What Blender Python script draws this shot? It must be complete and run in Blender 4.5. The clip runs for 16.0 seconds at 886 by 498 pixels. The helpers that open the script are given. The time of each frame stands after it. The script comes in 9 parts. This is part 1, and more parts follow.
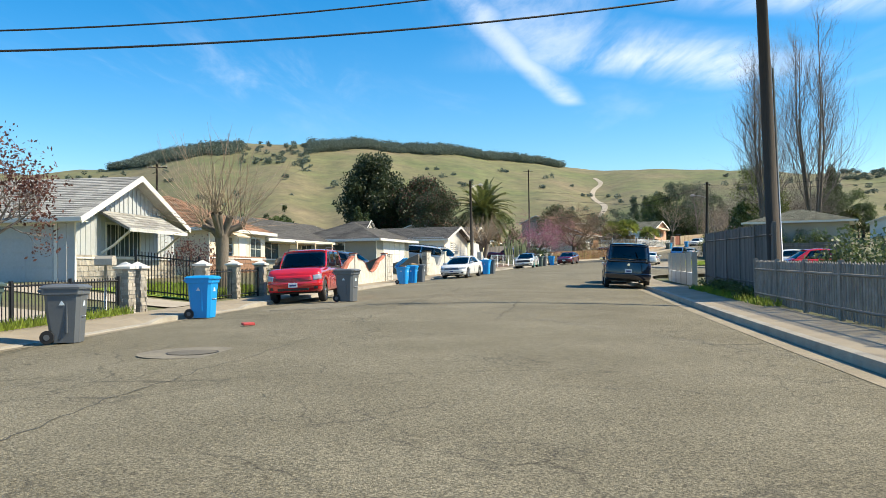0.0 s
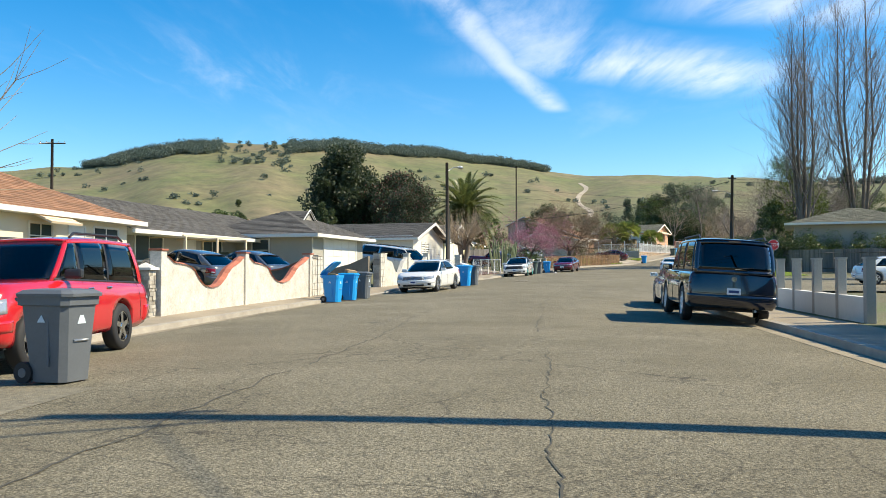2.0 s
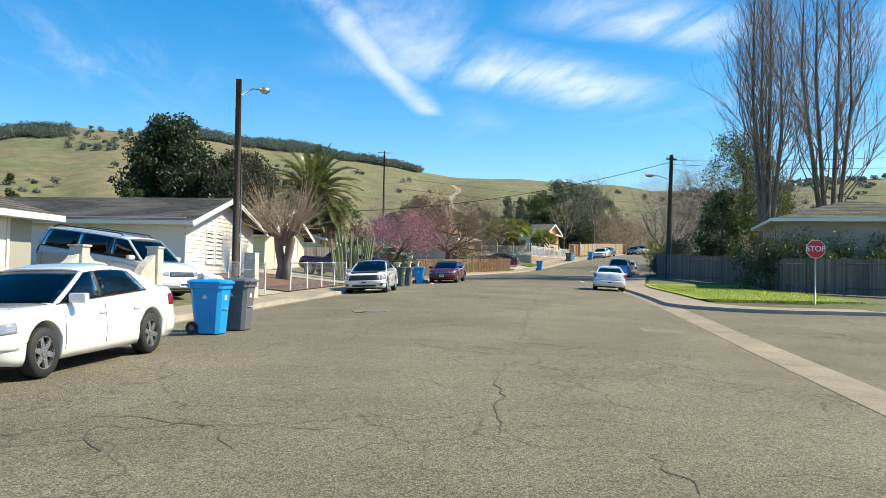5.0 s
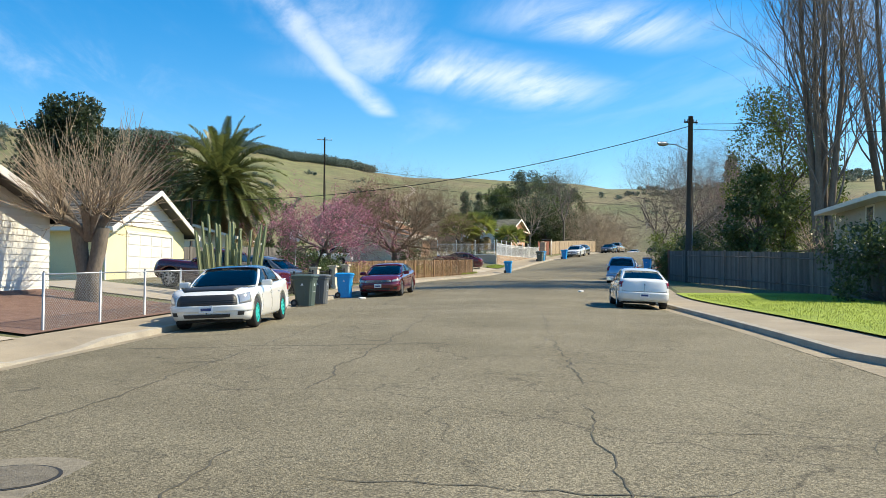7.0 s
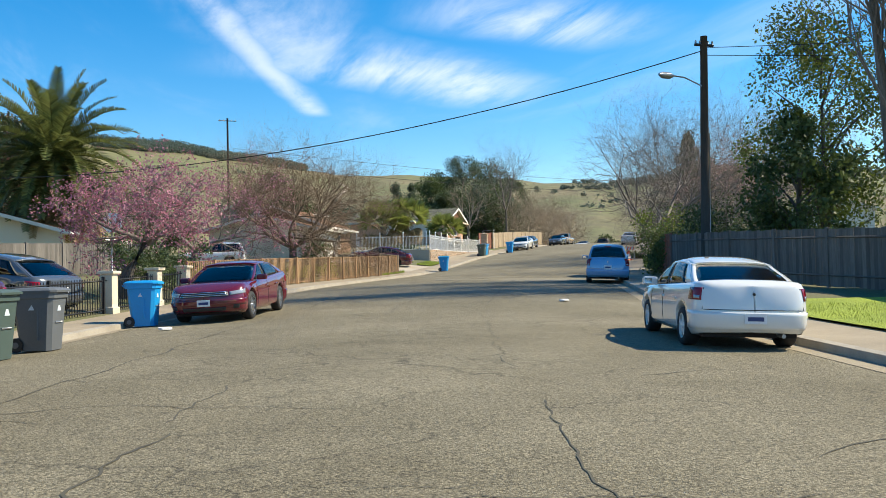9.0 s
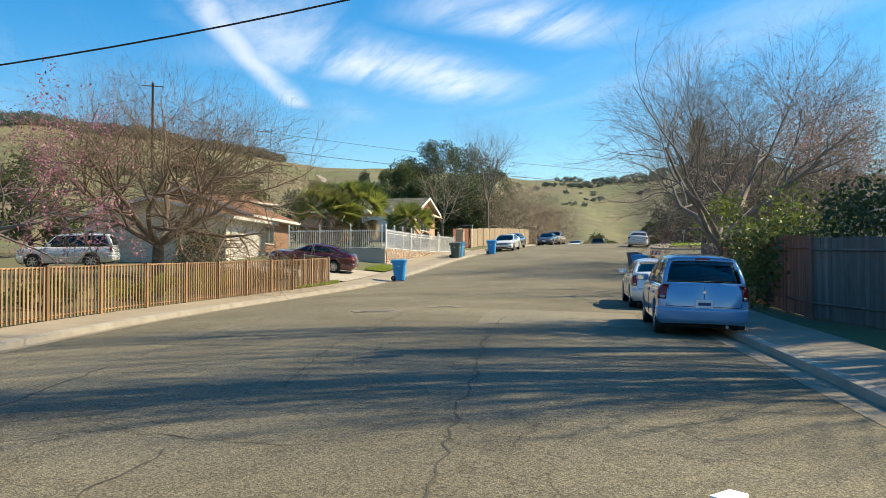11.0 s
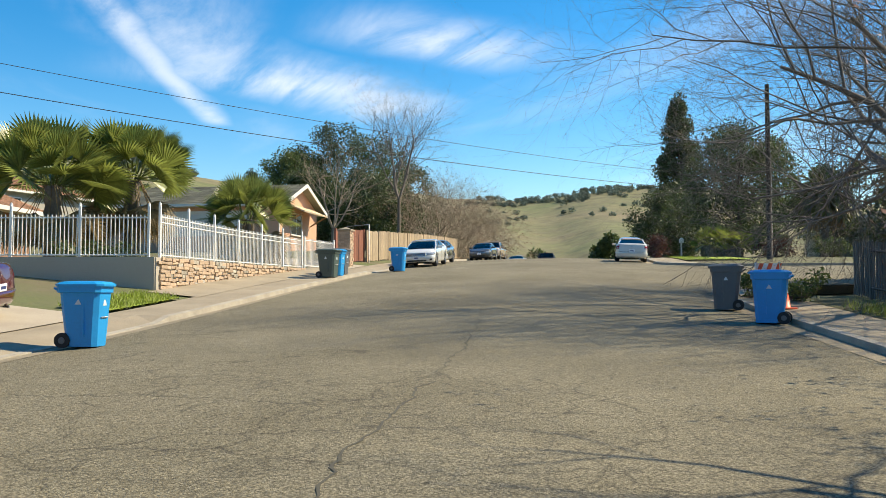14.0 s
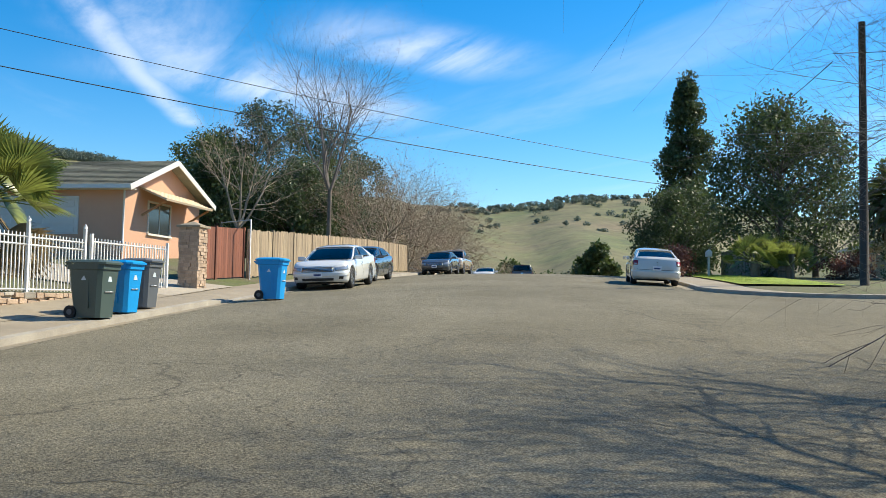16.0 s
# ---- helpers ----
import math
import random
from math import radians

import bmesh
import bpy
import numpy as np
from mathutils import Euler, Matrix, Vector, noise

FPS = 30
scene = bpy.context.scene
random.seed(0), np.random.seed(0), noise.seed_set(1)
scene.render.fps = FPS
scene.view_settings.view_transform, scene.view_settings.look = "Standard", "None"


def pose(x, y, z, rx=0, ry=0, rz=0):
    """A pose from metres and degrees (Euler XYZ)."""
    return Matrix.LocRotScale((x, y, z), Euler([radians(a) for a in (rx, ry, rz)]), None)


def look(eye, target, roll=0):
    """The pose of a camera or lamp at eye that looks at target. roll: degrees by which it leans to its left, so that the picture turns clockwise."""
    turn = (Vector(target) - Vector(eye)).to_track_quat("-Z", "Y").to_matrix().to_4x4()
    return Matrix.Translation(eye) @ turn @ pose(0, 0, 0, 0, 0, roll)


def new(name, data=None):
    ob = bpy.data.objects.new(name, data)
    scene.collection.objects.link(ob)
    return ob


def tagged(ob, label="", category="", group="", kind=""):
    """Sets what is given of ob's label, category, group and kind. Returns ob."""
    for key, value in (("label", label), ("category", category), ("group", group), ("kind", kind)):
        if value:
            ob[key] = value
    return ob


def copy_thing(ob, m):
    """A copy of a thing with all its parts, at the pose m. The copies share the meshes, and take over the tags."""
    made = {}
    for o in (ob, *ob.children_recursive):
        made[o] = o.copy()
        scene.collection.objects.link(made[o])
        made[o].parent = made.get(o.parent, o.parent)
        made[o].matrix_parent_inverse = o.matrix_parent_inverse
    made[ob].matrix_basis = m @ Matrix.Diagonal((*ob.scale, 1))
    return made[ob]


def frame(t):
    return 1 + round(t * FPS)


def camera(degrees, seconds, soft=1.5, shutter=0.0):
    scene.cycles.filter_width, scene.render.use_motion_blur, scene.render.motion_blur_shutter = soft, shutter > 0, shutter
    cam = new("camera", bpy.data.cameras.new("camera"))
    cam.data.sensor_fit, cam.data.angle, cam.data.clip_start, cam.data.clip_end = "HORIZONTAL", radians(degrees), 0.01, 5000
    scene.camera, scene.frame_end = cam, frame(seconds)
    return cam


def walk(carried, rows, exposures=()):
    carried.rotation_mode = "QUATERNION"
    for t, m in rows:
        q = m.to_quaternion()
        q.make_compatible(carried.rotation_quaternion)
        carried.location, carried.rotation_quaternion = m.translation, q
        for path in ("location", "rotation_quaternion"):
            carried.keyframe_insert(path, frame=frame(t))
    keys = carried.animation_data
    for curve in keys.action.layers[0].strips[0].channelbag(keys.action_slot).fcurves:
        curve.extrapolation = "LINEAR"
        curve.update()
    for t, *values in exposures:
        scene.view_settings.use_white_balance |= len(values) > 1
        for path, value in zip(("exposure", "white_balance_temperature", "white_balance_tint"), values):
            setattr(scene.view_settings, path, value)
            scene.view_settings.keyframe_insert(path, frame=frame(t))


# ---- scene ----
cam = camera(54.8, 16.0, 0.8)
PATH = [
    (0, (0.228, -0.265, 1.138), (0.273, 9.730, 1.378), -0.80),
    (0.5, (0.456, 4.006, 1.209), (0.551, 14.006, 1.454), -0.60),
    (1, (0.747, 8.928, 1.255), (0.902, 18.923, 1.520), -0.40),
    (1.5, (1.107, 13.465, 1.302), (1.302, 23.460, 1.577), -0.30),
    (2, (1.441, 18.052, 1.378), (1.681, 28.042, 1.668), -0.10),
    (2.5, (1.919, 22.825, 1.477), (2.319, 32.815, 1.767), 0.20),
    (3, (2.460, 27.556, 1.540), (3.170, 37.526, 1.845), 0.20),
    (3.5, (3.068, 32.429, 1.580), (4.108, 42.369, 1.890), -0.20),
    (4, (3.724, 36.431, 1.678), (5.034, 46.341, 1.993), 0.10),
    (6.5, (8.088, 58.761, 2.335), (10.253, 68.516, 2.655), 1.00),
    (7, (9.182, 62.651, 2.359), (11.427, 72.391, 2.694), 0.20),
    (7.5, (10.300, 66.282, 2.395), (12.710, 75.982, 2.720), -0.30),
    (8, (11.618, 70.343, 2.455), (14.238, 79.988, 2.790), -1.20),
    (8.5, (12.852, 74.355, 2.482), (15.702, 83.935, 2.787), -1.30),
    (9, (14.186, 78.398, 2.526), (17.146, 87.943, 2.831), -1.30),
    (11.5, (22.717, 100.251, 3.453), (26.007, 109.691, 3.698), 0.40),
    (12, (24.668, 105.203, 3.474), (28.118, 114.588, 3.729), 0.80),
    (12.5, (26.520, 109.772, 3.506), (30.140, 119.092, 3.781), 1.00),
    (13, (28.456, 114.109, 3.587), (32.191, 123.384, 3.902), 1.00),
    (13.5, (30.432, 118.453, 3.669), (34.327, 127.653, 4.049), 0.30),
    (14, (32.420, 122.623, 3.748), (36.460, 131.758, 4.238), 0.00),
    (14.5, (34.473, 126.355, 3.904), (38.588, 135.450, 4.494), -0.20),
    (15, (36.637, 130.046, 4.219), (40.832, 139.106, 4.794), 0.10),
    (15.5, (38.708, 133.923, 4.518), (42.993, 142.938, 5.088), 0.80),
    (16, (40.847, 137.437, 4.780), (45.177, 146.432, 5.355), 1.00),
]
LIGHT = [(0.0, 0.40, 6500, 10), (9.0, 0.40, 6500, 10), (11.5, 0.40, 7000, 10), (13.5, 0.40, 7000, 10), (15.0, 0.34, 6550, 10), (15.6, 0.31, 6480, 10), (16.0, 0.28, 6200, 10)]
walk(cam, [(t, look(eye, target, roll)) for t, eye, target, roll in PATH], LIGHT)

# ---- light ----
SUN_AZ, SUN_EL = 97.0, 44.0     # degrees clockwise from +y, and over the horizon
world = bpy.data.worlds.new("world")
scene.world = world
world.use_nodes = True
WT = world.node_tree


def wmath(op, a, b=None, clamp=False):
    n = WT.nodes.new("ShaderNodeMath")
    n.operation, n.use_clamp = op, clamp
    for i, v in enumerate((a, b)):
        if v is None:
            continue
        if isinstance(v, (int, float)):
            n.inputs[i].default_value = v
        else:
            WT.links.new(v, n.inputs[i])
    return n.outputs[0]


sky = WT.nodes.new("ShaderNodeTexSky")
sky.sky_type, sky.sun_disc = "NISHITA", False
sky.sun_elevation, sky.sun_rotation = radians(SUN_EL), radians(SUN_AZ)
sky.air_density, sky.dust_density, sky.ozone_density = 1.0, 0.35, 2.5
satur = WT.nodes.new("ShaderNodeHueSaturation")
satur.inputs["Hue"].default_value = 0.497
satur.inputs["Saturation"].default_value = 1.50
satur.inputs["Value"].default_value = 1.45
WT.links.new(sky.outputs[0], satur.inputs["Color"])

# thin high cloud: streaks on a plane far above, with a wispy grain
coord = WT.nodes.new("ShaderNodeTexCoord")
split = WT.nodes.new("ShaderNodeSeparateXYZ")
WT.links.new(coord.outputs["Generated"], split.inputs[0])
_z = wmath("MAXIMUM", split.outputs[2], 0.02)
cu, cv = wmath("DIVIDE", split.outputs[0], _z), wmath("DIVIDE", split.outputs[1], _z)
plane = WT.nodes.new("ShaderNodeCombineXYZ")
WT.links.new(cu, plane.inputs[0])
WT.links.new(cv, plane.inputs[1])


def wisp(scale, detail, rough, stretch=(1, 1, 1), turn=0.0, distort=0.0):
    m = WT.nodes.new("ShaderNodeMapping")
    m.inputs["Rotation"].default_value = (0, 0, radians(turn))
    m.inputs["Scale"].default_value = stretch
    WT.links.new(plane.outputs[0], m.inputs[0])
    n = WT.nodes.new("ShaderNodeTexNoise")
    n.inputs["Scale"].default_value, n.inputs["Detail"].default_value = scale, detail
    n.inputs["Roughness"].default_value, n.inputs["Distortion"].default_value = rough, distort
    WT.links.new(m.outputs[0], n.inputs["Vector"])
    return n.outputs[0]


def ramp(value, lo, hi):
    n = WT.nodes.new("ShaderNodeMapRange")
    n.interpolation_type = "SMOOTHSTEP"
    n.inputs["From Min"].default_value, n.inputs["From Max"].default_value = lo, hi
    WT.links.new(value, n.inputs["Value"])
    return n.outputs[0]


def sky_place(az, el):
    r = 1 / math.tan(radians(el))
    return r * math.sin(radians(az)), r * math.cos(radians(az))


def streak(a, b, width, fade_a, fade_b, wobble):
    """A soft streak of cloud between two directions, given as azimuth and elevation."""
    (ax, ay), (bx, by) = sky_place(*a), sky_place(*b)
    n = math.hypot(bx - ax, by - ay)
    tx, ty = (bx - ax) / n, (by - ay) / n
    du, dv = wmath("SUBTRACT", cu, ax), wmath("SUBTRACT", cv, ay)
    along = wmath("ADD", wmath("MULTIPLY", du, tx), wmath("MULTIPLY", dv, ty))
    across = wmath("SUBTRACT", wmath("MULTIPLY", du, ty), wmath("MULTIPLY", dv, tx))
    across = wmath("ADD", across, wmath("MULTIPLY", wmath("SUBTRACT", wobble, 0.5), width * 1.6))
    body = ramp(wmath("ABSOLUTE", across), width, 0.0)
    ends = wmath("MULTIPLY", ramp(along, -fade_a, fade_a), ramp(along, n + fade_b, n - fade_b))
    return wmath("MULTIPLY", body, ends)


grain = wisp(1.1, 7, 0.62, (2.6, 0.55, 1), -24, 0.4)
broad = wisp(0.7, 5, 0.55, (1, 1, 1), 0, 0.3)
s1 = wmath("MULTIPLY", streak((-9, 26.6), (8.9, 10.8), 0.125, 0.3, 0.16, broad), ramp(grain, 0.20, 0.55))
s2 = wmath("MULTIPLY", streak((-4, 22.8), (10.5, 13.4), 0.46, 0.6, 0.5, broad), ramp(grain, 0.30, 0.72))
s3 = wmath("MULTIPLY", streak((7.0, 14.4), (22.5, 11.9), 0.58, 0.5, 0.5, broad), ramp(grain, 0.30, 0.68))
s4 = wmath("MULTIPLY", streak((18.5, 17.2), (29, 15.6), 0.40, 0.35, 0.4, broad), ramp(grain, 0.30, 0.66))
s5 = wmath("MULTIPLY", streak((-22, 15), (-6, 10.8), 0.9, 0.8, 0.8, broad), ramp(grain, 0.46, 0.9))
veil = wmath("MULTIPLY", ramp(wisp(0.35, 6, 0.6, (1.8, 0.6, 1), -24, 0.5), 0.50, 0.80), 0.30)
cloud = wmath("MAXIMUM", wmath("MULTIPLY", s1, 0.78), wmath("MAXIMUM", wmath("MULTIPLY", s2, 0.72), wmath("MAXIMUM", s3, wmath("MAXIMUM", s4, wmath("MULTIPLY", s5, 0.5)))))
cloud = wmath("MULTIPLY", wmath("MAXIMUM", cloud, veil), 0.72, True)
mixer = WT.nodes.new("ShaderNodeMix")
mixer.data_type = "RGBA"
WT.links.new(cloud, mixer.inputs["Factor"])
WT.links.new(satur.outputs[0], mixer.inputs["A"])
mixer.inputs["B"].default_value = (9.2, 9.6, 10.2, 1)
WT.links.new(mixer.outputs["Result"], WT.nodes["Background"].inputs[0])
WT.nodes["Background"].inputs[1].default_value = 0.10
sun = new("sun", bpy.data.lights.new("sun", "SUN"))
sun.data.energy, sun.data.angle, sun.data.color = 6.0, radians(0.55), (1.0, 0.89, 0.66)
_a, _e = radians(SUN_AZ), radians(SUN_EL)
sun.matrix_world = look((0, 0, 60), (-math.sin(_a) * math.cos(_e), -math.cos(_a) * math.cos(_e), 60 - math.sin(_e)))

# ---- plan: the road's left kerb line, its height along the way, and the ground beside it ----
HALF = 6.6          # half the roadway's width
WALK = 1.55         # width of the pavements
KERB = 0.13
LEFT = [(-13.5, -40.0), (-9.4, 0.0), (-6.6, 22.0), (-4.9, 34.0), (-2.5, 50.5), (0.9, 62.0), (7.6, 83.0), (12.9, 100.2), (21.2, 119.0), (32.3, 138.4),
        (41.2, 153.9), (46.3, 161.2), (62.3, 184.6), (80.0, 209.0), (124.0, 270.0), (300.0, 510.0)]
PROFILE = [(-60, -1.2), (0, -0.2), (15, -0.02), (22, 0.08), (36, 0.26), (50, 0.42), (58, 0.68), (83, 1.28), (100, 1.54), (114, 2.12), (126, 2.4), (139, 2.72), (150, 3.4), (160, 4.15),
           (168, 4.8), (178, 5.45), (190, 6.05), (200, 6.45), (206, 6.5), (216, 6.2), (240, 4.0), (300, -3.0), (600, -12.0)]


def smooth_line(points, step=0.5):
    """A smooth curve through points, as evenly spaced samples with a running length."""
    p = np.array(points, float)
    chord = np.concatenate([[0], np.cumsum(np.hypot(*np.diff(p, axis=0).T))])
    u = np.arange(0, chord[-1], step)
    q = np.stack([np.interp(u, chord, p[:, k]) for k in range(2)], 1)
    n = int(9 / step)
    kernel = np.hanning(2 * n + 1)
    kernel /= kernel.sum()
    pad = np.concatenate([q[0] + (q[0] - q[1]) * np.arange(n, 0, -1)[:, None], q, q[-1] + (q[-1] - q[-2]) * np.arange(1, n + 1)[:, None]])
    return np.stack([np.convolve(pad[:, k], kernel, "valid") for k in range(2)], 1)


_kerb = smooth_line(LEFT)
_tan = np.gradient(_kerb, axis=0)
_tan /= np.linalg.norm(_tan, axis=1)[:, None]
CL = _kerb + HALF * np.stack([_tan[:, 1], -_tan[:, 0]], 1)
CL_T = np.gradient(CL, axis=0)
CL_L = np.linalg.norm(CL_T, axis=1)
CL_T /= CL_L[:, None]
CL_S = np.cumsum(CL_L)
CL_S -= np.interp(0.0, CL[:, 1], CL_S)


def height(s):
    """The crown of the road, s metres along it."""
    w = np.linspace(-7, 7, 15)
    k = np.hanning(17)[1:-1]
    v = np.interp(np.asarray(s, float)[..., None] + w, [a for a, _ in PROFILE], [b for _, b in PROFILE])
    return (v * k).sum(-1) / k.sum()


def at_sd(s, d):
    """The plan place s metres along the road and d metres right of its middle."""
    x = np.interp(s, CL_S, CL[:, 0])
    y = np.interp(s, CL_S, CL[:, 1])
    tx = np.interp(s, CL_S, CL_T[:, 0])
    ty = np.interp(s, CL_S, CL_T[:, 1])
    return x + ty * d, y - tx * d


def to_sd(x, y):
    i = int(np.argmin((CL[:, 0] - x) ** 2 + (CL[:, 1] - y) ** 2))
    dx, dy = x - CL[i, 0], y - CL[i, 1]
    return float(CL_S[i] + dx * CL_T[i, 0] + dy * CL_T[i, 1]), float(dx * CL_T[i, 1] - dy * CL_T[i, 0])


SIDE_1, SIDE_2 = (57.5, 75.2), (157.0, 173.0)     # the two streets that join from the right


def lot(s, d):
    """How far the gardens stand over the pavement: the left ones climb away from the road."""
    if d < 0:
        return 0.11 * min(max(-d - 8.2, 0), 6.5)
    return 0.0


def in_side(s, d, grow=0.0):
    return d > HALF and any(a - grow < s < b + grow for a, b in (SIDE_1, SIDE_2))


def ground_sd(s, d):
    z = float(height(s)) - 0.15 * (min(abs(d), HALF) / HALF) ** 2
    if in_side(s, d):
        return z
    if abs(d) > HALF:
        z += KERB + 0.02 * min(abs(d) - HALF, 1.5) + lot(s, d)
    return z


def ground(x, y):
    return ground_sd(*to_sd(x, y))


def heading(s):
    """Degrees by which the road at s turns from +y, as pose()'s rz."""
    return -math.degrees(math.atan2(float(np.interp(s, CL_S, CL_T[:, 0])), float(np.interp(s, CL_S, CL_T[:, 1]))))

# ---- materials ----
def material(name, base, rough=0.6, metal=0.0, other=None, scale=6.0, amount=0.5, fine=None, fine_amount=0.15, bump=0.0, bump_scale=60.0, spec=0.5, vary=0.0, coat=0.0, stretch=(1, 1, 1), per_island=False):
    """A surface with patches of a second colour, a fine grain, a relief, and a shade that varies from object to object."""
    m = bpy.data.materials.new(name)
    m.use_nodes = True
    t = m.node_tree
    b = t.nodes["Principled BSDF"]
    b.inputs["Roughness"].default_value, b.inputs["Metallic"].default_value = rough, metal
    b.inputs["Specular IOR Level"].default_value, b.inputs["Coat Weight"].default_value = spec, coat
    b.inputs["Coat Roughness"].default_value = 0.05
    geo = t.nodes.new("ShaderNodeNewGeometry")
    mp = t.nodes.new("ShaderNodeMapping")
    mp.inputs["Scale"].default_value = stretch
    t.links.new(geo.outputs["Position"], mp.inputs[0])

    def noise_tex(sc, detail=4, rgh=0.6):
        n = t.nodes.new("ShaderNodeTexNoise")
        n.inputs["Scale"].default_value, n.inputs["Detail"].default_value, n.inputs["Roughness"].default_value = sc, detail, rgh
        t.links.new(mp.outputs[0], n.inputs["Vector"])
        return n.outputs[0]

    def mix(fac, a, c, mode="MIX"):
        n = t.nodes.new("ShaderNodeMix")
        n.data_type, n.blend_type = "RGBA", mode
        for s, v in (("Factor", fac), ("A", a), ("B", c)):
            k = {"Factor": 0, "A": 6, "B": 7}[s]
            if isinstance(v, (int, float)):
                n.inputs[k].default_value = v
            elif isinstance(v, tuple):
                n.inputs[k].default_value = (*v, 1)
            else:
                t.links.new(v, n.inputs[k])
        return n.outputs[2]

    def span(v, lo, hi, a=0.0, c=1.0):
        n = t.nodes.new("ShaderNodeMapRange")
        n.inputs[1].default_value, n.inputs[2].default_value, n.inputs[3].default_value, n.inputs[4].default_value = lo, hi, a, c
        t.links.new(v, n.inputs[0])
        return n.outputs[0]

    col = base
    if other:
        col = mix(span(noise_tex(scale), 0.5 - 0.22, 0.5 + 0.22, 0.0, amount), base, other)
    f = fine or scale * 14
    g = noise_tex(f, 3, 0.7)
    col = mix(1.0, col, mix(span(g, 0.25, 0.75), (1 - fine_amount,) * 3, (1 + fine_amount,) * 3), "MULTIPLY")
    if vary:
        info = t.nodes.new("ShaderNodeNewGeometry" if per_island else "ShaderNodeObjectInfo")
        out = info.outputs["Random Per Island"] if per_island else info.outputs["Random"]
        col = mix(1.0, col, mix(out, (1 - vary,) * 3, (1 + vary,) * 3), "MULTIPLY")
    if isinstance(col, tuple):
        b.inputs["Base Color"].default_value = (*col, 1)
    else:
        t.links.new(col, b.inputs["Base Color"])
    if rough > 0.15:
        t.links.new(span(g, 0.3, 0.7, max(0.03, rough - 0.08), min(1, rough + 0.08)), b.inputs["Roughness"])
    if bump:
        n = t.nodes.new("ShaderNodeBump")
        n.inputs["Strength"].default_value, n.inputs["Distance"].default_value = 1.0, bump
        t.links.new(noise_tex(bump_scale, 5, 0.65), n.inputs["Height"])
        t.links.new(n.outputs[0], b.inputs["Normal"])
    return m


def leaf_material(name, base, other, gloss=0.5):
    """Thin leaves: light comes through, and each one differs a little."""
    m = material(name, base, gloss, other=other, scale=0.9, amount=0.8, fine=9, fine_amount=0.25, vary=0.35, per_island=True)
    t = m.node_tree
    b = t.nodes["Principled BSDF"]
    tr = t.nodes.new("ShaderNodeBsdfTranslucent")
    sock = b.inputs["Base Color"].links[0].from_socket
    t.links.new(sock, tr.inputs[0])
    mx = t.nodes.new("ShaderNodeMixShader")
    mx.inputs[0].default_value = 0.42
    t.links.new(b.outputs[0], mx.inputs[1])
    t.links.new(tr.outputs[0], mx.inputs[2])
    t.links.new(mx.outputs[0], t.nodes["Material Output"].inputs[0])
    return m


def glass_material(name, tint, gloss=0.10):
    """A pane: it lets tinted light through and mirrors a part of it."""
    m = bpy.data.materials.new(name)
    m.use_nodes = True
    t = m.node_tree
    tr, gl, mx, fr = (t.nodes.new(k) for k in ("ShaderNodeBsdfTransparent", "ShaderNodeBsdfGlossy", "ShaderNodeMixShader", "ShaderNodeFresnel"))
    tr.inputs[0].default_value = (*tint, 1)
    gl.inputs["Roughness"].default_value = 0.015
    fr.inputs[0].default_value = 1.46 + gloss
    t.links.new(fr.outputs[0], mx.inputs[0])
    t.links.new(tr.outputs[0], mx.inputs[1])
    t.links.new(gl.outputs[0], mx.inputs[2])
    t.links.new(mx.outputs[0], t.nodes["Material Output"].inputs[0])
    return m


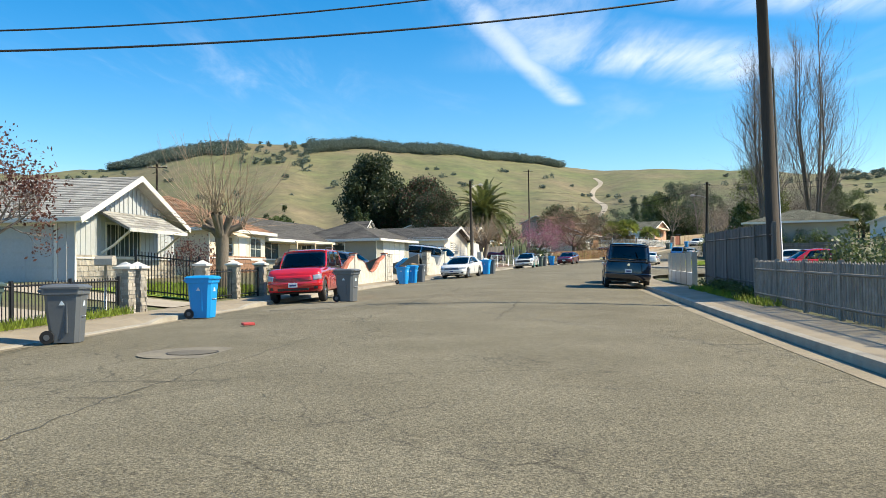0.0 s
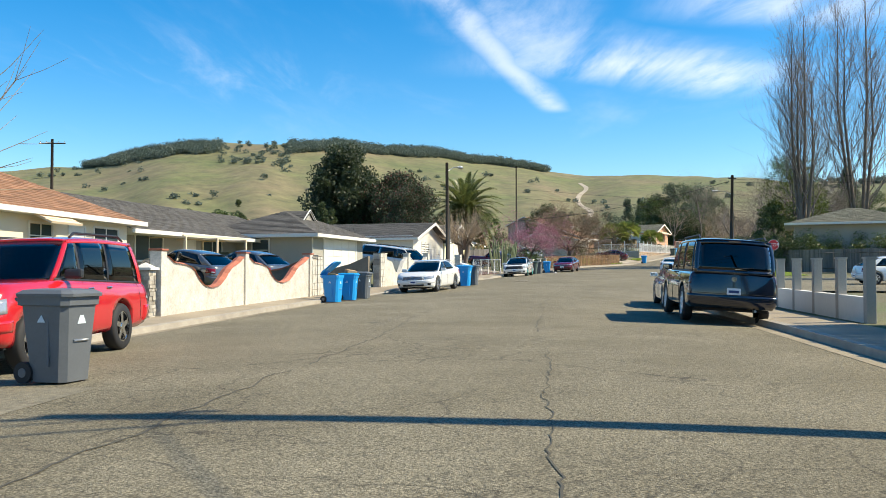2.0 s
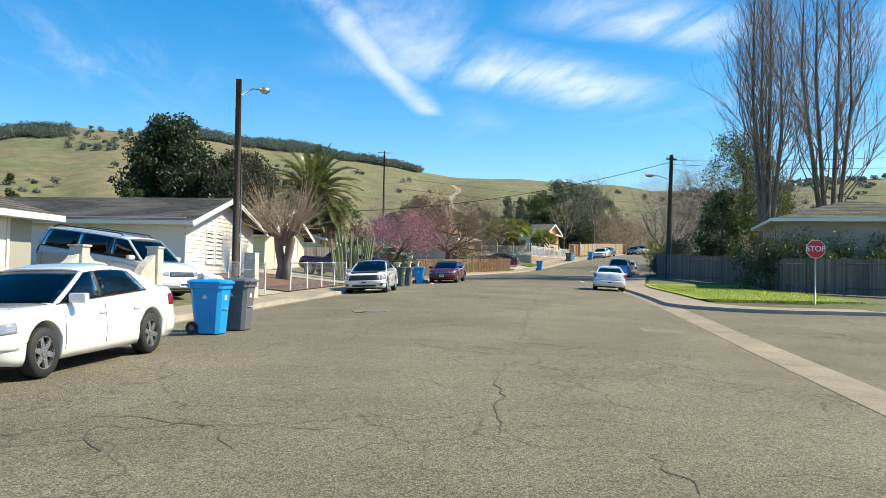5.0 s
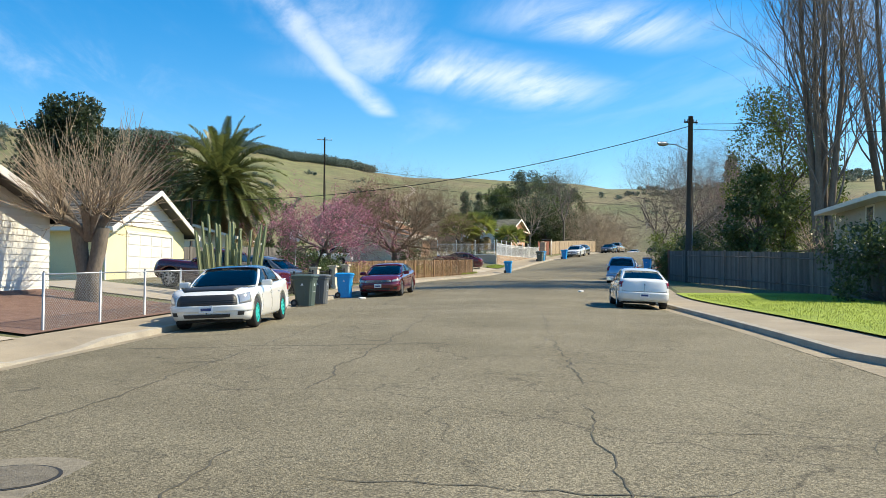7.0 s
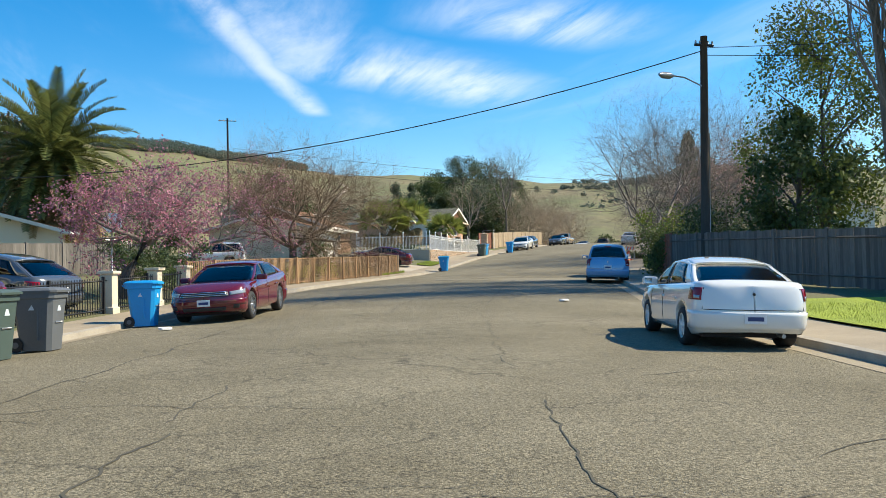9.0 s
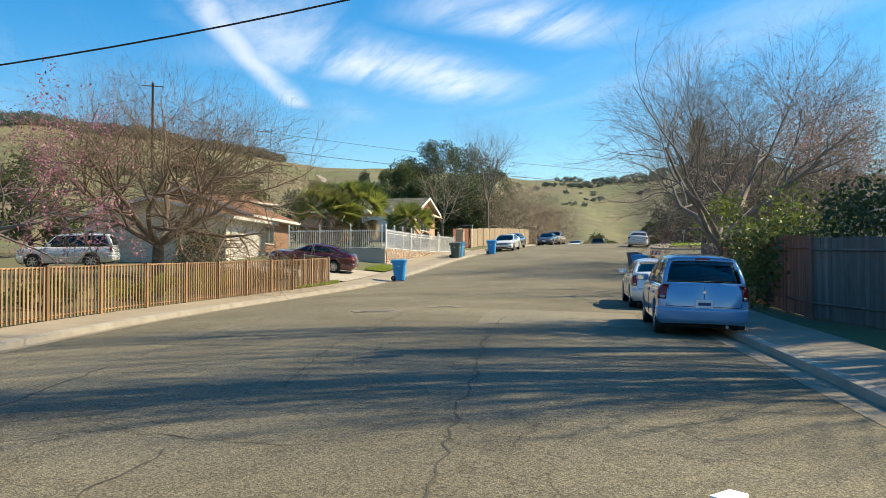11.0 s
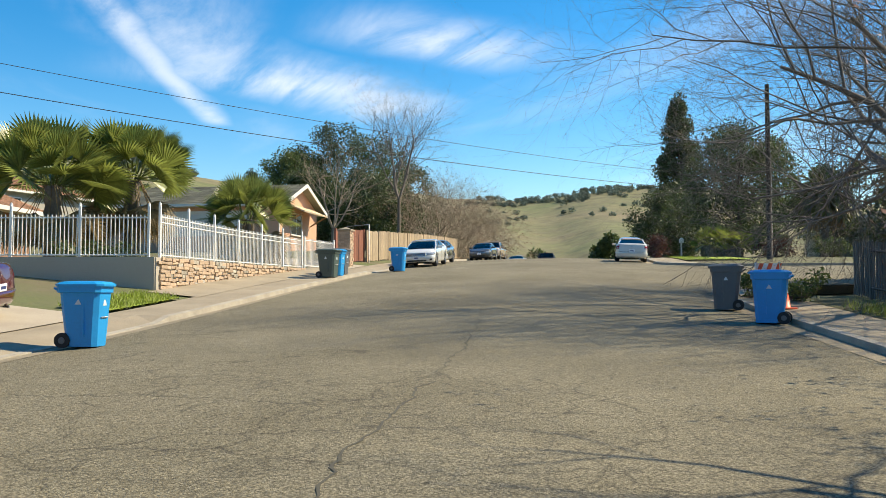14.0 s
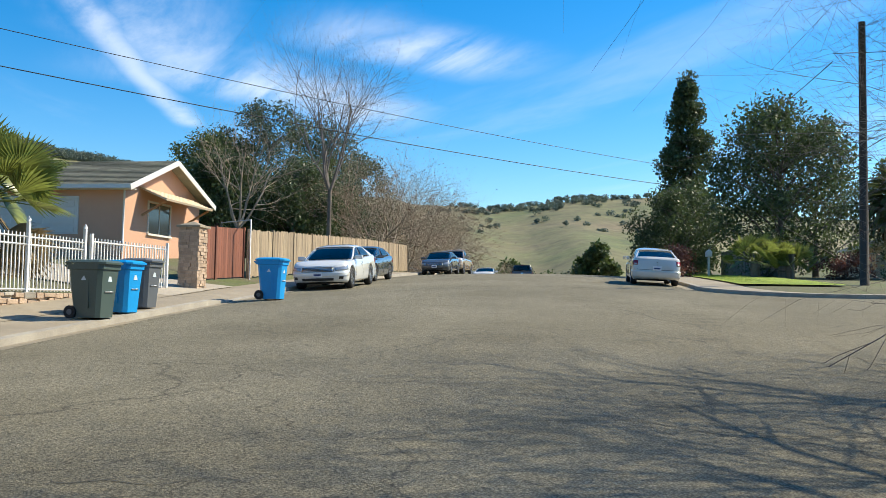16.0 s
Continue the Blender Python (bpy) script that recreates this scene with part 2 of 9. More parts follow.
def asphalt_material():
    """Worn asphalt: pale aggregate, darker patches along the wheel tracks, a web of sealed cracks."""
    m = material("asphalt", (0.168, 0.147, 0.098), 0.90, other=(0.250, 0.222, 0.155), scale=0.33, amount=0.95, fine=17, fine_amount=0.36, bump=0.016, bump_scale=46, spec=0.22)
    t = m.node_tree
    b = t.nodes["Principled BSDF"]
    base = b.inputs["Base Color"].links[0].from_socket
    geo = next(n for n in t.nodes if n.bl_idname == "ShaderNodeMapping")
    grain = t.nodes.new("ShaderNodeTexVoronoi")
    grain.inputs["Scale"].default_value = 44
    t.links.new(geo.outputs[0], grain.inputs["Vector"])
    gm = t.nodes.new("ShaderNodeMapRange")
    gm.inputs[1].default_value, gm.inputs[2].default_value, gm.inputs[3].default_value, gm.inputs[4].default_value = 0.1, 0.75, 1.42, 0.58
    t.links.new(grain.outputs["Distance"], gm.inputs[0])
    mu = t.nodes.new("ShaderNodeMix")
    mu.data_type, mu.blend_type = "RGBA", "MULTIPLY"
    mu.inputs[0].default_value = 1.0
    t.links.new(base, mu.inputs[6])
    t.links.new(gm.outputs[0], mu.inputs[7])
    warp = t.nodes.new("ShaderNodeTexNoise")
    warp.inputs["Scale"].default_value, warp.inputs["Detail"].default_value = 0.9, 5
    t.links.new(geo.outputs[0], warp.inputs["Vector"])
    add = t.nodes.new("ShaderNodeVectorMath")
    add.operation = "MULTIPLY_ADD"
    add.inputs[1].default_value = (1.5, 1.5, 0)
    t.links.new(warp.outputs["Color"], add.inputs[0])
    t.links.new(geo.outputs[0], add.inputs[2])
    col = mu.outputs[2]
    for scale, width, depth, keep in ((0.16, 0.004, 0.55, 0.40), (0.42, 0.009, 0.50, 0.47), (1.5, 0.030, 0.42, 0.53), (4.5, 0.06, 0.30, 0.57)):
        v = t.nodes.new("ShaderNodeTexVoronoi")
        v.feature = "DISTANCE_TO_EDGE"
        v.inputs["Scale"].default_value = scale
        t.links.new(add.outputs[0], v.inputs["Vector"])
        r = t.nodes.new("ShaderNodeMapRange")
        r.inputs[1].default_value, r.inputs[2].default_value, r.inputs[3].default_value, r.inputs[4].default_value = 0.0, width, depth, 0.0
        t.links.new(v.outputs["Distance"], r.inputs[0])
        gate = t.nodes.new("ShaderNodeTexNoise")
        gate.inputs["Scale"].default_value = 0.25
        t.links.new(geo.outputs[0], gate.inputs["Vector"])
        gr = t.nodes.new("ShaderNodeMapRange")
        gr.inputs[1].default_value, gr.inputs[2].default_value = keep, keep + 0.08
        t.links.new(gate.outputs[0], gr.inputs[0])
        mm = t.nodes.new("ShaderNodeMath")
        mm.operation = "MULTIPLY"
        t.links.new(r.outputs[0], mm.inputs[0])
        t.links.new(gr.outputs[0], mm.inputs[1])
        dk = t.nodes.new("ShaderNodeMix")
        dk.data_type = "RGBA"
        t.links.new(mm.outputs[0], dk.inputs[0])
        t.links.new(col, dk.inputs[6])
        dk.inputs[7].default_value = (0.03, 0.028, 0.024, 1)
        col = dk.outputs[2]
    t.links.new(col, b.inputs["Base Color"])
    return m


MAT = {
    "asphalt": asphalt_material(),
    "concrete": material("concrete", (0.345, 0.288, 0.205), 0.85, other=(0.225, 0.185, 0.13), scale=0.7, amount=0.85, fine=40, fine_amount=0.14, bump=0.003, bump_scale=120),
    "kerb": material("kerb_concrete", (0.40, 0.36, 0.29), 0.85, other=(0.24, 0.21, 0.17), scale=1.6, amount=0.8, fine=50, fine_amount=0.16, bump=0.004, bump_scale=90),
    "drive": material("drive_concrete", (0.44, 0.38, 0.29), 0.86, other=(0.31, 0.26, 0.20), scale=0.6, amount=0.8, fine=40, fine_amount=0.14, bump=0.003, bump_scale=120),
    "tar": material("crack_tar", (0.060, 0.054, 0.042), 0.9, other=(0.085, 0.080, 0.052), scale=2, amount=0.8),
    "patch": material("patched_asphalt", (0.225, 0.198, 0.138), 0.9, other=(0.175, 0.155, 0.106), scale=0.5, amount=0.9, fine=13, fine_amount=0.40, bump=0.012, bump_scale=55),
    "soil": material("dry_ground", (0.15, 0.12, 0.075), 0.95, other=(0.10, 0.13, 0.035), scale=0.35, amount=0.9, fine=9, fine_amount=0.3, bump=0.03, bump_scale=14),
    "mulch": material("bark_mulch", (0.13, 0.07, 0.05), 0.95, other=(0.21, 0.13, 0.10), scale=3, amount=0.9, fine=30, fine_amount=0.4, bump=0.03, bump_scale=35),
    "lawn": material("lawn", (0.30, 0.37, 0.035), 0.9, other=(0.19, 0.26, 0.03), scale=0.8, amount=0.9, fine=25, fine_amount=0.35, bump=0.03, bump_scale=40),
    "hill": material("hill_grass", (0.112, 0.137, 0.046), 0.95, other=(0.190, 0.150, 0.085), scale=0.011, amount=1.0, fine=0.07, fine_amount=0.38, bump=0.8, bump_scale=0.05),
    "oak": leaf_material("far_oak_leaves", (0.040, 0.060, 0.028), (0.058, 0.076, 0.034)),
    "collar": material("manhole_concrete", (0.235, 0.205, 0.150), 0.9, other=(0.155, 0.135, 0.098), scale=2.2, amount=0.9, fine=22, fine_amount=0.35, bump=0.006, bump_scale=60),
    "lid": material("worn_iron_lid", (0.19, 0.165, 0.12), 0.75, 0.2, other=(0.11, 0.095, 0.07), scale=9, amount=0.9, fine=40, fine_amount=0.4, bump=0.01, bump_scale=45),
    "gutter": material("gutter_concrete", (0.33, 0.275, 0.19), 0.9, other=(0.20, 0.168, 0.115), scale=0.7, amount=0.95, fine=20, fine_amount=0.3, bump=0.006, bump_scale=60),
    "teal": material("teal_rim", (0.03, 0.46, 0.42), 0.4),
    # ridge oaks: distance haze is painted into this paler, bluer leaf colour
    "ridge": leaf_material("hazed_ridge_oak_leaves", (0.095, 0.130, 0.105), (0.125, 0.160, 0.120)),
    "rubber": material("rubber", (0.018, 0.018, 0.019), 0.75, fine_amount=0.2),
    "black": material("black_plastic", (0.022, 0.023, 0.025), 0.5, fine_amount=0.15),
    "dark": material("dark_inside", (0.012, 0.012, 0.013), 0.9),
    "seat": material("seat_cloth", (0.06, 0.058, 0.055), 0.9),
    "chrome": material("chrome", (0.75, 0.75, 0.76), 0.12, 1.0, fine_amount=0.05),
    "alloy": material("alloy", (0.52, 0.53, 0.55), 0.28, 0.9, fine_amount=0.08),
    "steel": material("galvanised_steel", (0.42, 0.43, 0.44), 0.45, 0.8, other=(0.30, 0.31, 0.32), scale=5, amount=0.6),
    "iron": material("black_iron", (0.02, 0.02, 0.022), 0.5, 0.3, fine_amount=0.2),
    "plate": material("number_plate", (0.75, 0.76, 0.78), 0.4),
    "ink": material("plate_ink", (0.03, 0.05, 0.16), 0.5),
    "lamp_red": material("red_lens", (0.20, 0.003, 0.008), 0.15, spec=0.5, coat=0.3),
    "lamp_smoke": material("smoked_red_lens", (0.06, 0.006, 0.01), 0.12, spec=0.8, coat=0.6),
    "lamp_white": material("clear_lens", (0.36, 0.37, 0.38), 0.1, 0.3, spec=0.9, coat=1.0),
    "glass": glass_material("car_glass", (0.46, 0.52, 0.51), 0.16),
    "privacy": glass_material("privacy_glass", (0.05, 0.055, 0.06), 0.20),
    "pane": glass_material("window_pane", (0.55, 0.60, 0.60)),
    "white": material("white_paint", (0.70, 0.68, 0.63), 0.55, other=(0.58, 0.55, 0.49), scale=0.8, amount=0.5, fine_amount=0.05),
    "cream": material("cream_stucco", (0.68, 0.60, 0.46), 0.85, other=(0.64, 0.56, 0.42), scale=0.8, amount=0.5, fine=60, fine_amount=0.12, bump=0.006, bump_scale=90),
    "grey_wall": material("grey_boards", (0.44, 0.46, 0.47), 0.7, other=(0.36, 0.38, 0.39), scale=0.7, amount=0.6, fine_amount=0.08),
    "taupe": material("taupe_stucco", (0.36, 0.34, 0.29), 0.85, other=(0.30, 0.28, 0.24), scale=0.7, amount=0.6, fine=60, bump=0.005, bump_scale=90),
    "yellow": material("pale_yellow_stucco", (0.76, 0.70, 0.42), 0.85, other=(0.66, 0.60, 0.36), scale=0.7, amount=0.6, fine=60, bump=0.005, bump_scale=90),
    "orange": material("salmon_stucco", (0.62, 0.36, 0.235), 0.85, other=(0.52, 0.30, 0.195), scale=0.7, amount=0.6, fine=60, bump=0.005, bump_scale=90),
    "brick": material("brown_brick", (0.30, 0.17, 0.10), 0.9, other=(0.22, 0.12, 0.08), scale=3, amount=0.8, bump=0.01, bump_scale=30),
    "stone": material("pale_stone", (0.46, 0.42, 0.35), 0.9, other=(0.24, 0.21, 0.17), scale=2.6, amount=0.9, fine=30, fine_amount=0.2, bump=0.012, bump_scale=30, vary=0.3),
    "tan_stone": material("tan_stone", (0.50, 0.37, 0.26), 0.9, other=(0.36, 0.26, 0.185), scale=3.2, amount=0.8, fine=30, fine_amount=0.22, bump=0.012, bump_scale=30, vary=0.18),
    "mortar": material("mortar", (0.40, 0.36, 0.30), 0.95, fine=40, fine_amount=0.2),
    "rubble_dark": material("dark_rubble", (0.24, 0.205, 0.155), 0.9, other=(0.14, 0.12, 0.095), scale=3, amount=0.8, bump=0.01, bump_scale=30),
    "stucco_white": material("weathered_white_stucco", (0.64, 0.60, 0.52), 0.9, other=(0.40, 0.365, 0.31), scale=2.4, amount=0.9, fine=16, fine_amount=0.26, bump=0.01, bump_scale=45),
    "terracotta": material("terracotta_tile", (0.46, 0.155, 0.085), 0.75, other=(0.32, 0.11, 0.07), scale=5, amount=0.8, vary=0.25),
    "shingle_grey": material("grey_shingles", (0.36, 0.35, 0.32), 0.95, other=(0.25, 0.24, 0.22), scale=2.2, amount=0.9, fine=25, fine_amount=0.3, bump=0.01, bump_scale=30, vary=0.3, per_island=True),
    "shingle_dark": material("dark_shingles", (0.075, 0.072, 0.066), 0.95, other=(0.11, 0.10, 0.09), scale=2.2, amount=0.9, fine=25, fine_amount=0.3, bump=0.01, bump_scale=30, vary=0.3, per_island=True),
    "shingle_brown": material("brown_shingles", (0.30, 0.16, 0.09), 0.95, other=(0.22, 0.12, 0.07), scale=2.2, amount=0.9, fine=25, fine_amount=0.3, bump=0.01, bump_scale=30, vary=0.3, per_island=True),
    "shingle_green": material("olive_shingles", (0.12, 0.122, 0.085), 0.95, other=(0.17, 0.16, 0.12), scale=2.2, amount=0.9, fine=25, fine_amount=0.3, bump=0.01, bump_scale=30, vary=0.3, per_island=True),
    "fence_grey": material("weathered_boards", (0.25, 0.22, 0.18), 0.92, other=(0.15, 0.135, 0.115), scale=2.5, amount=0.9, fine=18, fine_amount=0.25, bump=0.006, bump_scale=40, vary=0.28, stretch=(1, 1, 0.15)),
    "fence_dark": material("dark_boards", (0.11, 0.10, 0.09), 0.92, other=(0.17, 0.155, 0.14), scale=2.5, amount=0.9, fine=18, fine_amount=0.25, bump=0.006, bump_scale=40, vary=0.28, stretch=(1, 1, 0.15)),
    "fence_tan": material("tan_boards", (0.40, 0.31, 0.20), 0.9, other=(0.27, 0.20, 0.13), scale=2.5, amount=0.9, fine=18, fine_amount=0.25, bump=0.006, bump_scale=40, vary=0.25, stretch=(1, 1, 0.15)),
    "fence_red": material("redwood_boards", (0.27, 0.10, 0.06), 0.9, other=(0.18, 0.075, 0.05), scale=2.5, amount=0.9, fine=18, fine_amount=0.25, vary=0.25, stretch=(1, 1, 0.15)),
    "fence_brown": material("brown_slats", (0.36, 0.215, 0.105), 0.85, other=(0.21, 0.13, 0.07), scale=2.0, amount=0.9, fine=18, fine_amount=0.2, vary=0.3, stretch=(1, 1, 0.2)),
    # weathered pickets; the grey also holds the shade of their sunless side
    "pickets": material("worn_shaded_pickets", (0.27, 0.25, 0.22), 0.85, other=(0.15, 0.135, 0.12), scale=4, amount=0.8, fine=20, fine_amount=0.15, vary=0.15),
    "metal_white": material("white_metal", (0.78, 0.77, 0.74), 0.4, fine_amount=0.04),
    # pole wood, darkened further: shade of the backlit side is in the colour
    "pole": material("creosote_pole_shaded", (0.040, 0.031, 0.025), 0.9, other=(0.068, 0.055, 0.043), scale=3, amount=0.8, fine=25, fine_amount=0.3, bump=0.01, bump_scale=30, stretch=(1, 1, 0.1)),
    "wire": material("black_cable", (0.015, 0.015, 0.016), 0.6),
    "bark": material("grey_bark", (0.20, 0.165, 0.13), 0.95, other=(0.11, 0.09, 0.07), scale=4, amount=0.9, fine=25, fine_amount=0.3, bump=0.015, bump_scale=25, stretch=(1, 1, 0.3)),
    "bark_dark": material("dark_bark", (0.085, 0.07, 0.055), 0.95, other=(0.13, 0.11, 0.09), scale=4, amount=0.9, fine=25, fine_amount=0.3, bump=0.015, bump_scale=25, stretch=(1, 1, 0.3)),
    "twig": material("tan_twigs", (0.38, 0.30, 0.21), 0.9, fine_amount=0.2, other=(0.25, 0.19, 0.14), scale=1.5, amount=0.8),
    "twig_grey": material("grey_twigs", (0.21, 0.18, 0.155), 0.9, fine_amount=0.2, other=(0.13, 0.11, 0.095), scale=1.5, amount=0.8),
    "twig_brown": material("brown_twigs", (0.25, 0.175, 0.115), 0.9, fine_amount=0.2, other=(0.15, 0.11, 0.08), scale=1.5, amount=0.8),
    "leaf_dark": leaf_material("dark_leaves", (0.058, 0.086, 0.032), (0.092, 0.120, 0.044)),
    "leaf_mid": leaf_material("green_leaves", (0.075, 0.112, 0.034), (0.115, 0.145, 0.042)),
    "leaf_light": leaf_material("light_leaves", (0.17, 0.20, 0.035), (0.10, 0.14, 0.03)),
    "leaf_bright": leaf_material("bright_leaves", (0.26, 0.30, 0.03), (0.16, 0.22, 0.03)),
    "leaf_blue": leaf_material("blue_green_leaves", (0.072, 0.105, 0.068), (0.105, 0.135, 0.080)),
    "blossom": leaf_material("pink_blossom", (0.44, 0.19, 0.25), (0.32, 0.13, 0.17)),
    "blossom_pale": leaf_material("pale_blossom", (0.36, 0.25, 0.22), (0.28, 0.17, 0.16)),
    "dead_leaf": leaf_material("reddish_leaves", (0.11, 0.045, 0.035), (0.16, 0.07, 0.05)),
    "palm": leaf_material("palm_fronds", (0.085, 0.110, 0.032), (0.15, 0.16, 0.05), 0.4),
    "palm_dead": leaf_material("dry_fronds", (0.34, 0.25, 0.12), (0.22, 0.15, 0.075), 0.6),
    "palm_fan": leaf_material("fan_fronds", (0.25, 0.28, 0.065), (0.13, 0.17, 0.045), 0.35),
    "cactus": material("cactus_skin", (0.17, 0.21, 0.10), 0.7, other=(0.24, 0.25, 0.14), scale=3, amount=0.8, fine=30, fine_amount=0.15),
    "grass_blade": leaf_material("grass_blades", (0.27, 0.33, 0.035), (0.16, 0.22, 0.03)),
    "bin_blue": material("blue_plastic", (0.006, 0.29, 0.68), 0.45, other=(0.005, 0.24, 0.58), scale=2, amount=0.5, fine_amount=0.08),
    "bin_green": material("green_plastic", (0.055, 0.085, 0.075), 0.5, other=(0.07, 0.10, 0.09), scale=2, amount=0.5, fine_amount=0.1),
    "bin_grey": material("grey_plastic", (0.115, 0.125, 0.135), 0.5, other=(0.085, 0.095, 0.105), scale=2, amount=0.5, fine_amount=0.1),
    "mark": material("pale_print", (0.55, 0.62, 0.66), 0.6),
    "card": material("cardboard", (0.42, 0.27, 0.14), 0.9, other=(0.36, 0.22, 0.11), scale=3, amount=0.5),
    "sign_red": material("sign_red", (0.60, 0.02, 0.025), 0.4),
    "sign_white": material("sign_white", (0.82, 0.82, 0.82), 0.4),
    "cone": material("orange_cone", (0.85, 0.13, 0.05), 0.5),
    "door_orange": material("orange_door", (0.70, 0.20, 0.04), 0.5),
    # opaque house pane: the gloom of the room behind is in its colour
    "teal_glass": material("dark_room_pane", (0.04, 0.06, 0.065), 0.08, spec=0.8),
    "awning": material("awning_cream", (0.70, 0.55, 0.38), 0.8),
    "litter": material("litter_red", (0.5, 0.06, 0.05), 0.6),
    "paper": material("litter_paper", (0.75, 0.74, 0.72), 0.7),
}
for _name, _c in dict(red=(0.52, 0.014, 0.020), navy=(0.006, 0.010, 0.022), white=(0.74, 0.74, 0.72), silver=(0.66, 0.68, 0.70), pearl=(0.60, 0.58, 0.53), maroon=(0.12, 0.008, 0.020), wine=(0.07, 0.007, 0.014),
                      ice=(0.15, 0.35, 0.60), blue=(0.16, 0.26, 0.42), slate=(0.085, 0.10, 0.12), grey=(0.20, 0.21, 0.22), tan=(0.45, 0.36, 0.28), black=(0.012, 0.012, 0.014), plum=(0.20, 0.02, 0.07)).items():
    MAT["car_" + _name] = material("car_paint_" + _name, _c, 0.15, 0.15 if _name in ("silver", "ice", "blue", "grey", "slate") else 0.0, coat=1.0, fine_amount=0.012, other=tuple(v * 0.93 for v in _c), scale=1.2, amount=0.5)


# ---- builders ----
def mesh_object(name, bm, mat, parent=None, label=""):
    me = bpy.data.meshes.new(name)
    bm.to_mesh(me)
    bm.free()
    me.materials.append(MAT[mat] if isinstance(mat, str) else mat)
    ob = new(name, me)
    if parent is not None:
        ob.parent = parent
    if label:
        ob["label"] = label
    return ob


def part(name, bm, mat, parent, label=""):
    """One mesh, as a part under a thing or a part."""
    return mesh_object(name, bm, mat, parent, label)


def data_object(name, verts, faces, mat, parent=None, smooth=False):
    me = bpy.data.meshes.new(name)
    me.from_pydata([tuple(v) for v in verts] if not isinstance(verts, np.ndarray) else verts.tolist(), [], faces if isinstance(faces, list) else faces.tolist())
    me.materials.append(MAT[mat] if isinstance(mat, str) else mat)
    if smooth:
        me.polygons.foreach_set("use_smooth", [True] * len(me.polygons))
    me.update()
    ob = new(name, me)
    if parent is not None:
        ob.parent = parent
    return ob


def thing(name, m, label, category, group=""):
    """An Empty at a thing's base; its parts are built in its own axes."""
    ob = new(name)
    ob.empty_display_size = 0.2
    ob.matrix_world = m
    return tagged(ob, label, category, group)


def add_box(bm, x0, x1, y0, y1, z0, z1, bevel=0.0):
    vs = [bm.verts.new((x, y, z)) for z in (z0, z1) for y in (y0, y1) for x in (x0, x1)]
    fs = [bm.faces.new([vs[i] for i in q]) for q in ((0, 2, 3, 1), (4, 5, 7, 6), (0, 1, 5, 4), (2, 6, 7, 3), (0, 4, 6, 2), (1, 3, 7, 5))]
    if bevel:
        bmesh.ops.bevel(bm, geom=list({e for f in fs for e in f.edges}), offset=bevel, segments=2, affect="EDGES", profile=0.6)
    return vs


def box_bm(x0, x1, y0, y1, z0, z1, bevel=0.0):
    bm = bmesh.new()
    add_box(bm, x0, x1, y0, y1, z0, z1, bevel)
    return bm


def add_tube(bm, points, radii, sides=6, cap=True):
    """A tapered tube along points."""
    rings = []
    pts = [Vector(p) for p in points]
    for i, p in enumerate(pts):
        d = (pts[min(i + 1, len(pts) - 1)] - pts[max(i - 1, 0)])
        d = d.normalized() if d.length > 1e-6 else Vector((0, 0, 1))
        a = d.cross(Vector((0, 0, 1)) if abs(d.z) < 0.9 else Vector((1, 0, 0))).normalized()
        b = d.cross(a)
        r = radii[i] if hasattr(radii, "__len__") else radii
        rings.append([bm.verts.new(p + (a * math.cos(2 * math.pi * k / sides) + b * math.sin(2 * math.pi * k / sides)) * r) for k in range(sides)])
    for u, v in zip(rings, rings[1:]):
        for k in range(sides):
            f = bm.faces.new((u[k], u[(k + 1) % sides], v[(k + 1) % sides], v[k]))
            f.smooth = True
    if cap:
        bm.faces.new(rings[0])
        bm.faces.new(rings[-1][::-1])
    return rings


def tube_bm(points, radii, sides=6):
    bm = bmesh.new()
    add_tube(bm, points, radii, sides)
    return bm


def add_prism(bm, outline, axis, a, b):
    """A flat outline (pairs), pushed along an axis from a to b."""
    def p(u, v, w):
        return {"x": (w, u, v), "y": (u, w, v), "z": (u, v, w)}[axis]
    lo = [bm.verts.new(p(u, v, a)) for u, v in outline]
    hi = [bm.verts.new(p(u, v, b)) for u, v in outline]
    n = len(outline)
    fs = [bm.faces.new(lo[::-1]), bm.faces.new(hi)]
    fs += [bm.faces.new((lo[i], lo[(i + 1) % n], hi[(i + 1) % n], hi[i])) for i in range(n)]
    return fs


def prism_bm(outline, axis, a, b, bevel=0.0):
    bm = bmesh.new()
    add_prism(bm, outline, axis, a, b)
    bmesh.ops.recalc_face_normals(bm, faces=bm.faces)
    if bevel:
        bmesh.ops.bevel(bm, geom=list(bm.edges), offset=bevel, segments=2, affect="EDGES", profile=0.6)
    return bm


def sweep(name, s0, s1, step, section, mat, kind_label="", parent=None):
    """A strip along the road: section gives (d, height over the crown) pairs; thickness comes from its own outline."""
    ss = np.linspace(s0, s1, max(2, int((s1 - s0) / step) + 1))
    verts, n = [], len(section)
    for s in ss:
        h = float(height(s))
        for d, dz in section:
            x, y = at_sd(s, d)
            verts.append((x, y, h + dz))
    faces = [(i * n + j, i * n + j + 1, (i + 1) * n + j + 1, (i + 1) * n + j) for i in range(len(ss) - 1) for j in range(n - 1)]
    ob = data_object(name, verts, faces, mat, parent)
    if kind_label:
        tagged(ob, kind_label, kind="structure")
    return ob

# ---- road, kerbs, pavements, gardens, hills ----
ROAD_END = 420.0
ob = sweep("road", -60, ROAD_END, 1.5, [(d, -0.15 * (d / HALF) ** 2) for d in np.linspace(-HALF, HALF + 0.55, 16)], "asphalt", "worn grey asphalt road with fine cracks")
ob.data.polygons.foreach_set("use_smooth", [True] * len(ob.data.polygons))


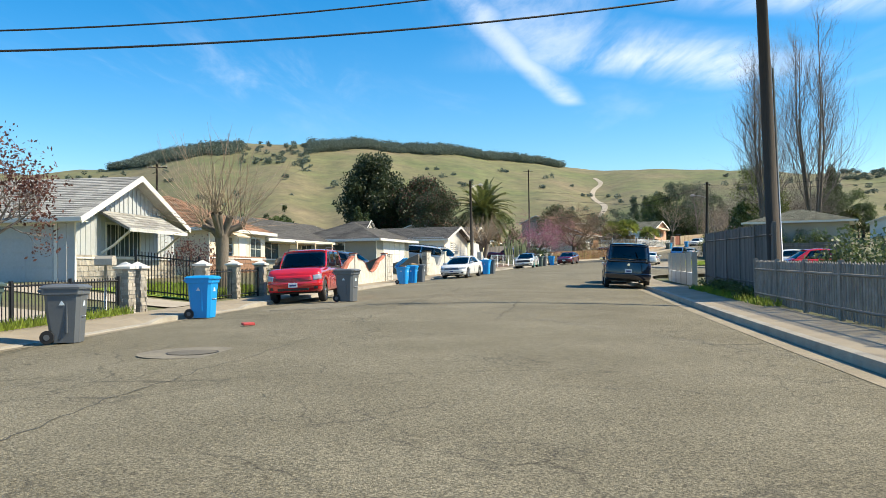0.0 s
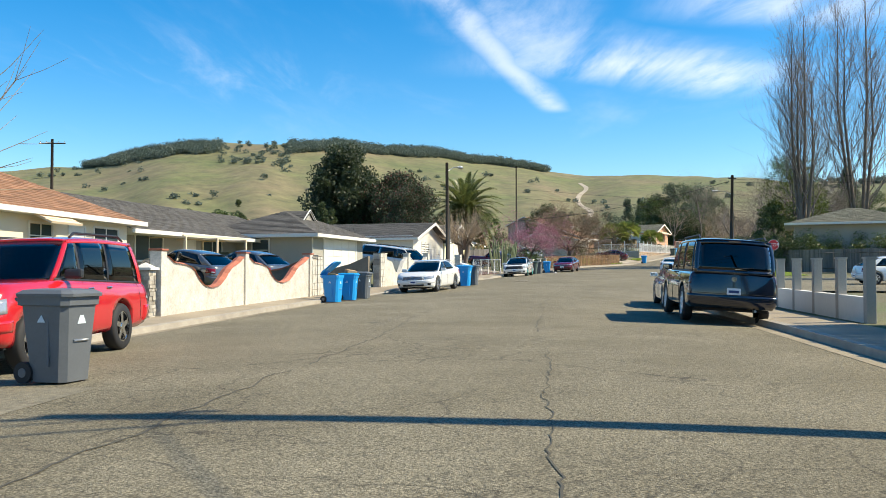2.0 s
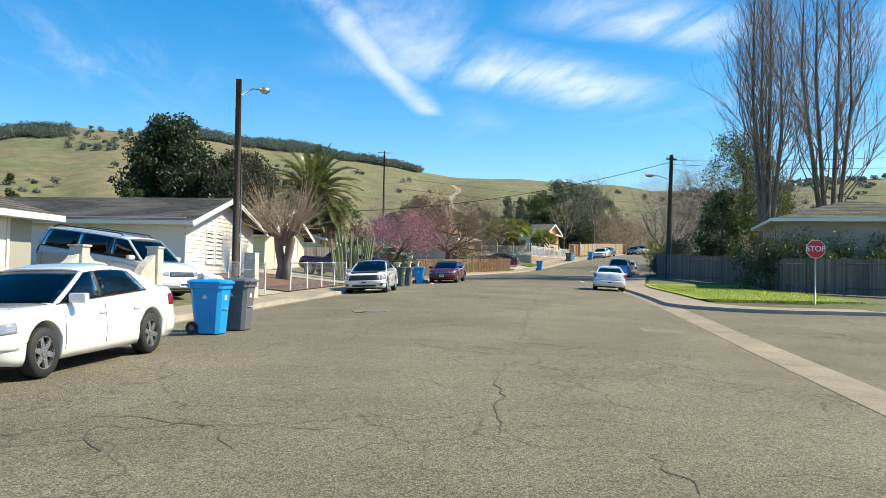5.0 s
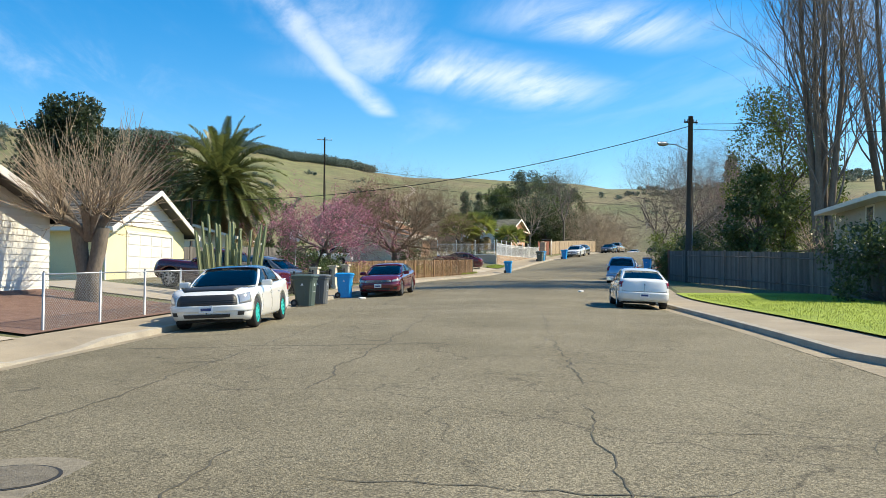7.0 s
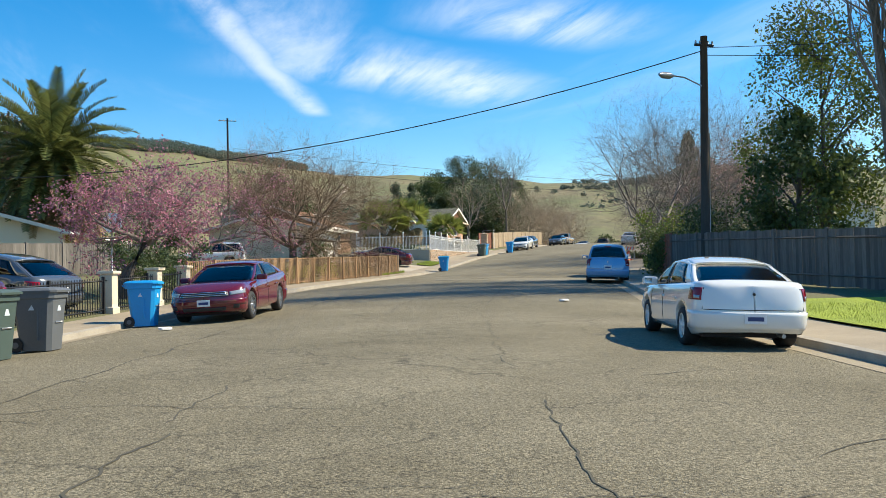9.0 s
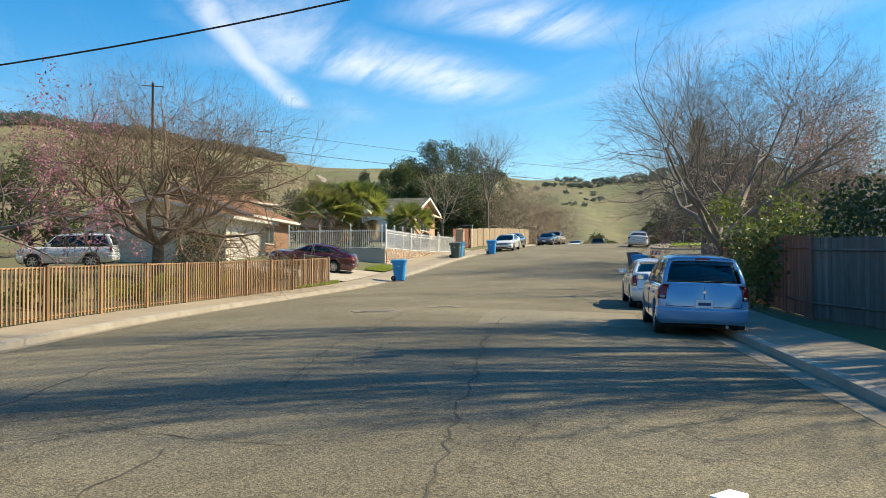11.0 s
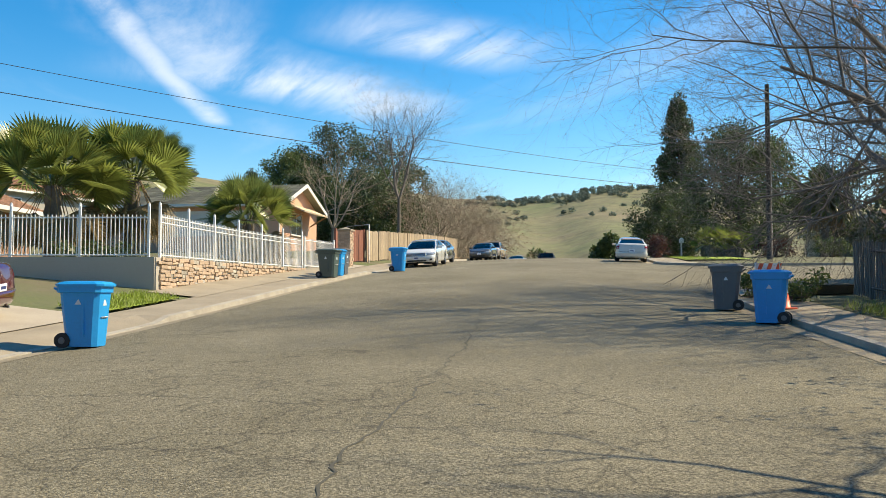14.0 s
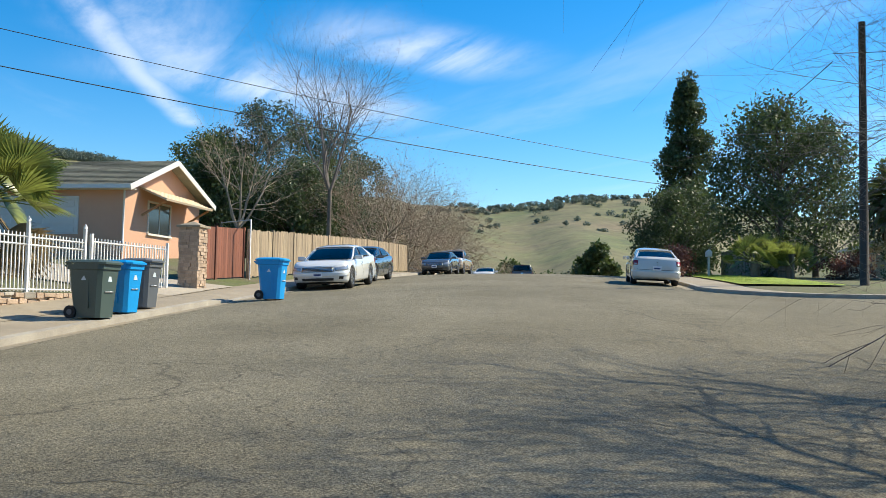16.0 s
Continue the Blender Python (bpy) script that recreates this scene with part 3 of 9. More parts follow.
def surface_strip(name, rows, mat, label, kind="structure", parent=None):
    """A sheet from rows of (s, d, lift) points, each at the ground's height."""
    verts, n = [], len(rows[0])
    for row in rows:
        for s, d, lift in row:
            x, y = at_sd(s, d)
            verts.append((x, y, ground_sd(s, d) + lift))
    faces = [(i * n + j, i * n + j + 1, (i + 1) * n + j + 1, (i + 1) * n + j) for i in range(len(rows) - 1) for j in range(n - 1)]
    o = data_object(name, verts, faces, mat, parent)
    return tagged(o, label, kind=kind)


for (a, b), gutter in ((SIDE_1, True), (SIDE_2, False)):
    grow = [6.59, 7.2, 8.2, 9.4, 11.0, 13.0, 20.0, 40.0, 90.0]
    flare = [3.4, 2.0, 1.0, 0.4, 0.1, 0.0, 0.0, 0.0, 0.0]
    verts, faces, cols = [], [], 9
    for d, f in zip(grow, flare):
        for k in range(cols):
            s = a - f + (b - a + 2 * f) * k / (cols - 1)
            x, y = at_sd(s, d)
            verts.append((x, y, float(height(s)) - 0.146))
    faces = [(i * cols + j, i * cols + j + 1, (i + 1) * cols + j + 1, (i + 1) * cols + j) for i in range(len(grow) - 1) for j in range(cols - 1)]
    tagged(data_object("side_road", verts, faces, "asphalt"), "asphalt side street joining the road", kind="structure")
    # concrete gutter across its mouth
    if not gutter:
        continue
    verts = []
    for k in range(20):
        s = a - 3.4 + (b - a + 6.8) * k / 19
        for d in (6.25, 7.0):
            x, y = at_sd(s, d)
            verts.append((x, y, float(height(s)) - 0.15 * min(1, (d / HALF) ** 2) + 0.006))
    tagged(data_object("gutter", verts, [(2 * i, 2 * i + 1, 2 * i + 3, 2 * i + 2) for i in range(19)], "gutter"), "worn concrete gutter across the side street", kind="structure")

DRIVES = [(8.5, 20.5), (23.6, 26.6), (52.5, 58.0), (76.0, 79.6), (90.5, 96.0), (139.0, 147.0), (166.5, 171.5)]     # dropped kerbs of the left side


def kerb_top(s, side):
    top = KERB
    if side < 0:
        for a, b in DRIVES:
            k = max(0.0, min(1.0, min(s - a, b - s) / 0.7))
            top = min(top, KERB - 0.10 * k)
    return top


def offset_line(pts, off):
    """Points of a line in (s, d), moved sideways by off."""
    p = np.array(pts, float)
    t = np.gradient(p, axis=0)
    t /= np.linalg.norm(t, axis=1)[:, None]
    return p + off * np.stack([-t[:, 1], t[:, 0]], 1)


def kerb_run(pts, side, out):
    """A kerb along a line in (s, d), and the pavement behind it; out: the sign of the pavement's side of the line."""
    lines = [offset_line(pts, out * o) for o in (0.0, 0.02, 0.16, 0.20)]
    walk_lines = [offset_line(pts, out * o) for o in (0.165, 0.8, WALK)]
    kv, wv = [], []
    for i in range(len(pts)):
        s = pts[i][0]
        base, top = float(height(s)) - 0.15, kerb_top(s, side)
        for (ss, dd), dz in zip([l[i] for l in lines], (-0.12, top - 0.015, top, -0.12)):
            x, y = at_sd(ss, dd)
            kv.append((x, y, base + dz + (0.012 if dz > 0 else 0)))
        for (ss, dd), o in zip([l[i] for l in walk_lines], (0.0, 0.5, 1.0)):
            x, y = at_sd(ss, dd)
            wv.append((x, y, base + top + (KERB - top) * min(1, o * 1.4) + 0.02 * o * 1.5 + 0.004))
    n = len(pts)
    flip = (lambda q: q) if out < 0 else (lambda q: q[::-1])
    tagged(data_object("kerb", kv, [flip((4 * i + j, 4 * i + j + 1, 4 * i + j + 5, 4 * i + j + 4)) for i in range(n - 1) for j in range(3)], "kerb"), "worn concrete kerb along the road", kind="structure")
    tagged(data_object("pavement", wv, [flip((3 * i + j, 3 * i + j + 1, 3 * i + j + 4, 3 * i + j + 3)) for i in range(n - 1) for j in range(2)], "concrete"), "pale concrete pavement", kind="structure")


def corner(s0, s1, turn, steps=10, radius=4.0):
    """A quarter round from the kerb line into the side street."""
    pts = []
    for k in range(steps + 1):
        a = math.pi / 2 * k / steps
        if turn > 0:
            pts.append((s0 - radius + radius * math.sin(a), HALF + radius - radius * math.cos(a)))
        else:
            pts.append((s1 + radius - radius * math.cos(a), HALF + radius - radius * math.sin(a)))
    return pts


def right_shift(s):
    """How much wider the roadway is at its right kerb near its start."""
    return float(np.interp(s, (38.0, 52.0), (0.45, 0.0)))


def line_s(a, b, d, step=0.6):
    return [(s, d) for s in np.linspace(a, b, int((b - a) / step) + 1)]


def line_d(s, a, b, step=3.0):
    return [(s, d) for d in np.linspace(a, b, int(abs(b - a) / step) + 2)]


kerb_run(line_s(-60, 330, -HALF), -1, -1)
kerb_run([(s, d + right_shift(s)) for s, d in line_s(-60, SIDE_1[0] - 4.6, HALF)] + corner(SIDE_1[0], 0, 1) + line_d(SIDE_1[0], HALF + 5, 60), 1, 1)
kerb_run(line_d(SIDE_1[1], 60, HALF + 5) + corner(0, SIDE_1[1], -1) + line_s(SIDE_1[1] + 4.6, SIDE_2[0] - 4.6, HALF) + corner(SIDE_2[0], 0, 1) + line_d(SIDE_2[0], HALF + 5, 60), 1, 1)
kerb_run(line_d(SIDE_2[1], 60, HALF + 5) + corner(0, SIDE_2[1], -1) + line_s(SIDE_2[1] + 4.6, 330, HALF), 1, 1)

# the ground: one sheet in road coordinates, from the pavements to the foot of the hills
S_ROWS = sorted(set(list(np.arange(-60, 230, 3.0)) + [SIDE_1[0] - 0.3, SIDE_1[0] + 0.01, SIDE_1[1] - 0.01, SIDE_1[1] + 0.3, SIDE_2[0] - 0.3, SIDE_2[0] + 0.01, SIDE_2[1] - 0.01, SIDE_2[1] + 0.3] + list(np.arange(230, 430, 10.0)) + [450, 480, 500]))
D_COLS = [-420, -250, -140, -80, -50, -30, -20, -14.7, -12.5, -10.4, -8.3, -7.6, -6.9, -6.0, 6.0, 6.9, 7.7, 8.4, 10, 13, 18, 26, 40, 60, 90, 130]
verts = []
for s in S_ROWS:
    for d in D_COLS:
        x, y = at_sd(s, d)
        z = ground_sd(s, d) - 0.02
        if abs(d) < 8.2:
            z -= 0.25
        if in_side(s, d, 4.0) and d < 13:
            z = min(z, ground_sd(s, 5.9) - 0.2)
        elif in_side(s, d):
            z -= 0.10
        if abs(d) > 30:
            z += 0.5 * noise.noise((x * 0.03, y * 0.03, 0))
        verts.append((x, y, z))
n = len(D_COLS)
tagged(data_object("ground", verts, [(i * n + j, i * n + j + 1, (i + 1) * n + j + 1, (i + 1) * n + j) for i in range(len(S_ROWS) - 1) for j in range(n - 1)], "soil"), "dry garden ground with patchy grass", kind="structure")


def plot(name, s0, s1, d0, d1, mat, label, lift=0.012):
    ss, ds = np.linspace(s0, s1, max(2, int((s1 - s0) / 1.2) + 1)), np.linspace(d0, d1, max(2, int(abs(d1 - d0) / 1.0) + 1))
    return surface_strip(name, [[(s, d, lift) for d in ds] for s in ss], mat, label)


for a, b in DRIVES:
    plot("driveway", a + 0.4, b - 0.4, -15.5, -8.05, "drive", "cracked concrete driveway", 0.02)
plot("garden_bed", 79.8, 89.6, -13.5, -8.2, "mulch", "garden bed of red-brown bark mulch", 0.03)
plot("lawn", 80.5, 103.0, 8.1, 14.5, "lawn", "bright green mown lawn", 0.05)
plot("lawn", 27.0, 35.5, -12.5, -8.6, "lawn", "rough green front lawn", 0.03)
plot("lawn", 147.2, 151.2, -9.4, -8.2, "lawn", "small strip of bright grass", 0.06)
plot("lawn", 177.8, 215.0, 8.2, 12.0, "lawn", "bright green verge", 0.05)

plot("apron", 152.0, 169.0, -9.5, -8.0, "concrete", "concrete pavement below a stone wall", 0.012)

# worn concrete gutters along the kerbs
for s0, s1, sg in ((-40, SIDE_1[0] - 3.6, 1), (SIDE_1[1] + 3.6, SIDE_2[0] - 3.6, 1), (SIDE_2[1] + 3.6, 240, 1), (-40, 240, -1)):
    w = 0.42 if sg > 0 else 0.28
    verts = []
    for s in np.linspace(s0, s1, int((s1 - s0) / 1.5) + 1):
        for k in (1, 0.5, 0.0):
            d = HALF - w * k + (right_shift(s) if sg > 0 else 0.0)
            x, y = at_sd(s, sg * d)
            verts.append((x, y, float(height(s)) - 0.15 * (d / HALF) ** 2 + 0.006))
    order = (0, 1, 4, 3) if sg > 0 else (3, 4, 1, 0)
    tagged(data_object("gutter", verts, [tuple(3 * i + j + q for q in order) for i in range(len(verts) // 3 - 1) for j in range(2)], "gutter"), "dusty concrete gutter along the kerb", kind="structure")

# distant hills, as a fan of ridges round the place
HILL = [(-85, 4.5), (-60, 5.0), (-40, 5.6), (-30, 6.4), (-25, 6.6), (-21.5, 6.9), (-18.5, 7.9), (-14, 8.85), (-9, 8.95), (-5.5, 8.85), (0, 8.5), (4.5, 7.9), (8.1, 7.1), (10.7, 6.7), (15, 6.8), (20, 6.4), (23, 6.2), (25, 5.95), (27, 5.85), (29.7, 6.2), (33, 6.5),
        (36, 6.6), (40, 6.2), (44, 5.4), (60, 4.5), (85, 4.0)]


def hill_height(az, r):
    ridge_r = 1100 + 60 * math.sin(radians(az) * 9)
    ridge = math.tan(radians(float(np.interp(az, [a for a, _ in HILL], [b for _, b in HILL])))) * ridge_r
    k = (r - 430) / (ridge_r - 430)
    x, y = r * math.sin(radians(az)), r * math.cos(radians(az))
    rough = 10 * noise.fractal((x * 0.004, y * 0.004, 0.3), 1.0, 2.0, 4)
    gully = 5.0 * math.sin(radians(az) * 60 + 2.5 * noise.noise((x * 0.003, y * 0.003, 4)))
    if k <= 1:
        kk = max(k, -0.3)
        z = ridge * (0.25 * kk + 0.75 * max(kk, 0) ** 1.25) + (rough + gully) * max(0, min(1, kk * 3)) * (1 - 0.75 * max(0, kk))
    else:
        z = ridge - (k - 1) * ridge * 0.8
    return x, y, z - 6


azs = np.arange(-85, 85.1, 0.75)
rs = [330, 400, 450, 500, 550, 600, 650, 700, 760, 820, 880, 940, 1000, 1050, 1090, 1120, 1160, 1250, 1450]
verts = [hill_height(a, r) for a in azs for r in rs]
n = len(rs)
data = data_object("hills", verts, [(i * n + j, i * n + j + 1, (i + 1) * n + j + 1, (i + 1) * n + j) for i in range(len(azs) - 1) for j in range(n - 1)], "hill", smooth=True)
tagged(data, "green and tan grassy hills behind the houses", kind="structure")
verts = []
for k in range(24):
    az, r = 10.4 + 0.35 * math.sin(k * 0.5) + 0.02 * k, 1075 - k * 17
    for o in (-2.6, 2.6):
        x, y, z = hill_height(az + math.degrees(o / r), r)
        verts.append((x, y, z + 0.8))
tagged(data_object("dirt_track", verts, [(2 * i, 2 * i + 1, 2 * i + 3, 2 * i + 2) for i in range(23)], "drive"), "pale dirt track up the hillside", kind="structure")


def leaf_cloud(rng, centres, radii, count, size, flat=1.0):
    """Loose leaves, as quads turned every way, round centres."""
    c = np.asarray(centres, float)
    r = np.asarray(radii, float)
    pick = rng.integers(0, len(c), count)
    v = rng.normal(size=(count, 3))
    v /= np.linalg.norm(v, axis=1)[:, None]
    v *= (rng.random(count) ** 0.45)[:, None] * r[pick][:, None]
    v[:, 2] *= flat
    p = c[pick] + v
    a = rng.normal(size=(count, 3))
    a /= np.linalg.norm(a, axis=1)[:, None]
    b = np.cross(a, rng.normal(size=(count, 3)))
    b /= np.linalg.norm(b, axis=1)[:, None]
    s = size * (0.6 + 0.8 * rng.random(count))[:, None]
    verts = np.stack([p - a * s, p + b * s * 0.55, p + a * s, p - b * s * 0.55], 1).reshape(-1, 3)
    faces = np.arange(count * 4).reshape(-1, 4)
    return verts, faces


rng = np.random.default_rng(3)
cs, rr = [], []
for _ in range(2600):
    az = rng.uniform(-21.0, 8.3)
    ridge_r = 1100 + 60 * math.sin(radians(az) * 9)
    lump = noise.noise((az * 0.55, 1.7, 0)) * 0.5 + 0.5
    if az < -13:
        r, keep = ridge_r - 12 - 95 * rng.random() * (0.4 + 0.6 * lump) * min(1, (az + 21.5) / 2.5), 0.85
    elif az < -8.5:
        r, keep = ridge_r - 15 - rng.random() * 150, 0.10 + 0.25 * (lump > 0.6)
    else:
        deep = 78 * (0.35 + 0.65 * lump) * float(np.interp(az, (-9, -6, 0, 6, 8.3), (1.3, 1.0, 0.9, 0.75, 0.3)))
        r, keep = ridge_r - rng.random() * deep, 1.0
    if rng.random() > keep:
        continue
    x, y, z = hill_height(az, r)
    q = rng.uniform(2.4, 4.4) if -13 < az < -8.5 else rng.uniform(3.4, 7.6)
    cs.append((x, y, z + q * 0.55))
    rr.append(q)
for _ in range(150):
    az, r = rng.uniform(-30, 40), rng.uniform(700, 1090)
    if noise.noise((az * 0.3, r * 0.01, 5.0)) < -0.1:
        continue
    x, y, z = hill_height(az, r)
    for _ in range(int(rng.integers(1, 4))):
        q = rng.uniform(2.2, 4.6)
        cs.append((x + rng.normal() * 5, y + rng.normal() * 5, z + q * 0.5))
        rr.append(q)
for _ in range(520):
    az = rng.uniform(24, 45)
    r = 1100 + 60 * math.sin(radians(az) * 9) - rng.random() * 90
    if noise.noise((az * 0.8, r * 0.02, 7.7)) < -0.05:
        continue
    x, y, z = hill_height(az, r)
    cs.append((x, y, z + 2))
    rr.append(rng.uniform(1.8, 4.2))
# the woods' leaf colour carries the haze of the distance
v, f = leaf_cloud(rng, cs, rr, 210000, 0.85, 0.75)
tagged(data_object("hill_woods", v, f, "ridge"), "oak woods along the ridge, haze in their colour", "woods", kind="stuff")


# long sealed cracks, short cross cracks, and paler repair patches of the asphalt
def crack_mesh(name, lines, label):
    verts, faces = [], []
    for pts, w in lines:
        b = len(verts)
        for i, (s, d) in enumerate(pts):
            ww = w * (0.5 + 0.7 * abs(noise.noise((s * 1.7, d * 1.7, 2.0)))) * (0.2 if i in (0, len(pts) - 1) else 1)
            (s2, d2) = pts[min(i + 1, len(pts) - 1)]
            (s1, d1) = pts[max(i - 1, 0)]
            n = math.hypot(s2 - s1, d2 - d1) or 1
            for sg in (-1, 1):
                ss, dd = s + sg * ww * -(d2 - d1) / n, d + sg * ww * (s2 - s1) / n
                x, y = at_sd(ss, dd)
                verts.append((x, y, float(height(ss)) - 0.15 * (min(abs(dd), HALF) / HALF) ** 2 + 0.005))
        faces += [(b + 2 * i, b + 2 * i + 1, b + 2 * i + 3, b + 2 * i + 2) for i in range(len(pts) - 1)]
    tagged(data_object(name, verts, faces, "tar"), label, "crack", kind="stuff")


rnd = random.Random(77)
lines = []
for d0, a, b in ((1.9, 18, 126), (-1.3, 4, 40), (-1.2, 60, 90), (-0.5, 100, 121), (-3.4, 70, 130), (0.2, 128, 150)):
    s = a
    while s < b:
        e = min(b, s + rnd.uniform(5, 16))
        ph = rnd.uniform(0, 50)
        lines.append(([(u, d0 + 0.30 * noise.noise((u * 0.13, ph, 0)) + 0.14 * noise.noise((u * 0.9, ph, 3)) + 0.07 * noise.noise((u * 3.1, ph, 3)) + 0.03 * noise.noise((u * 9, ph, 5))) for u in np.arange(s, e, 0.11)], rnd.uniform(0.009, 0.022)))
        s = e + rnd.uniform(0.2, 4.0)
for _ in range(110):
    s, d, ph = rnd.uniform(3, 175), rnd.uniform(-6, 3), rnd.uniform(0, 50)
    lines.append(([(s + 0.5 * noise.noise((k * 0.14, ph, 0)) + 0.12 * noise.noise((k * 0.8, ph, 0)), d + k * 0.16) for k in range(int(rnd.uniform(6, 26)))], rnd.uniform(0.006, 0.014)))
for _ in range(150):
    s, d, ph = rnd.uniform(3, 175), rnd.uniform(-5.8, 5.8), rnd.uniform(0, 50)
    a = rnd.uniform(0, 6.28)
    lines.append(([(s + math.cos(a + 0.9 * noise.noise((k * 0.2, ph, 0))) * k * 0.11, d + math.sin(a + 0.9 * noise.noise((k * 0.2, ph, 9))) * k * 0.11) for k in range(int(rnd.uniform(5, 16)))], rnd.uniform(0.005, 0.014)))
crack_mesh("asphalt_cracks", [l for l in lines if len(l[0]) > 3 and all(abs(q[1]) < 6.3 for q in l[0])], "thin dark cracks in the asphalt")
for s0, s1, d0, d1 in ((117.6, 121.8, 1.55, 5.2), (66.0, 67.0, 4.6, 5.6), (24.0, 27.5, -5.4, -3.0)):
    verts = []
    for s in np.linspace(s0, s1, 6):
        for d in np.linspace(d0, d1, 5):
            x, y = at_sd(s, d)
            verts.append((x, y, float(height(s)) - 0.15 * (d / HALF) ** 2 + 0.004))
    tagged(data_object("road_patch", verts, [(i * 5 + j, i * 5 + j + 1, i * 5 + j + 6, i * 5 + j + 5) for i in range(5) for j in range(4)], "patch"), "paler repair patch in the asphalt", kind="structure")

# ---- cars ----
def smooth_faces(bm):
    for f in bm.faces:
        f.smooth = True


def wheel(car, x, y, r, w, rim_mat, spokes, side):
    """A wheel: tyre, rim with spokes, hub. side is +1 for the car's right."""
    bm = bmesh.new()
    n = 28
    prof = [(r * 0.66, -w / 2), (r * 0.94, -w / 2), (r, -w * 0.34), (r, w * 0.34), (r * 0.94, w / 2), (r * 0.66, w / 2)]
    rings = [[bm.verts.new((x + side * v, y + u * math.cos(2 * math.pi * k / n), r + u * math.sin(2 * math.pi * k / n))) for k in range(n)] for u, v in prof]
    for a, b in zip(rings, rings[1:]):
        for k in range(n):
            bm.faces.new((a[k], a[(k + 1) % n], b[(k + 1) % n], b[k]))
    smooth_faces(bm)
    tyre = part("wheel", bm, "rubber", car, "black rubber tyre")
    bm = bmesh.new()
    prof = [(r * 0.68, w * 0.44), (r * 0.62, w * 0.44), (r * 0.60, w * 0.10), (r * 0.05, w * 0.05)]
    rings = [[bm.verts.new((x + side * v, y + u * math.cos(2 * math.pi * k / n), r + u * math.sin(2 * math.pi * k / n))) for k in range(n)] for u, v in prof]
    for a, b in zip(rings, rings[1:]):
        for k in range(n):
            bm.faces.new((a[k], a[(k + 1) % n], b[(k + 1) % n], b[k]))
    part("rim", bm, "dark", tyre)
    bm = bmesh.new()
    for k in range(spokes):
        a = 2 * math.pi * (k + 0.25) / spokes
        ca, sa = math.cos(a), math.sin(a)
        t = r * (0.10 if spokes > 6 else 0.13)
        for q in (1,):
            pts = [(0.08 * r, -t), (0.63 * r, -t * 0.75), (0.63 * r, t * 0.75), (0.08 * r, t)]
            lo = [bm.verts.new((x + side * w * 0.30, y + u * ca - v * sa, r + u * sa + v * ca)) for u, v in pts]
            hi = [bm.verts.new((x + side * w * 0.43, y + u * ca - v * sa, r + u * sa + v * ca)) for u, v in pts]
            bm.faces.new(hi)
            for i in range(4):
                bm.faces.new((lo[i], lo[(i + 1) % 4], hi[(i + 1) % 4], hi[i]))
    add_tube(bm, [(x + side * w * 0.28, y, r), (x + side * w * 0.47, y, r)], r * 0.15, 12)
    rr = [[bm.verts.new((x + side * v, y + u * math.cos(2 * math.pi * k / n), r + u * math.sin(2 * math.pi * k / n))) for k in range(n)] for u, v in ((r * 0.69, w * 0.47), (r * 0.61, w * 0.47), (r * 0.60, w * 0.2))]
    for a, b in zip(rr, rr[1:]):
        for k in range(n):
            bm.faces.new((a[k], a[(k + 1) % n], b[(k + 1) % n], b[k]))
    bmesh.ops.recalc_face_normals(bm, faces=bm.faces)
    part("wheel_centre", bm, rim_mat, tyre)


def patch_bm(fn, nu, nv, thick, toward=(0.0, 0.6, 0.6)):
    """A curved plate: fn(u, v) for u, v in 0..1 gives its outer face; it is thick towards the car's middle."""
    bm = bmesh.new()
    outer, inner = [], []
    for i in range(nu + 1):
        ro, ri = [], []
        for j in range(nv + 1):
            p = Vector(fn(i / nu, j / nv))
            c = Vector((p.x * toward[0], p.y * toward[1], p.z * toward[2]))
            ro.append(bm.verts.new(p))
            ri.append(bm.verts.new(p + (c - p).normalized() * thick))
        outer.append(ro)
        inner.append(ri)
    for grid_, flip in ((outer, False), (inner, True)):
        for i in range(nu):
            for j in range(nv):
                q = [grid_[i][j], grid_[i + 1][j], grid_[i + 1][j + 1], grid_[i][j + 1]]
                bm.faces.new(q[::-1] if flip else q).smooth = True
    rim = [(i, 0) for i in range(nu)] + [(nu, j) for j in range(nv)] + [(i, nv) for i in range(nu, 0, -1)] + [(0, j) for j in range(nv, 0, -1)]
    for (a, b), (c, d) in zip(rim, rim[1:] + rim[:1]):
        bm.faces.new((outer[a][b], outer[c][d], inner[c][d], inner[a][b]))
    bmesh.ops.recalc_face_normals(bm, faces=bm.faces)
    return bm


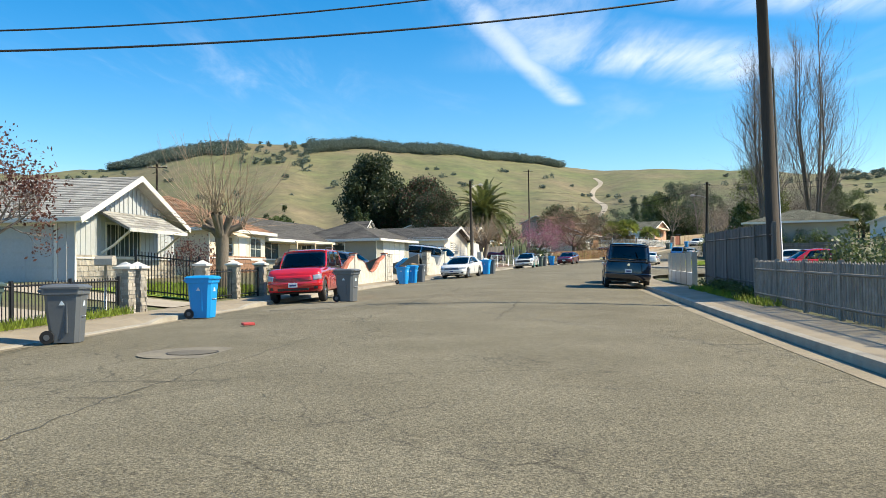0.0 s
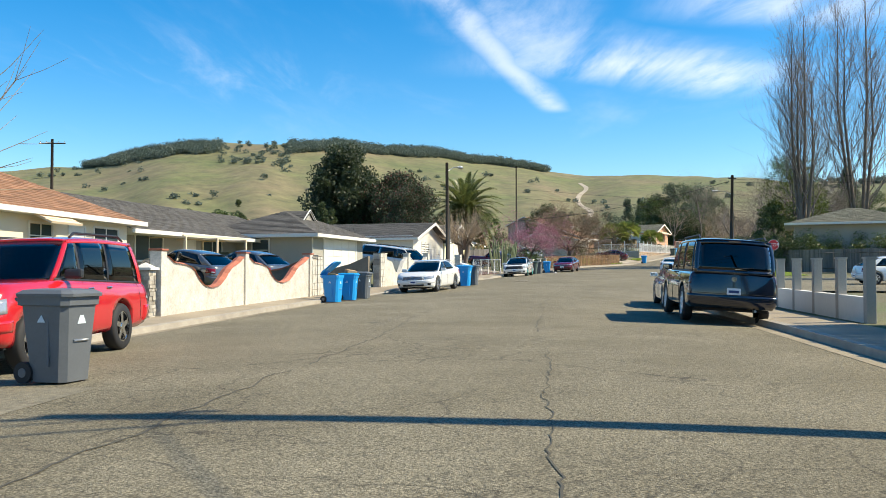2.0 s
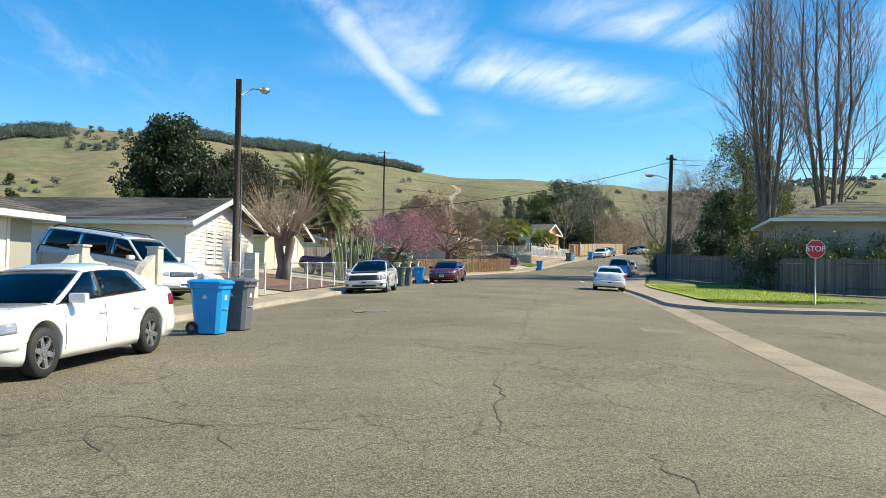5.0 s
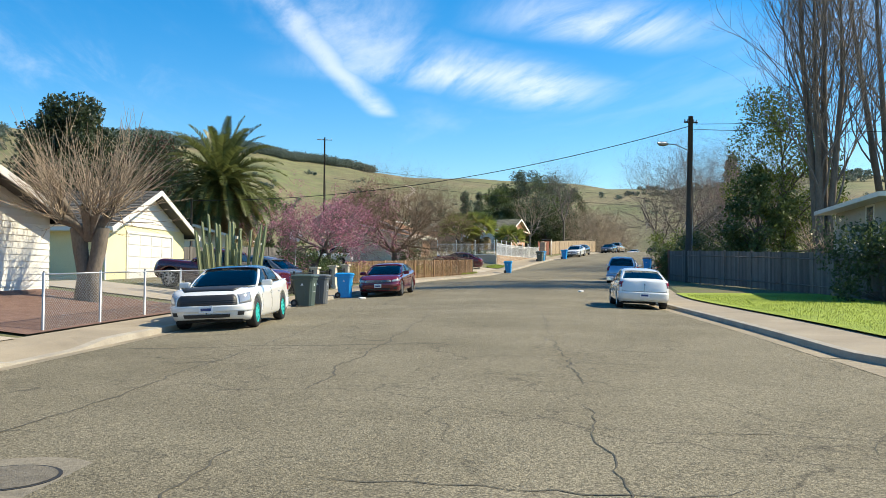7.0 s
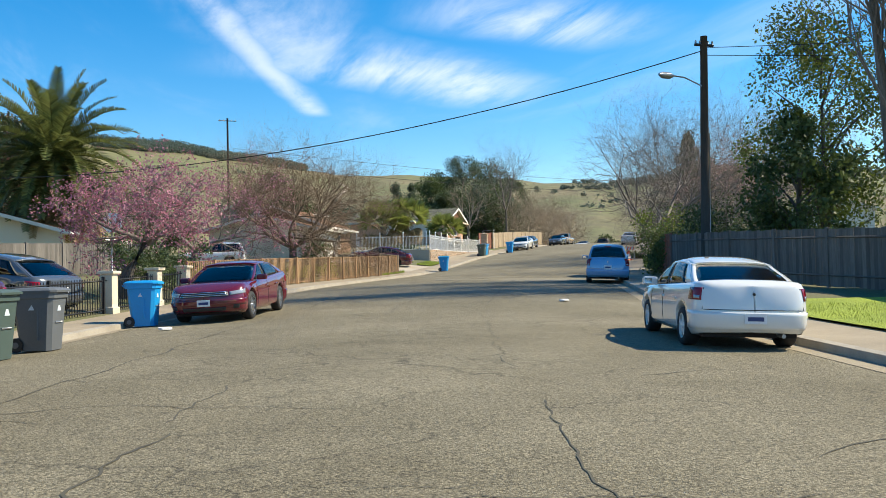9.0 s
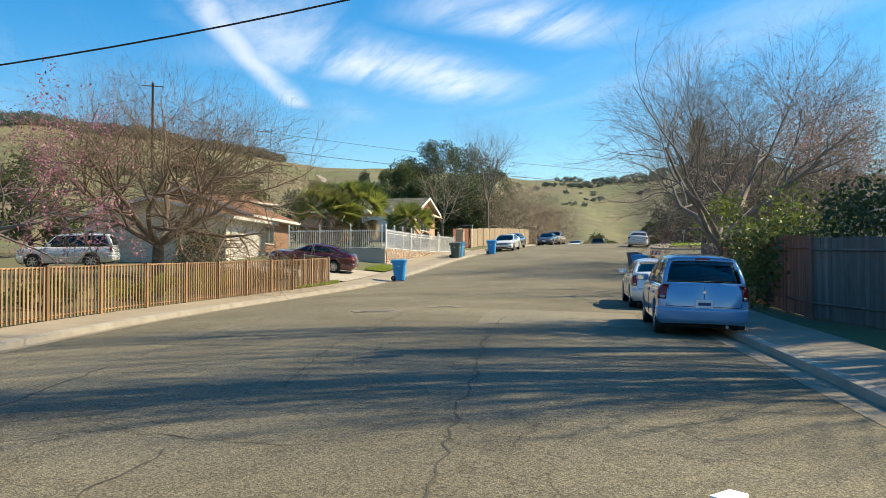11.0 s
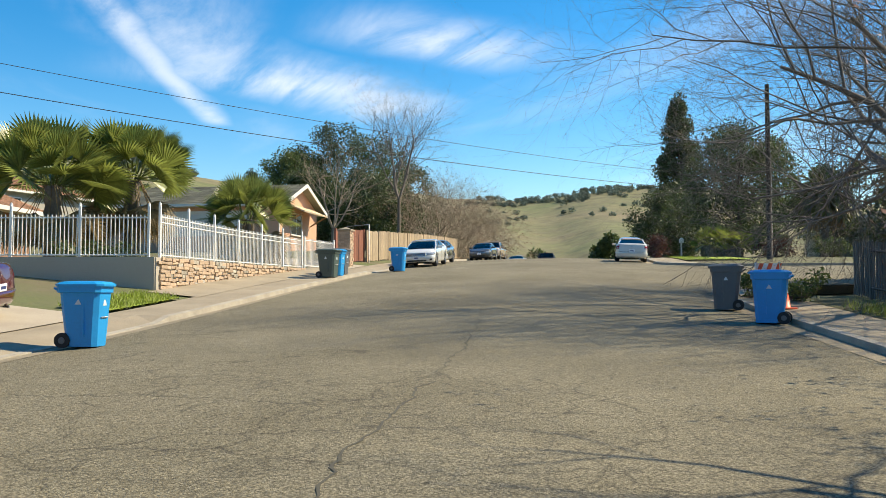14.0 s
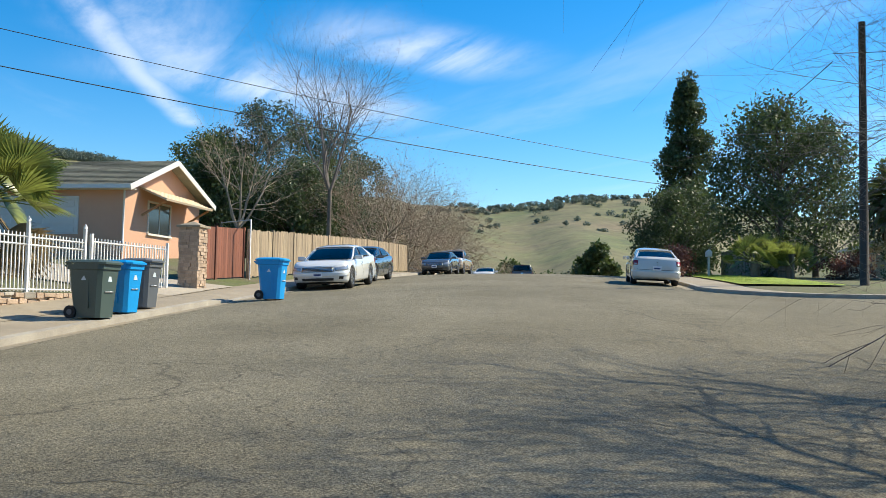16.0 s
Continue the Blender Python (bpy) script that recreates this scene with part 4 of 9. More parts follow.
def car(name, m, label, category, paint, L=4.7, W=1.8, H=1.46, belt=0.93, hood=0.86, deck=0.98, wheelbase=2.75, front_axle=0.90, r=0.325, clear=0.20,
        a0=1.05, a1=0.25, c1=-1.15, c0=-1.95, rim="alloy", spokes=7, glass="glass", rear_glass=None, style="sedan", nose_drop=0.16, tail_drop=0.10, rails=False, hood_mat=None,
        tail="wrap", group="", roof_w=0.60, bpillars=(0.0,), grille="black", plate_front=True, plate_rear=True, trim=None, visor=False, quarter=None, lamp=(0.40, 0.20, 0.09), tail_lamp=None,
        sunshade=False, bright=None, bars="chrome"):
    """A car that faces +y, lofted from nose to tail with rounded corners, with curved panes. a0, a1: windscreen's foot and top; c1, c0: rear window's top and foot; all in metres along the car from its middle.
    lamp: a headlight's inner edge as a share of the half width, and its depths under the bonnet's lip; tail_lamp: the same behind."""
    ob = thing(name, m, label, category, group)
    colour = "car_" + paint
    y1, y0 = L / 2, -L / 2
    wf = y1 - front_axle
    wr = wf - wheelbase
    arch = r + 0.06
    hw = W / 2
    boxy = style in ("suv", "hatch", "pickup")
    RF, RR = (0.42 if boxy else 0.58), (0.22 if style in ("suv", "pickup") else 0.34 if style == "hatch" else 0.46)
    NF, NR = 3.2, 3.6

    def half(y):
        """Half the car's width at its widest, rounded at both ends."""
        bow = hw * (1 - 0.022 * (2 * y / L) ** 2)
        for e, R, n in ((y1 - y, RF, NF), (y - y0, RR, NR)):
            if e < R:
                bow *= max(0.0, 1 - (1 - max(e, 0) / R) ** n) ** (1 / n)
        return bow

    def top(y):
        """The height of bonnet, waist and boot along the car."""
        if y >= a0:
            e = y1 - y
            k = (y - a0) / (y1 - a0)
            return belt - 0.01 + (hood - belt) * k ** 1.3 - nose_drop * max(0, 1 - e / 0.62) ** 2.2
        if y <= c0 and style in ("sedan", "pickup"):
            e = y - y0
            k = (c0 - y) / (c0 - y0)
            return deck + 0.015 * k - tail_drop * max(0, 1 - e / 0.30) ** 2.4
        return belt + (deck - belt) * max(0, min(1, (a0 - y) / (a0 - c0)))

    zmid = clear + 0.34

    def recede(y, z):
        """How far the skin leans back over and under the bumper, near either end."""
        e1, e0 = max(0, 1 - (y1 - y) / 0.45), max(0, 1 - (y - y0) / 0.40)
        up1, up0 = max(0, (z - zmid) / (hood - zmid)), max(0, (z - zmid) / (deck - zmid))
        low = max(0, (zmid - 0.12 - z) / 0.3)
        return -e1 * (0.15 * up1 ** 1.6 + 0.10 * low) + e0 * ((0.13 if style == "sedan" else 0.07) * up0 ** 1.6 + 0.09 * low)

    def rings_at():
        ys = set(np.linspace(y0 + 0.5, y1 - 0.6, 18).tolist())
        for R, end, sg in ((RF, y1, -1), (RR, y0, 1)):
            ys |= {end + sg * R * (1 - math.cos(math.pi / 2 * k / 13)) for k in range(14)}
            ys |= {end + sg * q for q in (0.0008, 0.004)}
        for c in (wf, wr):
            ys |= {c + arch * math.cos(a) for a in np.linspace(0, math.pi, 17)}
            ys |= {c - arch - 0.003, c + arch + 0.003}
        ys |= {a0, a0 - 0.08, c0, c0 + 0.08}
        out = []
        for y in sorted(ys):
            if not out or y - out[-1] > 0.0006:
                out.append(y)
        return out

    def prof_at(y):
        w, zt = max(half(y), 0.012), top(y)
        zb = clear + 0.07 * max(0, 1 - min(y1 - y, y - y0) / 0.5)
        for c in (wf, wr):
            if abs(y - c) < arch:
                zb = max(zb, r + math.sqrt(max(0, arch ** 2 - (y - c) ** 2)))
        zs = zt - 0.20
        zm = max(zb + 0.03, clear + 0.42 * (zt - clear))
        zs = max(zm + 0.03, zs)
        zb2 = min(zb + 0.09, zm - 0.01)
        cabin = c0 + 0.04 < y < a0 - 0.04
        prof = [(0.0, zb), (0.93, zb), (0.975, zb2), (0.992, (zb2 + zm) / 2), (1.0, zm), (0.998, (zm + zs) / 2), (0.988, zs), (0.962, zt - 0.085), (0.925, zt - 0.030), (0.87, zt - 0.004)]
        prof += [(0.85, zt - 0.40), (0.5, zt - 0.41), (0.0, zt - 0.41)] if cabin else [(0.74, zt + 0.012), (0.42, zt + 0.026), (0.0, zt + 0.030)]
        return w, prof

    bm = bmesh.new()
    rings = []
    for y in rings_at():
        w, prof = prof_at(y)
        pts = [Vector((f * w, y + recede(y, z), z)) for f, z in prof]
        rings.append([bm.verts.new(p) for p in pts] + [bm.verts.new((-p.x, p.y, p.z)) for p in pts[-2:0:-1]])
    n = len(rings[0])
    for a, b in zip(rings, rings[1:]):
        for k in range(n):
            bm.faces.new((a[k], a[(k + 1) % n], b[(k + 1) % n], b[k])).smooth = True
    bm.faces.new(rings[0][::-1])
    bm.faces.new(rings[-1])
    bmesh.ops.recalc_face_normals(bm, faces=bm.faces)
    part("body", bm, colour, ob)
    part("underbody", box_bm(-hw * 0.80, hw * 0.80, y0 + 0.25, y1 - 0.25, clear - 0.02, belt - 0.36), "dark", ob)

    def frac_at(y, z):
        w, prof = prof_at(y)
        zs, fs = [q[1] for q in prof[1:10]], [q[0] for q in prof[1:10]]
        return w * float(np.interp(z, zs, fs))

    def skin(end, f, z, out=0.006):
        """A place on the nose (end 1) or tail (-1): f goes from 0 at the middle to 1 at the corner's end, and beyond along the flank."""
        R, nn = (RF, NF) if end > 0 else (RR, NR)
        s, f = (1 if f >= 0 else -1), abs(f)
        ang = min(f, 1.0) ** 1.25 * math.pi / 2
        e = R * (1 - max(0.0, math.cos(ang)) ** (2 / nn)) + max(0.0, f - 1.0)
        y = (y1 - e) if end > 0 else (y0 + e)
        x = frac_at(y, z)
        k = math.sin(ang) ** 2
        return (s * (x + out * k), y + recede(y, z) + end * out * (1 - k * 0.7), z)

    def skin_part(name_, end, f0, f1, lo, hi, mat_, parent_, out=0.006, thick=0.03, nu=12, nv=4, lab=""):
        """A plate lying on the nose or tail between f0 and f1; lo, hi: heights, or pairs of heights at f0 and f1."""
        lo, hi = (v if isinstance(v, tuple) else (v, v) for v in (lo, hi))

        def fn(u, v):
            a, b = lo[0] + (lo[1] - lo[0]) * u, hi[0] + (hi[1] - hi[0]) * u
            return skin(end, f0 + (f1 - f0) * u, a + (b - a) * v, out)
        return part(name_, patch_bm(fn, nu, nv, thick), mat_, parent_, lab)

    # cabin: pillars, roof and panes, all on one smooth shell
    wb, wt = hw * 0.885, hw * (roof_w + 0.12)
    zr = H - 0.075
    zc = deck - 0.01 if style in ("sedan", "pickup") else deck
    rear_glass = rear_glass or glass
    quarter = quarter or {"sedan": (0.46, 0.16), "hatch": (0.30, 0.14), "suv": (0.16, 0.12)}.get(style, (0.06, 0.04))
    bow_f, bow_r = (0.15, 0.09), ((0.13, 0.08) if style == "sedan" else (0.06, 0.05))

    def front_line(v):
        return a0 + (a1 - a0) * v - 0.05 * 4 * v * (1 - v) * (-0.6)

    def rear_line(v):
        return c0 + (c1 - c0) * v - (0.05 if style == "sedan" else 0.03) * 4 * v * (1 - v)

    def zbelt(y):
        return belt + (zc - belt) * max(0, min(1, (a0 - y) / (a0 - c0))) - 0.02

    def rail(y):
        k = (y - (a1 + c1) / 2) / max(0.3, (a1 - c1) / 2)
        return zr - 0.030 * min(1.6, k * k) - (0.02 if style == "sedan" else 0.0) * max(0, -k)

    def side_x(v):
        return wb + (wt - wb) * v ** 1.15 + 0.022 * 4 * v * (1 - v)

    def on_side(sx, y, v):
        return (sx * side_x(v), y, zbelt(y) + (rail(y) - zbelt(y)) * v)

    def on_screen(u, v, end):
        """The windscreen's (1) or rear window's (-1) surface, u from -1 to 1."""
        line, (b0, b1) = (front_line, bow_f) if end > 0 else (rear_line, bow_r)
        y = line(v)
        z = zbelt(y) + (rail(y) - zbelt(y)) * v
        return (u * side_x(v), y + end * (b0 + (b1 - b0) * v) * (1 - u * u), z + 0.030 * (1 - u * u) * v)

    def shell(name_, fn, mat_, nu=8, nv=6, thick=0.012, lab="", pane=False):
        o = part(name_, patch_bm(fn, nu, nv, thick), mat_, ob, lab)
        if pane:
            o.visible_shadow = False
        return o
    roof_mat = "car_" + (trim or paint)

    def on_roof(u, v):
        s = 2 * u - 1
        ya, yb = on_screen(s, 0.955, 1)[1], on_screen(s, 0.955, -1)[1]
        y = ya + (yb - ya) * v
        k = abs(2 * v - 1)
        lift = 0.072 * (1 - s ** 4) * (1 - 0.45 * k ** 3)
        return (s * wt, y, rail(max(min(y, a1), c1)) - 0.004 + lift - 0.012 * k ** 6)
    shell("roof", on_roof, roof_mat, 16, 14, 0.03)
    shell("windscreen", lambda u, v: on_screen(-0.945 + 1.89 * u, 0.02 + 0.94 * v, 1), glass, 12, 8, 0.006, pane=True)
    shell("rear_window", lambda u, v: on_screen(-0.90 + 1.80 * u, (0.05 if style == "sedan" else 0.10) + (0.88 if style == "sedan" else 0.80) * v, -1), rear_glass, 12, 8, 0.006, pane=True)
    if boxy:
        shell("tailgate_header", lambda u, v: on_screen(-0.93 + 1.86 * u, 0.90 + 0.10 * v, -1), colour, 12, 2, 0.03)
        shell("tailgate_panel", lambda u, v: on_screen(-0.93 + 1.86 * u, 0.10 * v, -1), colour, 12, 2, 0.03)
    if sunshade:
        shell("sunshade", lambda u, v: (lambda p: (p[0], p[1] - 0.05, p[2] - 0.02))(on_screen(-0.90 + 1.80 * u, 0.06 + 0.84 * v, 1)), "metal_white", 10, 6, 0.006, "crinkled silver sunshade")
    for sx in (1, -1):
        shell("pillar", lambda u, v: on_screen(sx * (0.94 + 0.06 * u), v, 1), colour, 2, 8, 0.03)
        shell("pillar", lambda u, v: on_side(sx, front_line(v) - 0.065 * u, v), colour, 2, 8, 0.03)
        shell("pillar", lambda u, v: on_screen(sx * (0.895 + 0.105 * u), v, -1), colour, 2, 8, 0.03)
        marks = [None] + list(bpillars) + [None]
        for i in range(len(marks) - 1):
            last = i == len(marks) - 2

            def edge_a(v, i=i):
                return front_line(v) - 0.065 if i == 0 else marks[i] - 0.032

            def edge_b(v, last=last, i=i):
                return c0 + quarter[0] + (c1 + quarter[1] - c0 - quarter[0]) * v if last else marks[i + 1] + 0.032

            def pane_at(u, v):
                vv = 0.035 + 0.885 * v
                return on_side(sx, edge_a(vv) + (edge_b(vv) - edge_a(vv)) * u, vv)
            shell("side_window", pane_at, glass if i == 0 else rear_glass, 6, 6, 0.005, pane=True)
        shell("quarter_panel", lambda u, v: on_side(sx, c0 + quarter[0] + (c1 + quarter[1] - c0 - quarter[0]) * v + (rear_line(v) - (c0 + quarter[0] + (c1 + quarter[1] - c0 - quarter[0]) * v)) * u, v), colour, 4, 8, 0.03)
        shell("roof_edge", lambda u, v: (lambda y: on_side(sx, y, 0.915 + 0.09 * v))(front_line(0.95) + (rear_line(0.95) - front_line(0.95)) * u), roof_mat, 12, 2, 0.03)
        shell("waist_trim", lambda u, v: (lambda p: (p[0] + sx * 0.006, p[1], p[2]))(on_side(sx, a0 - 0.02 + (c0 + quarter[0] - a0 + 0.02) * u, 0.0 + 0.045 * v)), "black" if bright is None else bright, 10, 1, 0.02)
        for b in bpillars:
            shell("door_pillar", lambda u, v, b=b: on_side(sx, b - 0.036 + 0.072 * u, v), "black", 1, 6, 0.03)
        bm = box_bm(*sorted((sx * (hw - 0.07), sx * (hw + 0.19))), a0 - 0.36, a0 - 0.24, belt - 0.01, belt + 0.13, 0.04)
        mm = part("door_mirror", bm, colour if not visor else "black", ob)
        part("mirror_glass", box_bm(*sorted((sx * (hw + 0.04), sx * (hw + 0.17))), a0 - 0.366, a0 - 0.358, belt + 0.012, belt + 0.108), "chrome", mm)
        for y in [a0 - 1.0] + ([b - 0.86 for b in bpillars[:1]] if len(bpillars) else []):
            part("door_handle", box_bm(*sorted((sx * (frac_at(y, belt - 0.17) - 0.01), sx * (frac_at(y, belt - 0.17) + 0.024))), y - 0.10, y + 0.08, belt - 0.19, belt - 0.155, 0.012), "chrome" if style == "suv" else colour, ob)
        for y in [a0 - 0.10] + list(bpillars) + ([c0 + 0.34] if len(bpillars) else []):
            if y > c0 - 0.05 and min(abs(y - wf), abs(y - wr)) > arch + 0.02:
                part("door_seam", tube_bm([(sx * frac_at(y, z), y, z) for z in np.linspace(clear + 0.12, belt - 0.06, 7)], 0.006, 4), "dark", ob)
    # seats and dash inside
    part("dashboard", box_bm(-wb * 0.92, wb * 0.92, a0 - 0.62, a0 + 0.02, belt - 0.20, belt - 0.03, 0.03), "dark", ob)
    for sx in (1, -1):
        part("seat", box_bm(*sorted((sx * 0.16, sx * 0.60)), -0.24, -0.08, belt - 0.35, H - 0.34, 0.05), "seat", ob)
        part("head_restraint", box_bm(*sorted((sx * 0.26, sx * 0.50)), -0.22, -0.12, H - 0.33, H - 0.17, 0.04), "seat", ob)
    part("seat", box_bm(-wb * 0.84, wb * 0.84, -1.10, -0.96, belt - 0.35, H - 0.44, 0.05), "seat", ob)

    # nose
    zn = top(y1 - 0.12)
    for sx in (1, -1):
        skin_part("headlight", 1, sx * lamp[0], sx * 0.93, (zn - lamp[1], zn - lamp[1] + 0.03), (zn - lamp[2], zn - lamp[2] + 0.05), "lamp_white", ob, 0.008)
        skin_part("fog_light", 1, sx * 0.52, sx * 0.68, clear + 0.13, clear + 0.22, "black", ob, 0.010)
    g = skin_part("grille", 1, -lamp[0] * 0.92, lamp[0] * 0.92, zn - lamp[1] - 0.02, zn - lamp[2] + 0.01, grille, ob, 0.007)
    for k in range(3):
        skin_part("grille_bar", 1, -lamp[0] * 0.88, lamp[0] * 0.88, zn - lamp[1] + k * 0.040, zn - lamp[1] + 0.014 + k * 0.040, bars if grille != colour else "black", g, 0.012, 0.01, 10, 1)
    skin_part("lower_grille", 1, -0.36, 0.36, clear + 0.09, clear + 0.17, "black", ob, 0.022)
    skin_part("front_bumper", 1, -1.0, 1.0, clear + 0.22, clear + 0.36, colour, ob, 0.016, 0.03, 24, 4)
    part("bonnet_seam", tube_bm([(x_, y_ + recede(y_, top(y_)), top(y_) + 0.016 * (1 - abs(x_) / hw)) for x_, y_ in [(-hw * 0.80, a0 + 0.06), (-hw * 0.78, y1 - 0.5), (-hw * 0.62, y1 - 0.20), (0, y1 - 0.13), (hw * 0.62, y1 - 0.20), (hw * 0.78, y1 - 0.5), (hw * 0.80, a0 + 0.06)]], 0.006, 4), "dark", ob)

    def plate(y, z, out):
        p = part("number_plate", box_bm(-0.155, 0.155, min(y, y + 0.012 * out), max(y, y + 0.012 * out), z - 0.076, z + 0.076, 0.004), "plate", ob)
        part("plate_print", box_bm(-0.115, 0.115, min(y, y + 0.016 * out), max(y, y + 0.016 * out), z - 0.035, z + 0.025), "ink", p)
    if plate_front:
        plate(y1 + 0.012, clear + 0.28, 1)
    # tail
    zt_ = top(y0 + 0.10) if style in ("sedan", "pickup") else deck
    red = "lamp_smoke" if paint == "navy" else "lamp_red"
    tl = tail_lamp or ((0.80, 0.30, -0.02) if tail == "tall" else (0.56, 0.27, 0.09))
    for sx in (1, -1):
        t = skin_part("tail_light", -1, sx * tl[0], sx * 1.0, zt_ - tl[1], zt_ - tl[2], red, ob, 0.010)
        skin_part("reversing_light", -1, sx * (tl[0] + 0.04), sx * (tl[0] + 0.20), zt_ - tl[1] + 0.02, zt_ - tl[1] + 0.07, "lamp_white", t, 0.014, 0.01, 4, 1)
    skin_part("rear_bumper", -1, -1.12, 1.12, clear + 0.10, clear + 0.36, colour, ob, 0.022, 0.03, 24, 5)
    zl = zt_ - 0.06
    lid = tl[0] * 0.97
    part("boot_seam", tube_bm([skin(-1, f, z, 0.001) for f, z in [(-lid, zl)] + [(lid * q / 6, clear + 0.39) for q in range(-6, 7)] + [(lid, zl)]], 0.006, 4), "dark", ob)
    part("badge", tube_bm([(0, skin(-1, 0, zt_ - 0.15)[1] + 0.02, zt_ - 0.15), (0, skin(-1, 0, zt_ - 0.15)[1] - 0.004, zt_ - 0.15)], 0.022 if style != "suv" else 0.06, 16), "chrome" if paint != "white" else "black", ob)
    if plate_rear:
        zp = clear + 0.27 if style == "sedan" and paint == "white" else clear + 0.45
        plate(skin(-1, 0, zp, 0.0)[1] - (0.028 if zp < clear + 0.36 else 0.006), zp, -1)
    if style in ("suv", "hatch"):
        part("wiper", tube_bm([on_screen(0.0, 0.12, -1), tuple(a + b for a, b in zip(on_screen(0.45, 0.20, -1), (0, -0.02, 0)))], 0.012, 5), "black", ob)
        part("brake_light", box_bm(-0.14, 0.14, on_screen(0, 0.95, -1)[1] - 0.012, on_screen(0, 0.95, -1)[1] + 0.02, on_screen(0, 0.95, -1)[2] - 0.02, on_screen(0, 0.95, -1)[2] + 0.015, 0.006), red, ob)
    part("exhaust", tube_bm([(hw * 0.5, y0 + 0.3, clear + 0.02), (hw * 0.5, y0 + 0.04, clear + 0.02)], 0.03, 10), "steel", ob)
    if rails:
        for sx in (1, -1):
            part("roof_rail", tube_bm([(sx * wt * 0.90, a1 - 0.25, zr + 0.02), (sx * wt * 0.90, a1 - 0.40, zr + 0.09), (sx * wt * 0.90, c1 + 0.35, zr + 0.09), (sx * wt * 0.90, c1 + 0.15, zr + 0.01)], 0.02, 6), "black", ob)
    if hood_mat:
        def on_hood(u, v):
            y = a0 + 0.10 + (y1 - 0.30 - a0) * v
            s = 2 * u - 1
            x = s * half(y) * (0.78 - 0.12 * v ** 3)
            return (x, y + recede(y, top(y)), top(y) + 0.006 + float(np.interp(abs(x) / max(half(y), 0.01), (0, 0.42, 0.74, 0.87), (0.030, 0.026, 0.012, -0.004))))
        part("bonnet", patch_bm(on_hood, 10, 10, 0.01), hood_mat, ob, "matt black bonnet")
    for sx in (1, -1):
        for y in (wf, wr):
            wheel(ob, sx * (hw - 0.125), y, r, 0.22, rim, spokes, sx)
    return ob


def on_ground(x, y, turn, flip=False, lean=0.0):
    """The pose of a thing on wheels that stands on the road, tipped as the road is."""
    s, d = to_sd(x, y)
    k = 1.3
    rz = heading(s) + turn + (180 if flip else 0)
    a = radians(rz)
    fx, fy = -math.sin(a), math.cos(a)
    rx, ry = math.cos(a), math.sin(a)
    zf, zr = ground(x + fx * k, y + fy * k), ground(x - fx * k, y - fy * k)

    def road_level(px, py):
        ss, dd = to_sd(px, py)
        return float(height(ss)) - 0.15 * (min(abs(dd), HALF) / HALF) ** 2 if abs(d) < HALF else ground(px, py)
    zf, zr = road_level(x + fx * k, y + fy * k), road_level(x - fx * k, y - fy * k)
    zl, zg = road_level(x - rx * 0.8, y - ry * 0.8), road_level(x + rx * 0.8, y + ry * 0.8)
    pitch, roll = math.degrees(math.atan2(zf - zr, 2 * k)), -math.degrees(math.atan2(zg - zl, 1.6))
    return pose(x, y, (zf + zr + zl + zg) / 4 + 0.004) @ pose(0, 0, 0, 0, 0, rz) @ pose(0, 0, 0, pitch, roll + lean, 0)


